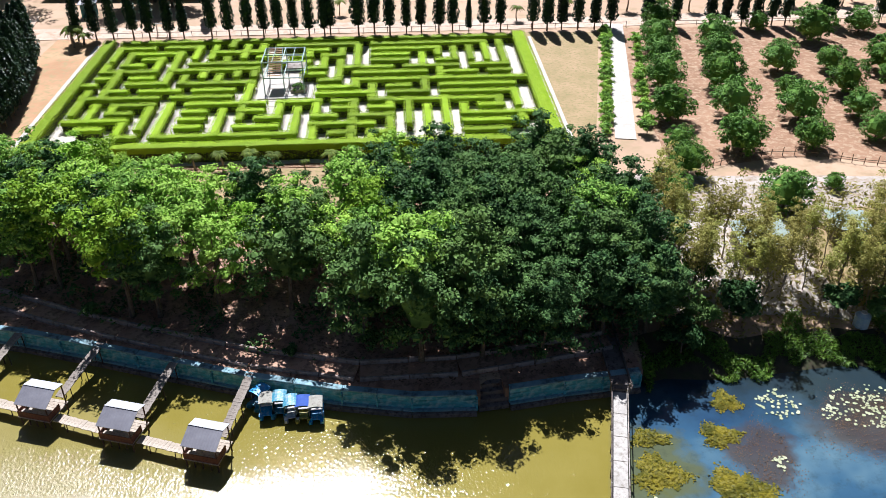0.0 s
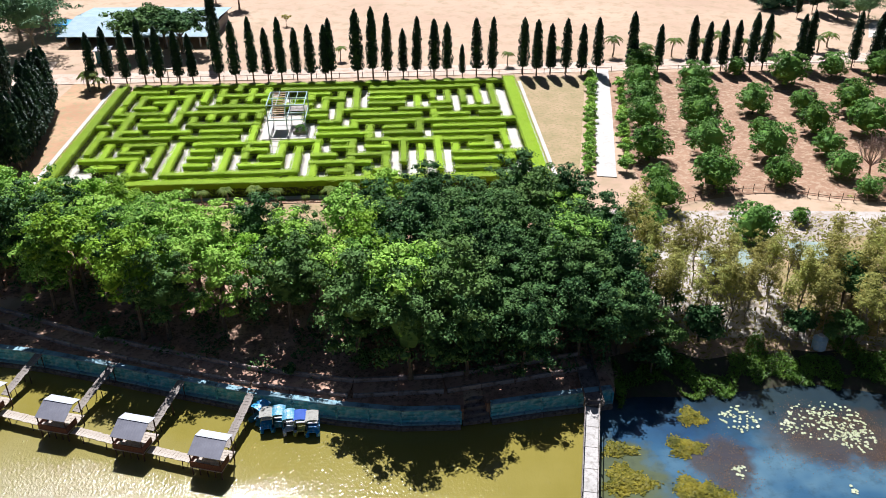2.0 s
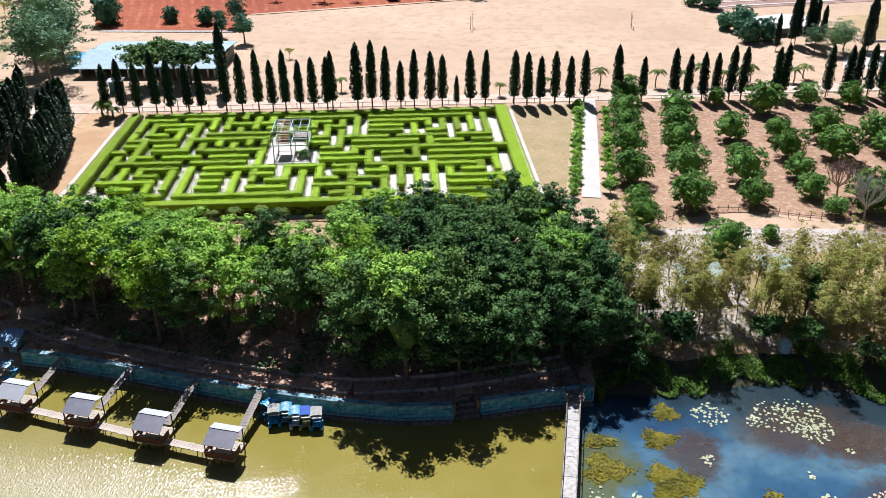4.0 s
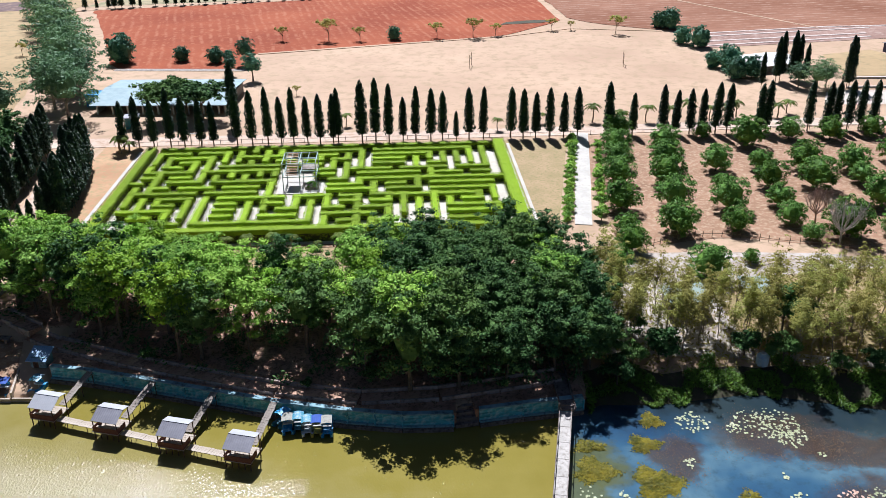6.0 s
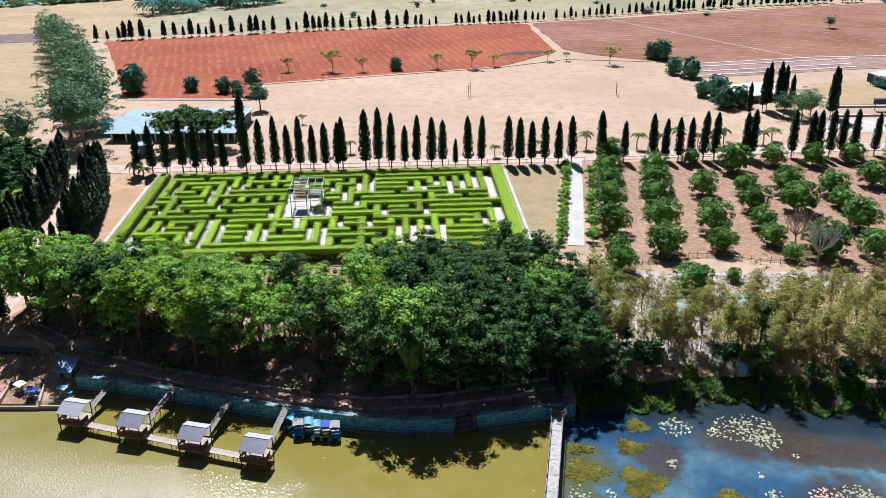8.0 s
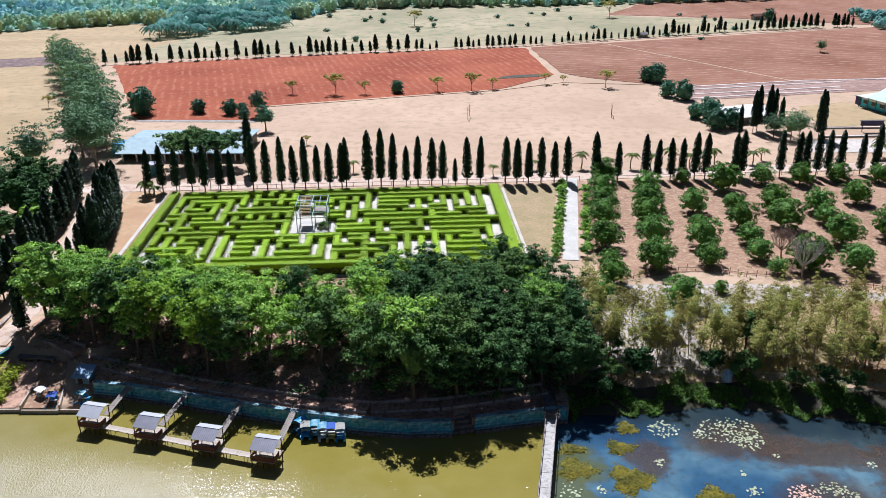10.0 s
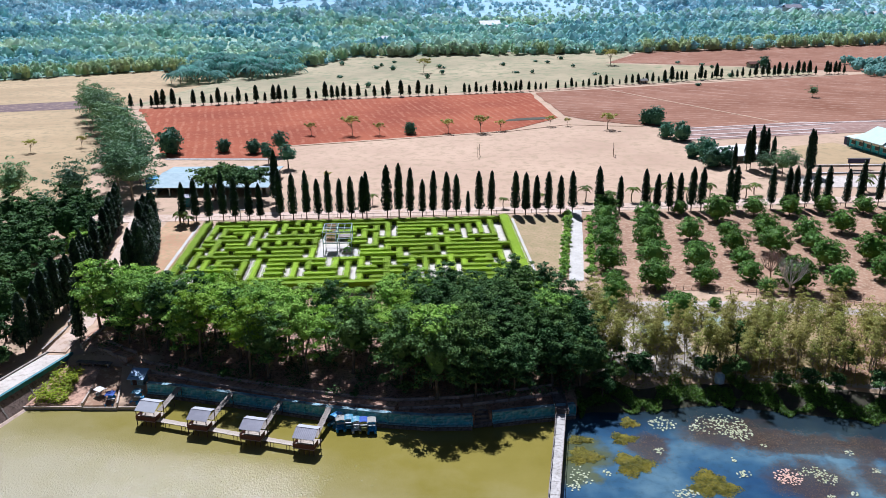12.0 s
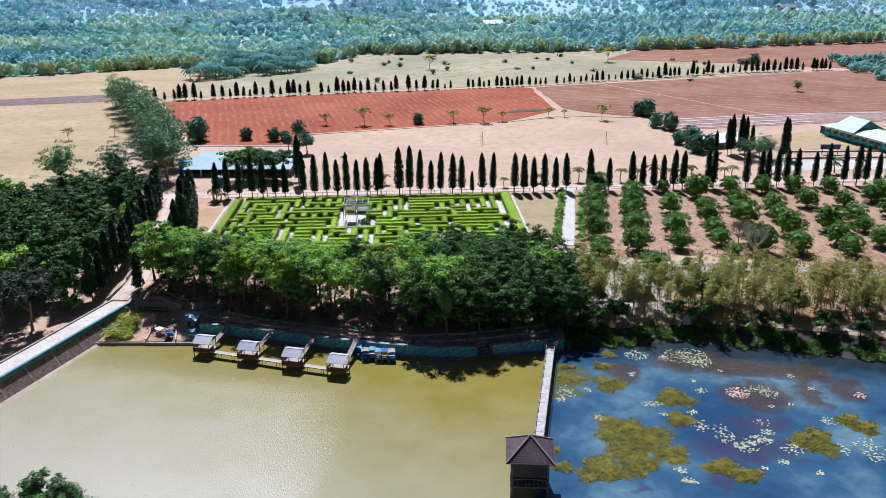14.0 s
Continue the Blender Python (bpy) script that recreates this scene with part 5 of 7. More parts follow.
# ---- palms ----
PA = [palm("small_palm", 400 + i, 1.5 + 0.7 * i, 1.3, "small feather palm with arching fronds", "small palms") for i in range(2)]
PT = [palm("tall_palm", 410 + i, 2.6 + 0.7 * i, 1.75, "slim yellowish palm behind the cypress row", "roadside palms") for i in range(2)]
for x, s in ((-30.4, 0.8), (-27.8, 0.85), (-24.8, 0.92), (-21.7, 0.95), (-18.9, 0.95), (-15.6, 0.55), (-12.9, 1.0), (-10.2, 1.0)):
    place(PA[1:], x, 101.4, s, ro.uniform(0, 6.28))
for x, y, s in ((12.2, 153.5, 0.7), (31, 158, 1.0), (36, 156, 1.05), (41.5, 158, 0.95), (45.5, 157, 1.0), (50, 159, 1.1), (54, 158, 0.9), (58, 159, 1.1), (68, 160, 1.0), (-17, 157, 0.7), (60, 160.5, 0.95), (71, 163, 0.95), (20.5, 157.5, 0.75), (96.5, 164, 1.15), (98, 165, 1.2)):
    place(PT, x, y, s, ro.uniform(0, 6.28))
for x, y, s in ((-55.6, 142, 1.3), (-56.4, 144, 1.2), (-54.6, 143.2, 1.1)):
    place(PA, x, y, s, ro.uniform(0, 6.28))
retire(PT)
retire(PA)
# ---- pond wall, piers and huts ----
def slab(bm, pts, t=0.12):
    """A thick roof panel from its upper corners."""
    up = [bm.verts.new(p) for p in pts]
    dn = [bm.verts.new((p[0], p[1], p[2] - t)) for p in pts]
    bm.faces.new(up)
    bm.faces.new(dn[::-1])
    k = len(pts)
    for i in range(k):
        bm.faces.new((up[i], dn[i], dn[(i + 1) % k], up[(i + 1) % k]))
    bmesh.ops.recalc_face_normals(bm, faces=bm.faces)
    return bm


WALL = [(-41.4, 75.2), (-36.4, 74.2), (-29.3, 72.2), (-22.3, 70.1), (-16.2, 68.3), (-8.5, 66.6), (-3.0, 65.8), (2.0, 65.9)]
WALL_EAST = [(4.6, 66.5), (9.0, 67.4), (15.2, 68.4)]


def wall_run(parent, line, seg):
    """Painted wall sections with a ledge at the foot and a coping."""
    for a, b in zip(line, line[1:]):
        a, b = Vector(a), Vector(b)
        d = b - a
        k = max(1, round(d.length / seg))
        for q in range(k):
            p = a.lerp(b, (q + 0.5) / k)
            ang, ln = math.atan2(d.y, d.x), d.length / k
            m = Matrix.Translation((p.x, p.y, 0)) @ Euler((0, 0, ang)).to_matrix().to_4x4()
            for nm, args, mt in (("panel", (ln + 0.02, 0.35, 1.5, 0.03, 0, 0.1, 1.0), M_WALLFACE), ("coping", (ln - 0.03, 0.62, 0.14, 0.03, 0, 0.14, 1.82), M_TURQ), ("footing", (ln + 0.02, 0.7, 1.3, 0.04, 0, -0.25, -0.3), M_DARKCONC), ("ledge", (ln - 0.02, 0.3, 0.16, 0.02, 0, -0.2, 0.46), M_TURQ), ("backfill", (ln + 0.6, 2.4, 1.7, 0.0, 0, 1.4, 0.80 + 0.013 * ((round(a.x) * 2 + q) % 6)), M_BANK), ("rib", (0.16, 0.22, 1.3, 0.02, ln / 2, -0.14, 0.95), M_WALLFACE)):
                o = part(nm, one_box(*args), mt, parent)
                o.matrix_basis = m


pond_wall = tagged(thing("wall_pond", Matrix(), "faded turquoise painted retaining wall along the pond", "wall"), kind="structure")
wall_run(pond_wall, WALL, 3.6)
wall_run(pond_wall, WALL_EAST, 3.6)
steps = thing("landing_steps", pose(3.3, 66.4, 0, 0, 0, 10), "dark worn concrete landing steps in the pond wall", "steps")
for i in range(4):
    part("step", one_box(2.4, 0.5, 0.4, 0.03, 0, 0.5 * i - 0.2, 0.25 + 0.35 * i), M_DARKCONC, steps)

inner = tagged(thing("wall_path", Matrix(), "raised lakeside footpath between low stained concrete kerbs", "path"), kind="structure")
PATH_LINE = [(-50.2, 85.6), (-42.3, 80.6), (-33.5, 77.0), (-27.6, 74.9), (-21.4, 72.9), (-15.8, 71.2), (-7.3, 69.5), (0.5, 70.0), (6.4, 71.3), (13.0, 73.0)]
for a, b in zip(PATH_LINE, PATH_LINE[1:]):
    a, b = Vector(a), Vector(b)
    k = max(1, round((b - a).length / 3.2))
    for q in range(k):
        p, d = a.lerp(b, (q + 0.5) / k), (b - a) / k
        m = Matrix.Translation((p.x, p.y, float(ground_z(p.x, p.y)))) @ Euler((0, 0, math.atan2(d.y, d.x))).to_matrix().to_4x4()
        for nm, args, mt in (("slab", (d.length + 0.03, 1.5, 0.5, 0.0, 0, -0.95, 0.0), M_BANK), ("kerb", (d.length - 0.05, 0.26, 0.95, 0.03, 0, 0, 0.12), M_KERB), ("kerb", (d.length - 0.05, 0.22, 0.8, 0.03, 0, -1.8, -0.05), M_KERB)):
            o = part(nm, one_box(*args), mt, inner)
            o.matrix_basis = m

HUTS = [((-38.7, 68.0), (-36.5, 74.9)), ((-31.6, 65.7), (-29.1, 72.8)), ((-24.6, 63.3), (-22.3, 70.6)), ((-17.85, 61.2), (-15.9, 68.6))]
TURN = radians(-14)


def hut(roof_mat, label):
    ob = thing("fishing_hut", Matrix(), label, "hut", "huts on stilts")
    for px in (-1.35, 1.35):
        for py in (-1.15, 1.15):
            part("post", one_rod((px, py, -1.3), (px * 1.02, py * 1.02, 2.95 if py < 0 else 3.42), 0.07, 0.06), M_DARKWOOD, ob)
    for px in (-0.7, 0, 0.7):
        part("stilt", one_rod((px, -1.1, -1.3), (px, -1.1, 1.45), 0.05), M_DARKWOOD, ob)
        part("stilt", one_rod((px, 1.1, -1.3), (px, 1.1, 1.45), 0.05), M_DARKWOOD, ob)
    for i in range(8):
        part("floorboard", one_box(3.0, 0.31, 0.05, 0.005, 0, -1.18 + i * 0.335, 1.5), M_WOOD, ob)
    for sg in (-1, 1):
        part("joist", one_box(3.05, 0.1, 0.16, 0.01, 0, sg * 1.1, 1.38), M_DARKWOOD, ob)
    part("front_board", one_box(2.95, 0.05, 0.62, 0.005, 0, -1.24, 1.84), M_REDWOOD, ob, "red-brown boarded rail")
    part("side_board", one_box(0.05, 1.5, 0.62, 0.005, -1.42, -0.45, 1.84), M_REDWOOD, ob)
    part("side_board", one_box(0.05, 1.5, 0.62, 0.005, 1.42, -0.45, 1.84), M_REDWOOD, ob)
    part("bench", one_box(2.4, 0.4, 0.06, 0.01, 0, -0.95, 2.0), M_WOOD, ob)
    bm = bmesh.new()
    vs = [bm.verts.new(v) for v in ((-1.5, -1.3, 2.95), (1.5, -1.3, 2.95), (1.5, 0.3, 3.7), (-1.5, 0.3, 3.7), (-1.5, -1.3, 2.91), (1.5, -1.3, 2.91), (1.5, 0.3, 3.66), (-1.5, 0.3, 3.66))]
    for f in ((0, 1, 2, 3), (7, 6, 5, 4), (0, 4, 5, 1), (1, 5, 6, 2), (2, 6, 7, 3), (3, 7, 4, 0)):
        bm.faces.new([vs[i] for i in f])
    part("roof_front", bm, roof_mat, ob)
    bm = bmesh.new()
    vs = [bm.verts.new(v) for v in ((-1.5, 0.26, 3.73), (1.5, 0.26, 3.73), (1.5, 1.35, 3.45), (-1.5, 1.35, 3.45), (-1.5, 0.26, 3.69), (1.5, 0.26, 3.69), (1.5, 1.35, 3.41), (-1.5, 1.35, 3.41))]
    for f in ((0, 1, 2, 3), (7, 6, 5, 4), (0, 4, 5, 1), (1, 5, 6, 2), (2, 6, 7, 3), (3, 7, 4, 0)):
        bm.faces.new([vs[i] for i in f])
    # A paler sheet colour paints the sun on this slope
    part("roof_back", bm, M_ROOFLIGHT, ob, "back slope coloured pale as if sunlit")
    for px in (-1.35, 1.35):
        part("rafter", one_rod((px, -1.25, 2.86), (px, 0.26, 3.58), 0.05), M_DARKWOOD, ob)
    return ob


def pier(a, b, z=1.45, width=0.75, name="pier", label="narrow weathered plank pier on thin wooden stilts", rise=0.0):
    a, b = Vector(a), Vector(b)
    d = b - a
    ob = thing(name, Matrix.Translation((a.x, a.y, 0)) @ Euler((0, 0, math.atan2(d.y, d.x))).to_matrix().to_4x4(), label, "pier", "plank piers")
    n = int(d.length / 0.32)
    board = one_box(0.312, width, 0.05, 0.004)
    # Sloping spur piers get planks darkened for the grove's shade
    plank_mat = M_SHADEWOOD if rise else M_WOOD
    me = bm_mesh("plank", board, plank_mat)
    for i in range(n):
        o = part("plank", me, plank_mat, ob)
        o.rotation_euler = (0, -math.atan2(rise, d.length), 0)
        o.location = (0.16 + i * 0.32, 0.02 * math.sin(i * 2.1), z + rise * i / n + 0.012 * math.sin(i * 1.3))
    for sg in (-1, 1):
        part("stringer", one_rod((0, sg * width * 0.36, z - 0.09), (d.length, sg * width * 0.36, z + rise - 0.09), 0.06, 0.06, 4), M_DARKWOOD, ob)
    k = max(2, int(d.length / 1.6))
    for i in range(k):
        x = (i + 0.5) * d.length / k
        for sg in (-1, 1):
            part("stilt", one_rod((x + 0.05 * sg, sg * width * 0.55, -1.3), (x, sg * width * 0.38, z + rise * x / d.length - 0.02), 0.045, 0.04, 5), M_DARKWOOD, ob)
    return ob


h_pale = hut(M_ROOFLIGHT, "small stilt hut with a pale metal roof over the pond")
h_grey = hut(M_ROOFGREY, "small stilt hut with a grey metal roof over the pond")
for i, (c, w) in enumerate(HUTS):
    copy_thing(h_pale if i == 0 else h_grey, Matrix.Translation((c[0], c[1], -0.5)) @ Euler((0, 0, TURN)).to_matrix().to_4x4() @ Matrix.Scale(0.92, 4))
    pier((c[0] + 0.72, c[1] + 1.3), w, 0.95, rise=0.98)
retire([h_pale, h_grey])
for i in range(3):
    a, b = Vector(HUTS[i][0]), Vector(HUTS[i + 1][0])
    d = (b - a).normalized()
    pier(a + d * 1.4 + Vector((0, -0.45)), b - d * 1.4 + Vector((0, -0.45)), 0.86, 0.85, "walkway", "plank walkway on stilts linking the huts")

# ---- pedal boats ----


def pedal_boat(hull, roof, x, y, turn, label):
    ob = thing("pedal_boat", pose(x, y, 0, 0, 0, turn) @ Matrix.Scale(0.88, 4), label, "pedal boat", "moored pedal boats")
    for sg in (-1, 1):
        bm = bmesh.new()
        for yy, w, z0, z1 in ((-1.25, 0.12, 0.25, 0.5), (-0.9, 0.36, -0.1, 0.48), (0.9, 0.36, -0.1, 0.48), (1.2, 0.3, 0.1, 0.45)):
            for dx, z in ((-w / 2, z0), (w / 2, z0), (w / 2, z1), (-w / 2, z1)):
                bm.verts.new((sg * 0.5 + dx, yy, z))
        bm.verts.ensure_lookup_table()
        v = bm.verts
        for r in range(3):
            for k in range(4):
                bm.faces.new((v[r * 4 + k], v[r * 4 + (k + 1) % 4], v[r * 4 + 4 + (k + 1) % 4], v[r * 4 + 4 + k]))
        bm.faces.new(v[0:4])
        bm.faces.new(v[12:16])
        bmesh.ops.recalc_face_normals(bm, faces=bm.faces)
        part("hull", bm, hull, ob)
    part("deck", one_box(1.3, 1.7, 0.1, 0.03, 0, 0, 0.42), hull, ob)
    part("seat", one_box(1.1, 0.45, 0.12, 0.04, 0, 0.35, 0.68), M_WHITE, ob)
    part("seat_back", one_box(1.1, 0.1, 0.5, 0.04, 0, 0.62, 0.9), hull, ob)
    for px in (-0.55, 0.55):
        for py in (-0.45, 0.7):
            part("canopy_post", one_rod((px, py, 0.45), (px, py, 1.6), 0.025, 0.025, 5), M_STEEL, ob)
    bm = bmesh.new()
    g = bmesh.ops.create_grid(bm, x_segments=5, y_segments=2, size=0.5)
    for q in g["verts"]:
        q.co = Vector((q.co.x * 1.3, q.co.y * 1.5 + 0.12, 1.62 + 0.12 * (1 - (2 * q.co.x) ** 2)))
    r = bmesh.ops.extrude_face_region(bm, geom=list(bm.faces))
    for q in [e for e in r["geom"] if isinstance(e, bmesh.types.BMVert)]:
        q.co.z += 0.05
    bmesh.ops.recalc_face_normals(bm, faces=bm.faces)
    part("canopy", bm, roof, ob)
    return ob


pedal_boat(M_CYANP, M_CANVAS, -14.4, 66.0, 8, "blue pedal boat with a grey canopy")
pedal_boat(M_AQUA, M_AQUA, -13.4, 66.2, 4, "aqua pedal boat with a faded blue canopy")
pedal_boat(M_WHITE, M_AQUA, -12.45, 65.7, 10, "white and aqua pedal boat with a torn canopy")
pedal_boat(M_YELLOW, M_NAVY, -11.5, 65.6, 5, "yellow pedal boat with a navy canopy")
pedal_boat(M_CYANP, M_CANVAS, -10.5, 65.5, 6, "bright blue pedal boat with a pale canopy")
pedal_boat(M_AQUA, M_CYANP, -15.1, 67.0, -35, "aqua pedal boat under a blue tarpaulin")
pedal_boat(M_CYANP, M_AQUA, -42.3, 73.4, -10, "blue pedal boat at the small landing")
pedal_boat(M_CYANP, M_NAVY, -45.6, 72.9, 5, "dark blue pedal boat pulled up at the landing")
pedal_boat(M_WHITE, M_WHITE, -47.3, 74.2, 60, "white pedal boat on the landing ramp")

# ---- footbridge and pavilion ----
BR_A, BR_B = Vector((13.1, 66.2)), Vector((8.0, 37.6))
d = BR_B - BR_A
br = thing("footbridge", Matrix.Translation((BR_A.x, BR_A.y, 0)) @ Euler((0, 0, math.atan2(d.y, d.x))).to_matrix().to_4x4(), "long narrow pale concrete footbridge with low rails over the pond", "footbridge")
nslab = 12
for i in range(nslab):
    ln = d.length / nslab
    part("deck_slab", one_box(ln - 0.03, 1.15, 0.16, 0.02, (i + 0.5) * ln, 0, 1.55), M_DECK, br)
    for sg in (-1, 1):
        part("post", one_box(0.1, 0.1, 0.55, 0.01, i * ln + 0.1, sg * 0.6, 1.85), M_CONCRETE, br)
        part("pile", one_rod((i * ln + 0.1, sg * 0.45, -1.3), (i * ln + 0.1, sg * 0.45, 1.48), 0.1, 0.1, 7), M_OLDCONC, br)
        part("rail", one_box(ln - 0.02, 0.07, 0.08, 0.01, (i + 0.5) * ln, sg * 0.6, 2.1), M_OLDCONC if sg > 0 else M_DARKCONC, br)
# Approach concrete is coloured darker for the tree shade over it
approach = thing("bridge_approach", pose(13.3, 70.0, 0, 0, 0, 91), "concrete walkway joining bridge and bank, coloured dark for shade", "walkway")
part("deck", one_box(8.6, 1.5, 0.22, 0.03, 0.6, 0, 1.72), M_DARKCONC, approach)
for sg in (-1, 1):
    part("kerb", one_box(8.6, 0.12, 0.3, 0.02, 0.6, sg * 0.75, 1.95), M_DARKCONC, approach)
gate = thing("bridge_gate", pose(13.15, 66.3, 1.6, 0, 0, -10), "low dark gate posts at the bridge end", "gate")
for sg in (-1, 1):
    part("post", one_box(0.16, 0.16, 0.9, 0.02, sg * 0.7, 0, 0.45), M_DARKCONC, gate)
part("bar", one_box(1.4, 0.06, 0.08, 0.01, 0, 0, 0.7), M_IRON, gate)

pav = thing("pond_pavilion", pose(6.7, 33.1, 0, 0, 0, -4), "square pond pavilion with a dark brown tiled hip roof", "pavilion")
# Floor takes the darker concrete to paint the shade under the roof
part("floor", one_box(4.3, 4.3, 0.2, 0.03, 0, 0, 1.55), M_DARKCONC, pav)
for px in (-1.95, 1.95):
    for py in (-1.95, 1.95):
        part("column", one_box(0.24, 0.24, 3.2, 0.02, px, py, 3.2), M_DARKCONC, pav)
        part("pile", one_rod((px, py, -1.3), (px, py, 1.5), 0.16, 0.16, 8), M_DARKCONC, pav)
for sg in (-1, 1):
    part("rail", one_box(4.0, 0.1, 0.12, 0.01, 0, sg * 2.0, 2.5), M_DARKCONC, pav)
    part("rail", one_box(0.1, 4.0, 0.12, 0.01, sg * 2.0, 0, 2.53), M_DARKCONC, pav)
    for k in range(9):
        part("baluster", one_box(0.06, 0.06, 0.85, 0.005, -1.8 + k * 0.45, -2.0, 2.07), M_DARKCONC, pav) if sg < 0 else None
        part("baluster", one_box(0.06, 0.06, 0.85, 0.005, sg * 2.0, -1.8 + k * 0.45, 2.07), M_DARKCONC, pav)
# Solid dark panels stand for the lattice and the shade under the roof
for px, py, sx, sy in ((0, -1.95, 3.7, 0.05), (0, 1.95, 3.7, 0.05), (-1.95, 0, 0.05, 3.7), (1.95, 0, 0.05, 3.7)):
    part("screen", one_box(sx, sy, 1.9, 0.005, px, py, 3.65), M_IRON, pav, "dark screen between the columns")
part("beam_ring", one_box(4.4, 4.4, 0.22, 0.02, 0, 0, 4.72), M_DARKWOOD, pav)
RE, RZ0, RZ1 = 2.65, 4.75, 6.75
for k in range(4):
    q = Euler((0, 0, k * math.pi / 2)).to_matrix()
    bm = bmesh.new()
    vs = [bm.verts.new(q @ Vector(v)) for v in ((-RE, -RE, RZ0), (RE, -RE, RZ0), (0, 0, RZ1))]
    bm.faces.new(vs)
    slope = part("roof_slope", bm, M_TILE, pav)
    tv = []
    rows = 15
    for r in range(rows):
        t0 = r / rows
        y0, z0 = -RE * (1 - t0), RZ0 + (RZ1 - RZ0) * t0
        t1 = (r + 1.1) / rows
        y1, z1 = -RE * (1 - t1), RZ0 + (RZ1 - RZ0) * t1
        half = RE * (1 - t0) - 0.05
        cols = max(1, int(2 * half / 0.24))
        for c in range(cols):
            xa, xb = -half + 2 * half * c / cols + 0.012, -half + 2 * half * (c + 1) / cols - 0.012
            xm = (xa + xb) / 2
            lo, mid = 0.05, 0.085
            for x0, x1, za, zb in ((xa, xm, lo, mid), (xm, xb, mid, lo)):
                tv.append([q @ Vector((x0, y0, z0 + za)), q @ Vector((x1, y0, z0 + zb)), q @ Vector((x1, y1, z1 + zb - 0.04)), q @ Vector((x0, y1, z1 + za - 0.04))])
    tiles = part("tiles", quads_mesh("tiles", np.array([[tuple(v) for v in f] for f in tv]), M_TILE), M_TILE, slope)
    tagged(tiles, kind="stuff")
    part("hip_ridge", one_rod(q @ Vector((-RE, -RE, RZ0 + 0.09)), q @ Vector((0, 0, RZ1 + 0.1)), 0.09, 0.09, 6), M_RIDGE, pav, "pale ridge tiles")

# ---- dam with its road ----
dam = tagged(thing("dam", Matrix(), "stone-faced pond dam carrying a pale concrete road", "dam"), kind="structure")
A = Vector(DAM_A) - DAM_D * 75
B = Vector(DAM_B)


def along(name, prof, mat, a=A, b=B, label=""):
    """A bar with the given cross-section along the dam."""
    bm = bmesh.new()
    ra = [bm.verts.new((a.x + DAM_N.x * o, a.y + DAM_N.y * o, z)) for o, z in prof]
    rb = [bm.verts.new((b.x + DAM_N.x * o, b.y + DAM_N.y * o, z)) for o, z in prof]
    n = len(prof)
    for i in range(n):
        bm.faces.new((ra[i], ra[(i + 1) % n], rb[(i + 1) % n], rb[i]))
    bm.faces.new(ra)
    bm.faces.new(rb)
    bmesh.ops.recalc_face_normals(bm, faces=bm.faces)
    return part(name, bm, mat, dam, label)


along("core", [(-0.2, 2.35), (3.6, 2.35), (6.5, 0.5), (-2.6, -1.4)], M_STONE)
along("carriageway", [(0.15, 2.52), (3.5, 2.52), (3.5, 2.36), (0.15, 2.36)], M_DAMROAD, label="pale concrete road surface")
along("kerb", [(-0.3, 2.85), (0.12, 2.85), (0.12, 2.2), (-0.3, 2.2)], M_TEAL, label="dark teal painted kerb")
along("kerb", [(3.52, 2.72), (3.8, 2.72), (3.8, 2.2), (3.52, 2.2)], M_OLDCONC)
along("toe", [(-2.05, -0.3), (-1.5, 0.16), (-1.75, 0.2), (-2.45, -0.25)], M_ROAD, label="pale toe beam at the water")
for i in range(10):
    p = Vector(DAM_A) + DAM_D * (i * 5.2 - 22)
    along("slab_joint", [(-0.36, 2.2), (-1.6, 0.22), (-1.55, 0.28), (-0.31, 2.26)], M_OLDCONC, p, p + DAM_D * 0.25)

# ---- green plot and landing beside the dam ----
patch("plot_soil", [(-57.2, 71.9), (-48.9, 71.9), (-49.6, 81), (-54.6, 82)], M_BANK, "small planted plot by the dam", "ground", 0.06, 1.5, 0.1)
patch("landing_ramp", [(-48.8, 71.8), (-44.4, 71.8), (-46.6, 80.5), (-49.5, 81)], M_ORCHARD, "bare earth boat landing", "ground", 0.06, 1.5, 0.1)
plank = tagged(thing("plot_edging", Matrix(), "pale timber edging round the plot and landing", "edging"), kind="structure")
for a, b in (((-57.5, 71.6), (-48.8, 71.5)), ((-48.8, 71.5), (-49.6, 80.5)), ((-44.2, 71.5), (-46.5, 80.5)), ((-48.7, 71.3), (-44.2, 71.2)), ((-44.1, 71.3), (-40, 71.2))):
    a, b = Vector(a), Vector(b)
    p, dd = (a + b) / 2, b - a
    o = part("edging_board", one_box(dd.length, 0.22, 1.0, 0.02), M_WOOD, plank)
    o.matrix_basis = Matrix.Translation((p.x, p.y, -0.05 + 0.12 * max(0, p.y - 72))) @ Euler((0, 0, math.atan2(dd.y, dd.x))).to_matrix().to_4x4()
rp = np.random.default_rng(31)
c = np.stack([rp.uniform(-56.6, -51.6, 480), rp.uniform(72.2, 81, 480), np.zeros(480)], 1)
c = c[(c[:, 0] > -56.3 + (c[:, 1] - 72) * 0.25) & (c[:, 1] < 79.6)]
c[:, 2] = ground_z(c[:, 0], c[:, 1]) + 0.25 + rp.uniform(0, 0.6, len(c)) * (1 + np.sin(c[:, 0]) * 0.5)
crop = new("plot_plants", quads_mesh("plot_plants", leaf_quads(rp, np.repeat(c, 6, 0) + rp.normal(0, 0.2, (len(c) * 6, 3)), 0.34, None, 0.2, 0.6, 2.5), M_CROP))
tagged(crop, "bright green leafy crop in the small plot", "plants", "", "stuff")
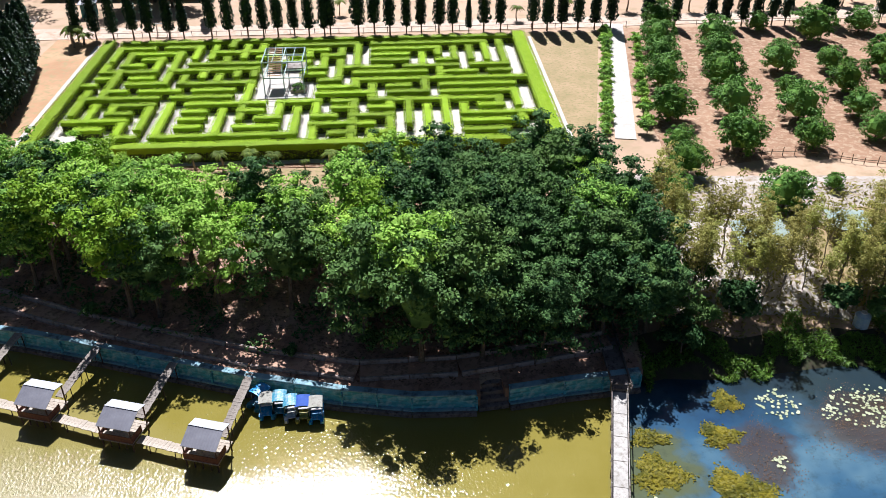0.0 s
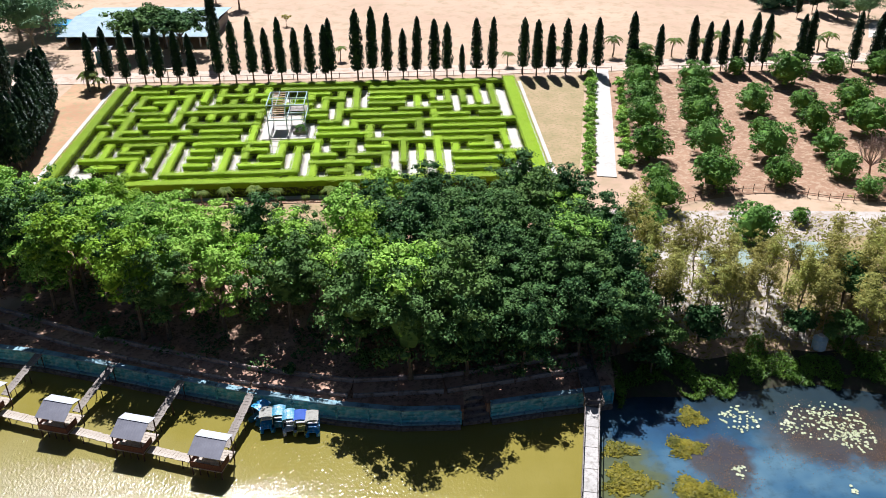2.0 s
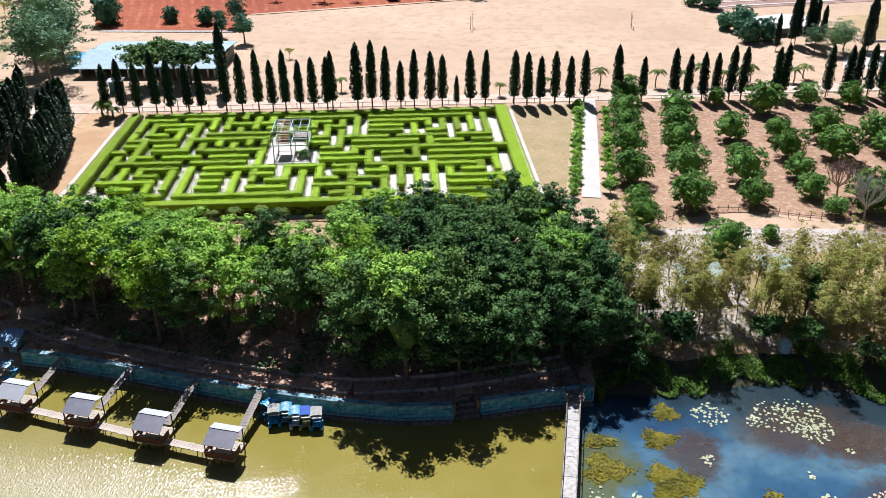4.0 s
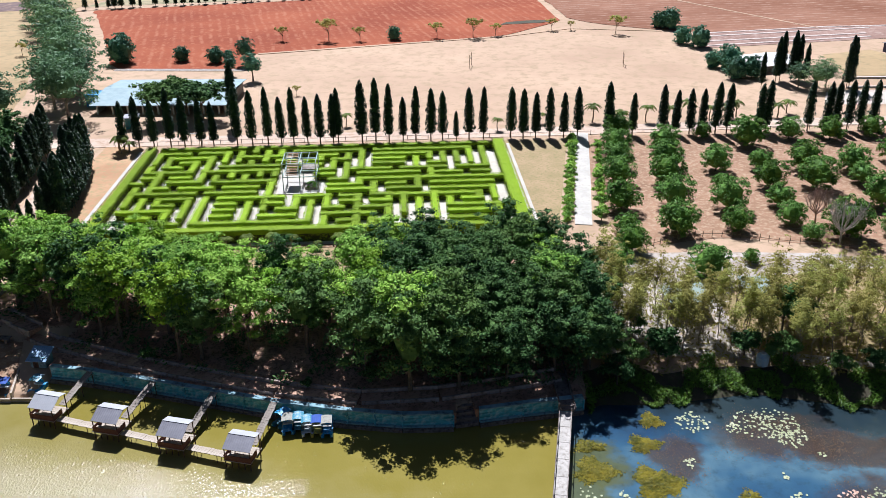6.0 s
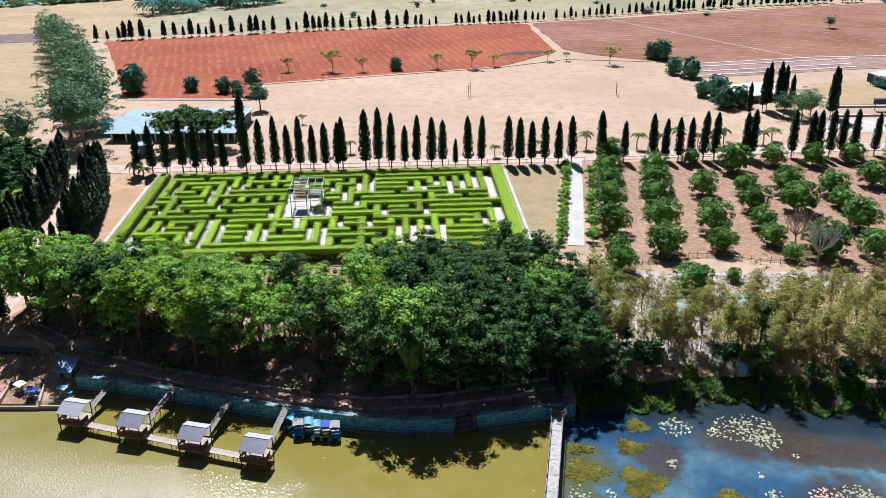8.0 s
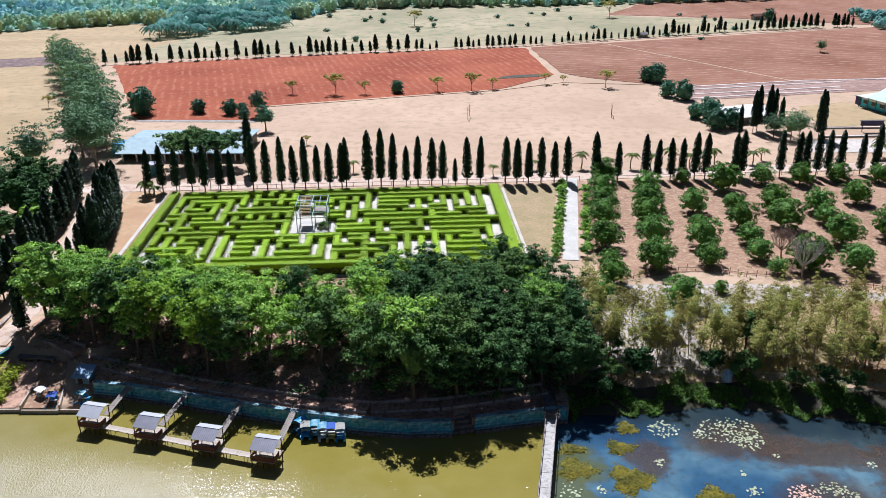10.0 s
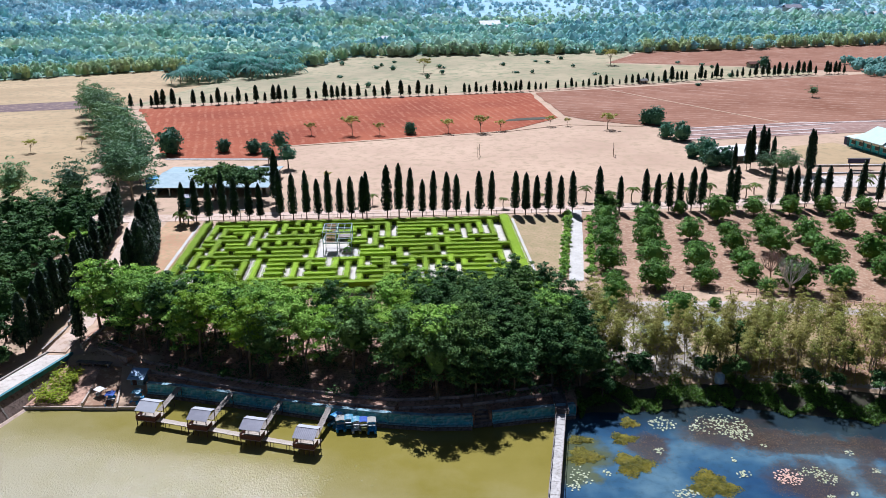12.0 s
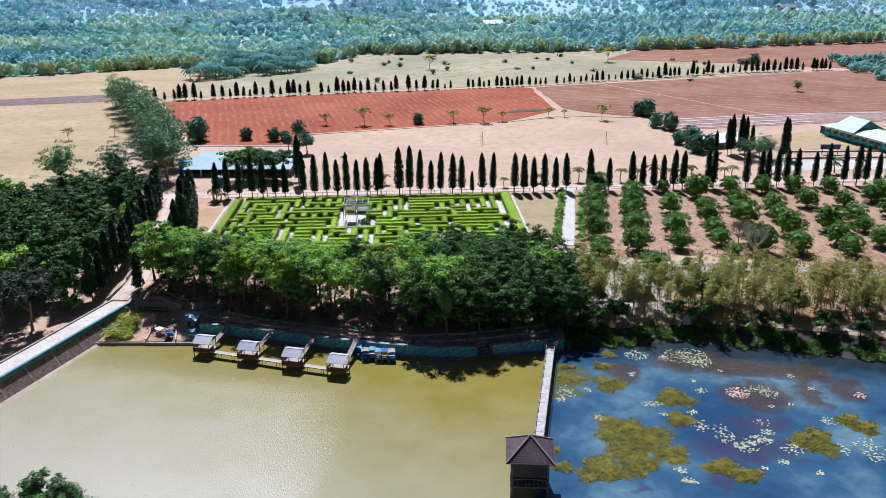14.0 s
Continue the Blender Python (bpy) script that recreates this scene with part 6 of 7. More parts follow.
shed = thing("tool_shed", pose(-43.0, 76.8, float(ground_z(-43, 77)), 0, 0, -5), "little blue-roofed timber shed by the landing", "shed")
part("walls", one_box(1.8, 1.5, 1.3, 0.02, 0, 0, 0.65), M_TURQ, shed)
part("roof", slab(bmesh.new(), [(-1.15, -1.2, 1.1), (1.15, -1.2, 1.1), (1.15, 1.0, 1.75), (-1.15, 1.0, 1.75)], 0.07), sheet_metal("light_blue_sheet", (0.20, 0.34, 0.50), (0.28, 0.43, 0.58), metal=0.0), shed)
part("door", one_box(0.6, 0.05, 1.0, 0.01, -0.3, -0.77, 0.54), M_DARKWOOD, shed)
bench_roof = thing("long_bench", pose(-50.6, 80.9, float(ground_z(-50.6, 80.9)), 0, 0, -9), "long dark concrete bench wall by the lane", "bench")
part("slab", one_box(5.2, 0.9, 0.12, 0.02, 0, 0, 0.55), M_DARKCONC, bench_roof)
for px in (-2.2, 0, 2.2):
    part("support", one_box(0.3, 0.7, 0.5, 0.02, px, 0, 0.25), M_DARKCONC, bench_roof)

# ---- orchard fence ----
fence = thing("orchard_fence", Matrix(), "rough dark post and rail fence along the orchard", "fence")
FL = [(26.5, 99.5), (29.8, 101.1), (33.7, 103.2), (37.2, 103.9), (41.2, 103.9), (46.9, 101.6), (51, 100.8), (58, 99), (66, 96), (75, 92.5)]
for a, b in zip(FL, FL[1:]):
    a, b = Vector(a), Vector(b)
    k = max(2, int((b - a).length / 1.1))
    for i in range(k):
        p = a.lerp(b, i / k)
        z = float(ground_z(p.x, p.y))
        part("post", one_rod((p.x, p.y, z - 0.1), (p.x + ro.uniform(-0.1, 0.1), p.y, z + ro.uniform(0.8, 1.15)), 0.05, 0.04, 5), M_BARK, fence)
    z = float(ground_z(a.x, a.y))
    part("rail", one_rod((a.x, a.y, z + 0.55), (b.x, b.y, z + 0.55), 0.035, 0.035, 5), M_BARK, fence)
road_fence = thing("road_fence", Matrix(), "thin dark rail fence along the cypress row", "fence")
for i in range(46):
    x = -58 + i * 3.8
    y = 148.6 + 0.048 * x
    part("post", one_rod((x, y, 2.9), (x, y, 3.9), 0.05, 0.05, 5), M_IRON, road_fence)
    if i < 45 and not 26 < x < 31:
        y2 = 148.6 + 0.048 * (x + 3.8)
        part("rail", one_rod((x, y, 3.75), (x + 3.8, y2, 3.75), 0.035, 0.035, 4), M_IRON, road_fence)
gatew = thing("entrance_arch", pose(-43.5, 147.3, 3.0), "small white gate frame at the maze corner", "gate")
for sg in (-1, 1):
    part("post", one_box(0.18, 0.18, 1.9, 0.02, sg * 1.0, 0, 0.95), M_WHITE, gatew)
part("beam", one_box(2.4, 0.2, 0.16, 0.02, 0, 0, 1.9), M_WHITE, gatew)
for gx0 in (9.0, 46.5):
    goal = thing("goal_frame", pose(gx0, 205, 3.0, 0, 0, 80), "thin pale goal frame on the dry field", "goal")
    for sg in (-1, 1):
        part("post", one_rod((sg * 1.8, 0, 0), (sg * 1.8, 0, 3.2), 0.06, 0.06, 6), M_PALEBARK, goal)
    part("bar", one_rod((-1.8, 0, 2.1), (1.8, 0, 2.1), 0.06, 0.06, 6), M_PALEBARK, goal)

# ---- pond plants ----
rq = np.random.default_rng(51)


def mat_of_weed(name, spots, material, label, dens, size, height=0.35, bed=False):
    out = []
    for x, y, rx, ry in spots:
        n = int(dens * rx * ry)
        a, r = rq.uniform(0, 6.283, n), np.sqrt(rq.uniform(0, 1, n)) * (1 + 0.3 * rq.uniform(0, 1, n) ** 3)
        edge = 1 + 0.22 * np.sin(a * 3 + x) + 0.13 * np.sin(a * 7 + y)
        px, py = x + rx * r * edge * np.cos(a), y + ry * r * edge * np.sin(a)
        z = height * np.clip(1 - r ** 2, 0.05, 1) * rq.uniform(0.3, 1, n) + 0.02
        out.append(np.stack([px, py, z], 1))
    c = np.concatenate(out)
    q = leaf_quads(rq, c, size, None, 0.0, 0.5, 3.0)
    if bed:
        flat = []
        for x, y, rx, ry in spots:
            a = np.linspace(0, 6.2832, 49)
            edge = 1 + 0.22 * np.sin(a * 3 + x) + 0.13 * np.sin(a * 7 + y) + rq.uniform(-0.05, 0.02, 49)
            edge[-1] = edge[0]
            px, py = x + rx * edge * np.cos(a) * 0.84, y + ry * edge * np.sin(a) * 0.84
            for k in range(0, 48, 2):
                flat.append([(x, y, 0.05)] + [(px[k + i], py[k + i], 0.02) for i in range(3)])
        q = np.concatenate([q, np.array(flat)])
    ob = new(name, quads_mesh(name, q, material))
    tagged(ob, label, "water plants", "", "stuff")


WEED = [(20.3, 43.3, 3.9, 4.5), (24.4, 39.6, 1.9, 1.7), (15.5, 36.5, 2.6, 2.3), (20.0, 37.7, 2.0, 2.1), (11.0, 37.2, 1.2, 1.0), (29.6, 36.9, 1.9, 1.5), (31.7, 35.4, 1.9, 1.3), (42.6, 42.2, 2.3, 2.7), (48.9, 47.1, 1.5, 1.5), (50.0, 45.4, 1.7, 1.5), (28.2, 53.3, 2.2, 2.2), (27.5, 47.8, 1.6, 1.7), (20.3, 57.4, 1.9, 2.0), (14.9, 59.3, 1.7, 1.5), (20.3, 63.0, 1.3, 1.1), (21.8, 66.7, 1.0, 1.1), (10.8, 40.7, 0.4, 0.8), (14.9, 62.8, 1.3, 0.8)]
mat_of_weed("floating_weed", WEED, M_ALGAE, "yellow-green floating weed mats on the pond", 640, 0.26, 0.2, True)
BROWN = [(33.6, 64.0, 5.8, 3.4), (39.9, 53.7, 4.9, 4.0), (47.1, 54.6, 1.8, 3.9), (52.4, 55.3, 2.7, 3.2), (23.1, 60.8, 2.2, 3.3), (40.7, 61.4, 6.1, 2.5), (48.6, 60.3, 3.4, 2.5)]
mat_of_weed("brown_weed", BROWN, M_BROWNWEED, "reddish brown weed at the pond surface", 150, 0.1, 0.05)


def pads(name, spots, material, label):
    q = []
    for x, y, rx, ry, n in spots:
        for _ in range(int(n * 1.8)):
            a, r = rq.uniform(0, 6.283), math.sqrt(rq.uniform(0, 1))
            cx, cy, s, t = x + rx * 1.25 * r ** 1.4 * math.cos(a), y + ry * 1.25 * r ** 1.4 * math.sin(a), rq.uniform(0.07, 0.165), rq.uniform(0, 1.57)
            z = 0.03 + rq.uniform(0, 0.03)
            for k in range(2):
                w = t + k * math.pi
                q.append([(cx + s * math.cos(w + b), cy + s * math.sin(w + b), z + 0.03 * (b == 1.0)) for b in (0.0, 1.0, 2.1, 3.1416)])
    ob = new(name, quads_mesh(name, np.array(q), material))
    tagged(ob, label, "water lilies", "", "stuff")


pads("lily_pads", [(33.2, 66.0, 2.6, 2.1, 95), (34.9, 64.0, 1.4, 1.4, 45), (25.9, 66.4, 1.4, 1.4, 40), (29.7, 65.4, 0.8, 0.7, 12), (23.9, 60.3, 0.6, 0.7, 12), (40.0, 55.5, 1.5, 1.0, 26), (41.4, 54.2, 1.1, 1.0, 28), (32.4, 55.2, 0.8, 0.7, 14), (24.9, 51.7, 1.2, 0.7, 26), (31.9, 44.2, 1.0, 1.9, 34), (29.8, 46.2, 1.1, 1.3, 26), (33.7, 41.2, 1.3, 1.0, 40), (35.8, 42.6, 1.5, 1.0, 48), (25.1, 34.2, 0.8, 0.7, 24), (14.0, 55.5, 1.2, 1.6, 22), (12.8, 53.3, 0.6, 0.7, 12), (17.4, 48.3, 0.7, 0.6, 14)], M_LILY, "pale water-lily pads scattered on the pond")
pads("lily_pads", [(34.5, 36.7, 0.4, 0.3, 6), (37.0, 37.8, 0.6, 0.5, 12), (40.3, 35.5, 0.4, 0.5, 8), (39.4, 40.7, 1.4, 1.1, 26), (48.5, 40.2, 1.5, 2.3, 46), (37.6, 44.5, 0.7, 0.6, 14), (36.9, 61.2, 0.4, 0.4, 5), (32.1, 58.1, 0.3, 0.4, 5), (46.1, 59.5, 0.5, 0.5, 8), (47.5, 55.6, 0.5, 0.4, 8), (46.3, 47.0, 0.9, 0.8, 18), (45.0, 40.6, 0.7, 1.3, 12), (24.5, 36.4, 0.6, 0.9, 14), (17.1, 55.9, 0.5, 0.7, 8), (40.4, 50.9, 0.3, 0.4, 5), (43.1, 51.3, 0.4, 0.3, 5), (25.7, 49.0, 0.5, 0.4, 8), (29.6, 49.5, 0.6, 0.5, 10)], M_LILY, "small scattered groups of pale water-lily pads")
pads("pink_lily_pads", [(37.2, 54.7, 1.4, 1.3, 60), (53.2, 53.6, 0.7, 0.7, 14), (37.7, 46.7, 1.2, 0.6, 8)], M_LILYPINK, "patch of pinkish water-lily leaves")
# reeds and grasses along the east shore
n = 60000
rx = rq.uniform(15.8, 80, n)
depth = rq.uniform(-1.0, 6.5, n)
ry = np.interp(rx, NX, NY) + depth + 0.9 * np.sin(rx * 0.7)
tuft = np.array([noise.noise(Vector((a * 0.45, b * 0.45, 4))) for a, b in zip(rx, ry)])
ok = (tuft > -0.35 + 0.24 * np.maximum(depth - 1.2, 0)) & (depth > -0.3 + 0.5 * np.sin(rx * 1.9) + tuft)
rx, ry, tuft = rx[ok], ry[ok], tuft[ok]
rz = np.maximum(ground_z(rx, ry), 0) + rq.uniform(0.05, 0.5, len(rx)) * (0.7 + 1.6 * np.clip(tuft, 0, 1))
reed = new("shore_reeds", quads_mesh("shore_reeds", leaf_quads(rq, np.stack([rx, ry, rz], 1), 0.44, None, 1.5, 0.22, 0.9), M_REED))
tagged(reed, "fresh green reeds and grass along the shore", "reeds", "", "stuff")
# dry leaf litter and low weeds under the slender trees
n = 11000
rx, ry = rq.uniform(18, 80, n), rq.uniform(72, 97, n)
ok = ry > np.interp(rx, NX, NY) + 2.5
rx, ry = rx[ok], ry[ok]
dry = new("dry_undergrowth", quads_mesh("dry_undergrowth", leaf_quads(rq, np.stack([rx, ry, ground_z(rx, ry) + rq.uniform(0.05, 0.45, len(rx))], 1), 0.5, None, 0.3, 0.35), M_OLIVE))
tagged(dry, "dry yellowish undergrowth on the bank", "undergrowth", "", "stuff")
# Dark low leaves added to deepen the shade below the grove
n = 19000
rx, ry = rq.uniform(-51, 16, n), rq.uniform(70, 92, n)
off = ry - np.interp(rx, NX, NY)
clus = np.array([noise.noise(Vector((a * 0.3, b * 0.3, 8))) for a, b in zip(rx, ry)])
ok = (off > np.where(rx < -41, 11.5, 2.6)) & (clus > 0.05 - 0.03 * np.maximum(rx + 2, 0))
rx, ry = rx[ok], ry[ok]
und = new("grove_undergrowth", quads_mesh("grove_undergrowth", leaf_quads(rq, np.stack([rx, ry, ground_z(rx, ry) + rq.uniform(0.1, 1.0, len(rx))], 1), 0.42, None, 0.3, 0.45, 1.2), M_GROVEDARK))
tagged(und, "low shrubs and seedlings, dark to deepen the grove's shade", "undergrowth", "", "stuff")
n = 16000
rx, ry = rq.uniform(-52, 16, n), rq.uniform(67, 98, n)
off = ry - np.interp(rx, NX, NY)
ok = (off > np.where(rx < -41.5, 9, 0.8)) & ~((rx > -31) & (rx < -7) & (ry > 93))
rx, ry = rx[ok], ry[ok]
lit = new("leaf_litter", quads_mesh("leaf_litter", leaf_quads(rq, np.stack([rx, ry, np.maximum(ground_z(rx, ry), 1.66) + 0.09 + rq.uniform(0, 0.05, len(rx))], 1), 0.26, None, 0.0, 0.5, 3.0), M_LITTER))
tagged(lit, "dry brown leaf litter on the shaded bank", "leaf litter", "", "stuff")
# Tank-like body stands in for a pale blue sheet among the trees
blue_shape = thing("water_tank", pose(35.4, 74.4, float(ground_z(35.4, 74.4))), "pale blue rounded shape for a blue sheet under the trees", "water tank")
bm = bmesh.new()
rod(bm, (0, 0, 0), (0, 0, 1.1), 0.65, 0.65, 16)
rod(bm, (0, 0, 1.1), (0, 0, 1.35), 0.65, 0.3, 16)
part("body", bm, surface("pale_blue_plastic", (0.35, 0.5, 0.6), (0.5, 0.62, 0.7), (0.6, 0.65, 0.66), rough=0.4), blue_shape)
part("lid", one_rod((0, 0, 1.35), (0, 0, 1.43), 0.3, 0.28, 12), M_WHITE, blue_shape)

# earth mound, out of view, added so that the near trees have ground
a = np.linspace(0, 2 * np.pi, 33)[:-1]
iv, isl = [(-44, 22.5, 0.75)], []
for k, (r, z) in enumerate(((4, 0.65), (7.5, 0.3), (9.5, -0.4), (11, -1.35))):
    iv += [(-44 + r * math.cos(t) * (1.1 + 0.08 * math.sin(3 * t)), 22.5 + 0.72 * r * math.sin(t) * (1 + 0.1 * math.sin(2 * t)), z) for t in a]
for i in range(32):
    isl.append((0, 1 + i, 1 + (i + 1) % 32))
    for k in range(3):
        isl.append((1 + k * 32 + i, 33 + k * 32 + i, 33 + k * 32 + (i + 1) % 32, 1 + k * 32 + (i + 1) % 32))
setting("islet", mesh_of("islet", iv, isl, M_BANK, True), "unseen earth mound added under the pondside trees", "ground")

# ---- buildings ----


hall = thing("open_hall", pose(-57.6, 175.6, 3.0, 0, 0, -1), "low hall with a pale blue-green metal roof", "hall")
part("roof", slab(bmesh.new(), [(-12.2, -9.6, 2.0), (15.8, -9.6, 2.0), (15.8, 0, 3.2), (-12.2, 0, 3.2)]), M_ROOFBLUE, hall)
part("roof", slab(bmesh.new(), [(-12.2, 0, 3.2), (15.8, 0, 3.2), (15.8, 9.6, 2.5), (-12.2, 9.6, 2.5)]), M_ROOFBLUE, hall)
part("wall", one_box(26, 0.2, 2.4, 0.02, 2.0, 8.9, 1.2), M_DARKWALL, hall)
for sg in (-1, 1):
    part("wall", one_box(0.2, 17.4, 1.95, 0.02, 2.0 + sg * 13, 0.1, 0.98), M_DARKWALL, hall)
for i in range(9):
    part("column", one_box(0.3, 0.3, 1.95, 0.02, -10.8 + i * 3.1, -9.0, 0.98), M_WHITE, hall)
part("annex", one_box(2.6, 3.4, 2.6, 0.02, -13.8, -2.0, 1.3), M_CYANP, hall, "bright blue kiosk")
part("annex_roof", one_box(3.0, 3.8, 0.1, 0.02, -13.8, -2.0, 2.66), M_CYANP, hall)
kiosk = thing("guard_kiosk", pose(-58.5, 157.5, 3.0, 0, 0, 8), "small dark green kiosk by the road", "kiosk")
part("walls", one_box(2.2, 2.2, 2.2, 0.02, 0, 0, 1.1), M_TEAL, kiosk)
part("roof", one_box(2.9, 2.9, 0.12, 0.02, 0, 0, 2.3), M_ROOFGREY, kiosk)

school = thing("school_building", Matrix.Translation((115.6, 213, 3.0)) @ Euler((0, 0, math.atan2(-18.5, 5.0))).to_matrix().to_4x4(), "long turquoise school building with pale green metal roofs", "building")
part("wall", one_box(46, 9, 3.0, 0.02, 23, 4.7, 1.5), M_WALLTURQ, school)
part("plinth", one_box(46.2, 9.2, 0.5, 0.02, 23, 4.7, 0.25), M_TEAL, school)
part("upper_band", one_box(46.06, 9.06, 0.7, 0.02, 23, 4.7, 2.62), M_WHITE, school, "pale band under the eaves")
for i in range(15):
    wdw = part("window", one_box(1.5, 0.1, 1.0, 0.01, 1.6 + i * 3.05, 0.2, 1.75), M_WINDOW, school)
    part("frame", one_box(1.7, 0.06, 0.1, 0.01, 1.6 + i * 3.05, 0.16, 1.2), M_WHITE, wdw)
    part("post", one_box(0.18, 0.18, 2.9, 0.01, 0.1 + i * 3.05, -0.45, 1.45), M_TEAL, school)
part("door", one_box(1.1, 0.12, 2.1, 0.01, 22, 0.2, 1.05), M_DARKWOOD, school)
part("roof", slab(bmesh.new(), [(-0.6, -1.0, 3.1), (5.5, -1.0, 3.1), (5.5, 4.7, 4.6), (3.0, 4.7, 4.6)]), M_ROOFGREEN, school)
part("roof", slab(bmesh.new(), [(-0.6, 10.4, 3.1), (3.0, 4.7, 4.6), (5.5, 4.7, 4.6), (5.5, 10.4, 3.1)]), M_ROOFGREEN, school)
part("roof", slab(bmesh.new(), [(-0.6, -1.0, 3.1), (3.0, 4.7, 4.6), (-0.6, 10.4, 3.1)]), M_ROOFGREEN, school)
part("gable_roof", slab(bmesh.new(), [(3.6, -1.3, 3.35), (14.0, -1.3, 3.35), (13.2, 4.7, 6.6), (4.8, 4.7, 6.6)]), M_ROOFMINT, school, "mint slope of the raised roof")
part("gable_roof", slab(bmesh.new(), [(3.6, 10.7, 3.35), (4.8, 4.7, 6.6), (13.2, 4.7, 6.6), (14.0, 10.7, 3.35)]), M_ROOFMINT, school)
for u in (4.9, 12.9):
    bm = bmesh.new()
    bm.faces.new([bm.verts.new(v) for v in ((u, -0.8, 3.1), (u, 10.2, 3.1), (u, 4.7, 6.3))])
    r = bmesh.ops.extrude_face_region(bm, geom=list(bm.faces))
    bmesh.ops.translate(bm, verts=[e for e in r["geom"] if isinstance(e, bmesh.types.BMVert)], vec=(0.2, 0, 0))
    part("gable_wall", bm, M_TEAL, school)
part("roof", slab(bmesh.new(), [(12.6, -1.0, 3.1), (47, -1.0, 3.1), (47, 4.7, 4.8), (16.5, 4.7, 4.8)]), M_ROOFGREEN, school)
part("roof", slab(bmesh.new(), [(12.6, 10.4, 3.1), (16.5, 4.7, 4.8), (47, 4.7, 4.8), (47, 10.4, 3.1)]), M_ROOFGREEN, school)
part("roof", slab(bmesh.new(), [(12.6, -1.0, 3.1), (16.5, 4.7, 4.8), (12.6, 10.4, 3.1)]), M_ROOFGREEN, school)
part("end_wall", one_box(3.4, 7.0, 2.3, 0.02, -2.0, 5.0, 1.15), M_NAVYWALL, school, "dark blue lean-to at the end")
part("end_roof", slab(bmesh.new(), [(-4.0, 1.2, 2.3), (-0.2, 1.2, 2.7), (-0.2, 8.8, 2.7), (-4.0, 8.8, 2.3)], 0.06), M_ROOFGREY, school)
sign = thing("notice_board", pose(106.0, 186.5, 3.0, 0, 0, 0), "dark roofed notice board on two posts", "notice board")
for sg in (-1, 1):
    part("post", one_box(0.15, 0.15, 2.2, 0.01, sg * 2.2, 0, 1.1), M_IRON, sign)
part("board", one_box(5.4, 0.5, 1.1, 0.02, 0, 0, 2.1), M_NAVYWALL, sign)
part("roof", one_box(5.8, 1.2, 0.1, 0.02, 0, 0, 2.75), M_IRON, sign)
for k, (bx, by, bl, an) in enumerate(((110, 189.5, 30, 0), (112, 181.6, 42, 1))):
    yw = tagged(thing("yard_wall", pose(bx, by, 3.0, 0, 0, an), "low pale yard wall by the school", "wall"), kind="structure")
    part("wall", one_box(bl, 0.2, 0.35, 0.03, 0, 0, 0.18), M_CONCRETE, yw)
    part("coping", one_box(bl, 0.4, 0.1, 0.02, 0, 0, 0.4), M_WHITE, yw)
barn = thing("white_barn", pose(79, 201.5, 3.0, 0, 0, 20), "low shed with a white metal roof among trees", "shed")
part("wall", one_box(12, 10, 1.8, 0.02, 0, 0, 0.9), M_DARKWALL, barn)
part("roof", slab(bmesh.new(), [(-7, -6, 1.8), (7, -6, 1.8), (7, 0, 3.0), (-7, 0, 3.0)]), M_WHITE, barn)
part("roof", slab(bmesh.new(), [(-7, 0, 3.0), (7, 0, 3.0), (7, 6, 1.8), (-7, 6, 1.8)]), M_WHITE, barn)
shack = thing("tin_shack", pose(29.5, 84.5, float(ground_z(29.5, 84.5)), 0, 0, 6), "low tin-roofed shack among the slender trees", "shed")
part("wall", one_box(4.4, 3.0, 1.7, 0.02, 0, 0, 0.85), M_OLDCONC, shack)
part("roof", slab(bmesh.new(), [(-2.6, -1.9, 1.8), (2.6, -1.9, 1.8), (2.6, 1.9, 2.3), (-2.6, 1.9, 2.3)], 0.06), M_SHACKROOF, shack)
shack2 = thing("tin_shack", pose(38.5, 86.5, float(ground_z(38.5, 86.5)), 0, 0, -4), "small grey tin-roofed shack behind the trees", "shed")
part("wall", one_box(3.0, 2.4, 1.6, 0.02, 0, 0, 0.8), M_OLDCONC, shack2)
part("roof", slab(bmesh.new(), [(-1.9, -1.6, 1.7), (1.9, -1.6, 1.7), (1.9, 1.6, 2.1), (-1.9, 1.6, 2.1)], 0.06), M_SHACKROOF, shack2)

for line in ([(72.7, 225.4), (121.7, 235.5)], [(74.1, 230.9), (122.3, 240.0)], [(76.2, 237.6), (126.9, 247.8)], [(78, 242.1), (115, 249.6), (160, 252)]):
    strip("mulch_row", line, 0.9, M_MULCH, "white plastic mulch row across the field", "field", 0.2, 0.15)
strip("far_track", [(-120, 288), (-46, 306.5), (35, 323), (81, 339), (180, 366)], 1.6, M_GROUND, "pale track along the far cypress row", "road", 0.14)
strip("field_track", [(-78, 205), (-46, 203.4)], 2.0, M_OLDCONC, "grey track behind the hall", "road", 0.12)
strip("field_track", [(-46, 221), (20, 240.5), (40, 251), (66, 246)], 1.2, M_GROUND, "pale track between the fields", "road", 0.14)
strip("field_path", [(66, 330), (104, 262), (112, 248)], 0.9, M_GROUND, "faint path across the pinkish field", "path", 0.16)
patch("field_pit", [(20, 257), (33, 260), (40, 264), (30, 264), (22, 261)], M_MUD, "shallow dark pit at the field corner", "pit", 0.18, 2, 0.8)

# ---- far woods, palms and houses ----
rf = np.random.default_rng(77)


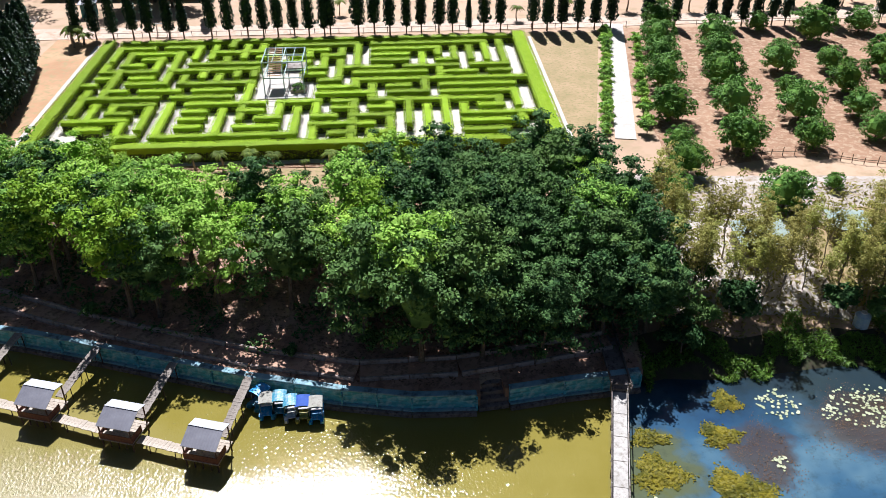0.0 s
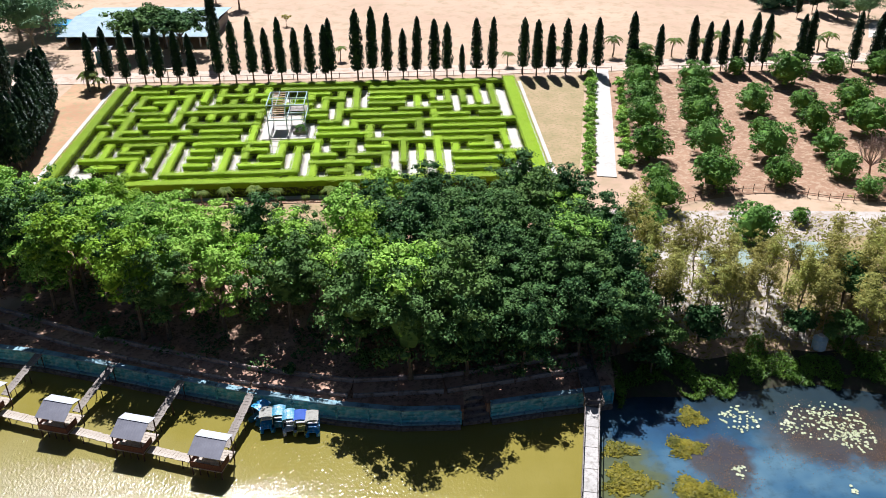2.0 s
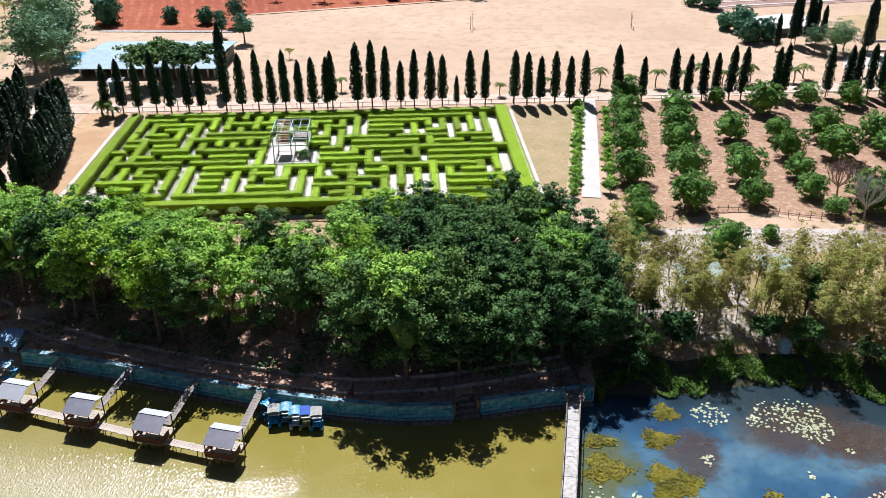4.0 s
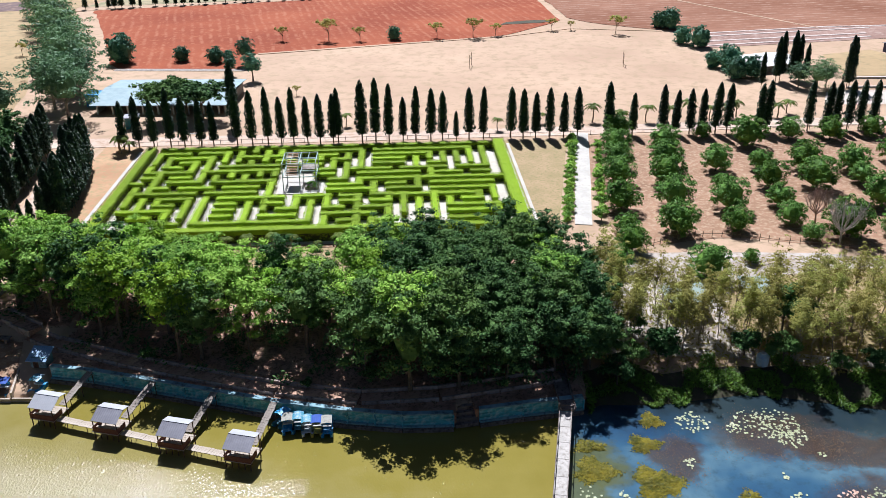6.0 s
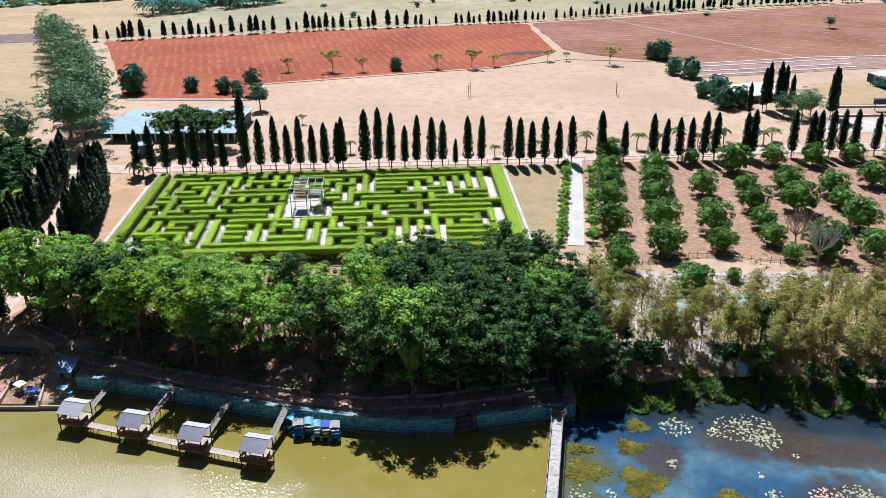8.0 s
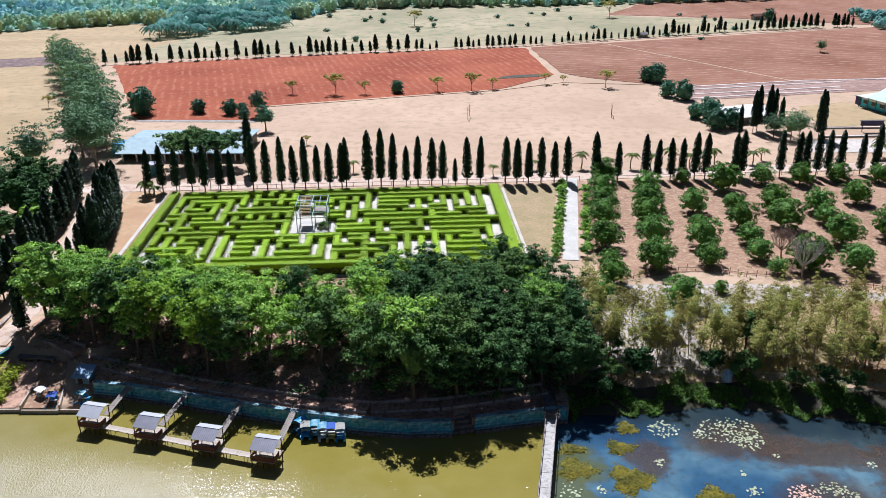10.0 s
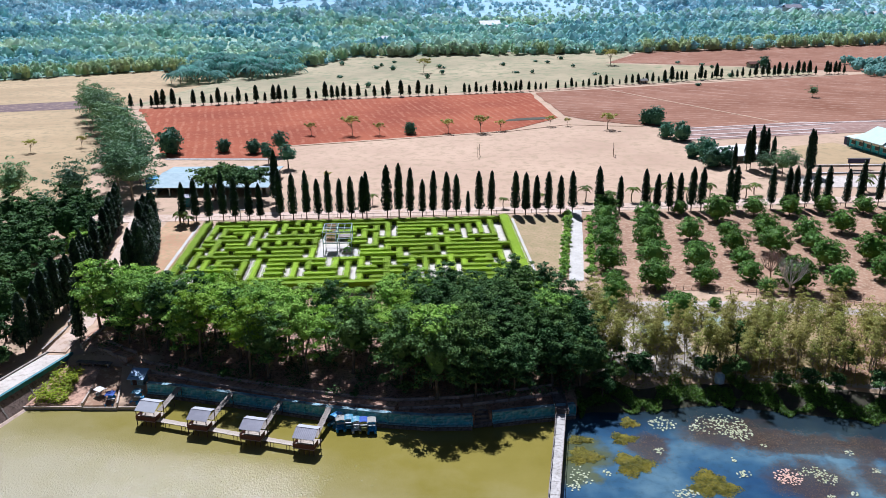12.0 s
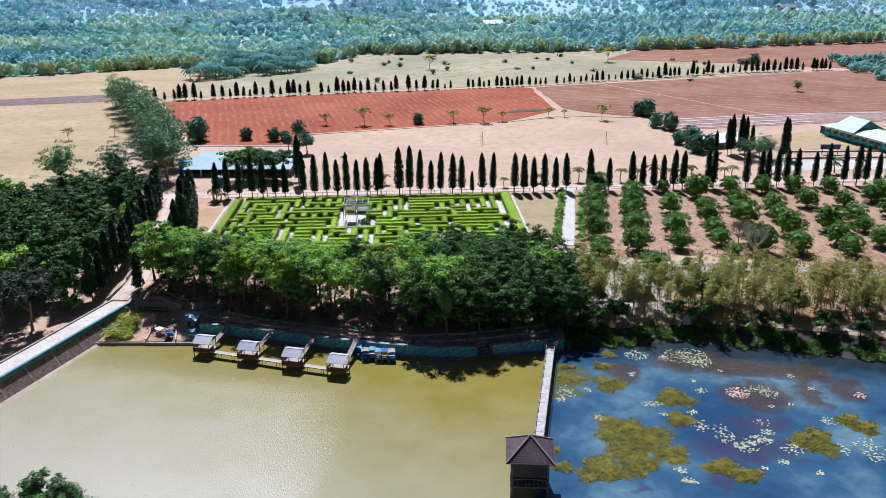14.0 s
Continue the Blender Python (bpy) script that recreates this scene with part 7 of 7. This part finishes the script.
def hill_z(x, y):
    """The far country: the plain, then rising wooded hills."""
    x, y = np.asarray(x, float), np.asarray(y, float)
    lump = np.array([noise.fractal(Vector((a * 0.006, b * 0.008, 2)), 0.8, 2.0, 4) for a, b in zip(x.ravel(), y.ravel())]).reshape(x.shape)
    rise = np.clip(y - 640, 0, None)
    return ground_z(x, y) + np.where(y > 640, 0.075 * rise + lump * 7 * np.clip(rise / 80, 0, 1), 0)


def far_wood(name, xs, ys, hs, rs, per, size, material, label):
    """Whole crowns of a wood: lumpy domes with leafy fringes."""
    n = len(xs)
    base = np.stack([xs, ys, hill_z(xs, ys) + hs * 0.42], 1)
    a, e = np.meshgrid(np.linspace(0, 2 * np.pi, 6), np.linspace(-0.8, 1.4, 3))
    k = 0.82 * rf.uniform(0.78, 1.1, (n,) + a.shape)
    k[:, :, -1] = k[:, :, 0]
    p = np.stack([k * np.cos(e) * np.cos(a) * rs[:, None, None], k * np.cos(e) * np.sin(a) * rs[:, None, None], k * np.sin(e) * 0.55 * hs[:, None, None]], 3) + base[:, None, None, :]
    dome = np.stack([p[:, :-1, :-1], p[:, :-1, 1:], p[:, 1:, 1:], p[:, 1:, :-1]], 3).reshape(-1, 4, 3)
    d = rf.normal(size=(n, per, 3))
    d /= np.linalg.norm(d, axis=2, keepdims=True)
    d[:, :, 2] = np.abs(d[:, :, 2]) * 1.0 - 0.15
    r = rf.uniform(0.85, 1.12, (n, per, 1))
    c = base[:, None, :] + d * r * np.stack([rs, rs, hs * 0.56], 1)[:, None, :]
    q = leaf_quads(rf, c.reshape(-1, 3), size, d.reshape(-1, 3) * 2.0, 0.2, 0.8, 0.8)
    tagged(new(name, quads_mesh(name, np.concatenate([dome, q]), material)), label, "woods", "", "stuff")


n = 12500
yy = 372 + (960 - 372) * rf.uniform(0, 1, n) ** 1.15
xx = rf.uniform(-1, 1, n) * (130 + 0.48 * yy)
edge = np.interp(xx, [-400, -215, -144, -110, -73, -49, 100, 266, 420], [350, 366, 400, 380, 396, 450, 452, 480, 470])
gap = np.array([noise.noise(Vector((a * 0.005, b * 0.014, 9))) for a, b in zip(xx, yy)])
keep = (yy > edge + rf.uniform(0, 8, n)) & (gap > -0.34) & (rf.uniform(0, 1, n) < np.clip(1.0 - (yy - 720) / 330, 0.3, 1))
xx, yy = xx[keep], yy[keep]
stand = np.array([noise.noise(Vector((a * 0.006, b * 0.016, 5))) for a, b in zip(xx, yy)])
hh = rf.uniform(3.2, 6.4, len(xx)) * np.clip(1.05 + 1.1 * stand, 0.5, 1.6) * (1 + np.clip(yy - 420, 0, 500) * 0.0012)
rad = hh * rf.uniform(0.45, 0.65, len(xx))
near = yy + rf.uniform(-70, 70, len(xx)) < 640
# Haze sits in the leaf colours, paler and bluer for the farther stands
far_wood("far_woods", xx[near], yy[near], hh[near], rad[near], 9, 1.5, M_FARHAZELEAF, "dense mixed woods in the distance, haze painted blue-green")
far_wood("hill_woods", xx[~near], yy[~near], hh[~near], rad[~near], 6, 1.7, M_BLUEHAZELEAF, "woods on the distant hills, haze painted pale blue")
# the fringe of paler scrub trees along the woods
n = 900
xx = rf.uniform(-330, 300, n)
yy = np.interp(xx, [-400, -215, -144, -110, -73, -49, 100, 266, 420], [350, 366, 400, 384, 398, 450, 456, 484, 470]) + rf.uniform(0, 17, n)
ok = (xx < 70) | (xx > 110)
hh = rf.uniform(4.5, 8.0, n)
far_wood("woodland_edge", xx[ok], yy[ok], hh[ok], hh[ok] * rf.uniform(0.26, 0.38, ok.sum()), 26, 1.0, M_EDGELEAF, "pale yellow-green scrub trees along the woodland edge")
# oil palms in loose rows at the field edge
OP = [palm("oil_palm", 420 + i, 2.6 + 0.9 * i, 4.2, "oil palm with a full crown of arching fronds, tinted by painted haze", "oil palm grove", M_FARPALM, 0.13) for i in range(3)]
rq = random.Random(9)
for i in range(13):
    for j in range(8):
        x, y = -116 + i * 3.6 + (j % 2) * 1.8 - j * 1.2 + rq.uniform(-1.2, 1.2), 352.5 + j * 7.6 + i * 2.2 + rq.uniform(-1.2, 1.2)
        if rq.random() < 0.9 and not (5 <= i <= 7 and j < 2):
            place(OP, x, y, rq.uniform(1.1, 1.7), rq.uniform(0, 6.28))
place(OP, -121.2, 356, 0.9, 1.2)
retire(OP)
n = 420
xx, yy = rf.uniform(190, 330, n), rf.uniform(318, 412, n)
ok = (xx - 186) > (yy - 318) * 0.16
far_wood("far_plantation", xx[ok], yy[ok], rf.uniform(3, 5, ok.sum()), rf.uniform(1.6, 2.6, ok.sum()), 30, 1.2, M_FARPALM, "young light green plantation by the far road")
n = 26
xx, yy = rf.uniform(-60, 140, n), rf.uniform(335, 445, n)
far_wood("far_bushes", xx, yy, rf.uniform(0.8, 2.6, n), rf.uniform(0.8, 2.0, n), 26, 0.7, M_FIELDTREE, "scattered bushes on the far grassland")
for x, y, w, t, col in ((33, 578, 13, 10, M_WHITE), (42, 565, 9, -12, M_ROOFLIGHT), (272, 656, 12, 5, M_ROOFGREY), (292, 634, 14, 8, M_WHITE), (306, 622, 13, -5, M_ROOFLIGHT), (322, 616, 14, 12, M_WHITE), (-33, 514, 8, 0, M_ROOFLIGHT), (152, 396, 5, 10, M_REDWOOD), (86, 343, 3.5, 10, M_DARKWALL)):
    z = float(hill_z(np.array([x]), np.array([y]))[0])
    hs = thing("far_house", pose(x, y, z, 0, 0, t), "small distant house with a metal roof among trees", "house", "distant houses")
    k = w / 13
    part("wall", one_box(w, w * 0.6, 3.2 * k + 0.8, 0.02, 0, 0, (3.2 * k + 0.8) / 2), M_CANVAS, hs)
    hz = 3.2 * k + 0.8
    part("roof", slab(bmesh.new(), [(-w * 0.56, -w * 0.38, hz - 0.2), (w * 0.56, -w * 0.38, hz - 0.2), (w * 0.56, 0, hz + w * 0.17), (-w * 0.56, 0, hz + w * 0.17)], 0.2), col, hs)
    part("roof", slab(bmesh.new(), [(-w * 0.56, 0, hz + w * 0.17), (w * 0.56, 0, hz + w * 0.17), (w * 0.56, w * 0.38, hz - 0.2), (-w * 0.56, w * 0.38, hz - 0.2)], 0.2), col, hs)
    for sx in (-0.25, 0.25):
        pane = part("window", one_box(w * 0.12, 0.1, 1.0, 0.01, sx * w, -w * 0.3 - 0.02, hz * 0.55), M_WINDOW, hs)
        part("sill", one_box(w * 0.14, 0.16, 0.1, 0.01, sx * w, -w * 0.3 - 0.06, hz * 0.55 - 0.56), M_WHITE, pane)
    part("door", one_box(w * 0.08, 0.1, hz * 0.6, 0.01, 0, -w * 0.3 - 0.02, hz * 0.3), M_DARKWOOD, hs)

# wooded hills that close the view; their haze is painted in and glows faintly
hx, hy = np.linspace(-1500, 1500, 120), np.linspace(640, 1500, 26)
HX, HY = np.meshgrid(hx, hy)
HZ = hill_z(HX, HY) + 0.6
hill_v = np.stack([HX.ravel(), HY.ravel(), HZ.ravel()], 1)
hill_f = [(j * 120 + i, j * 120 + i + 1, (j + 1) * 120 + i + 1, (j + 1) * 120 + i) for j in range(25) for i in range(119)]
setting("backdrop_hills", mesh_of("backdrop_hills", hill_v, hill_f, M_HAZE, True), "wooded hills in the far distance, haze painted pale blue", "backdrop")
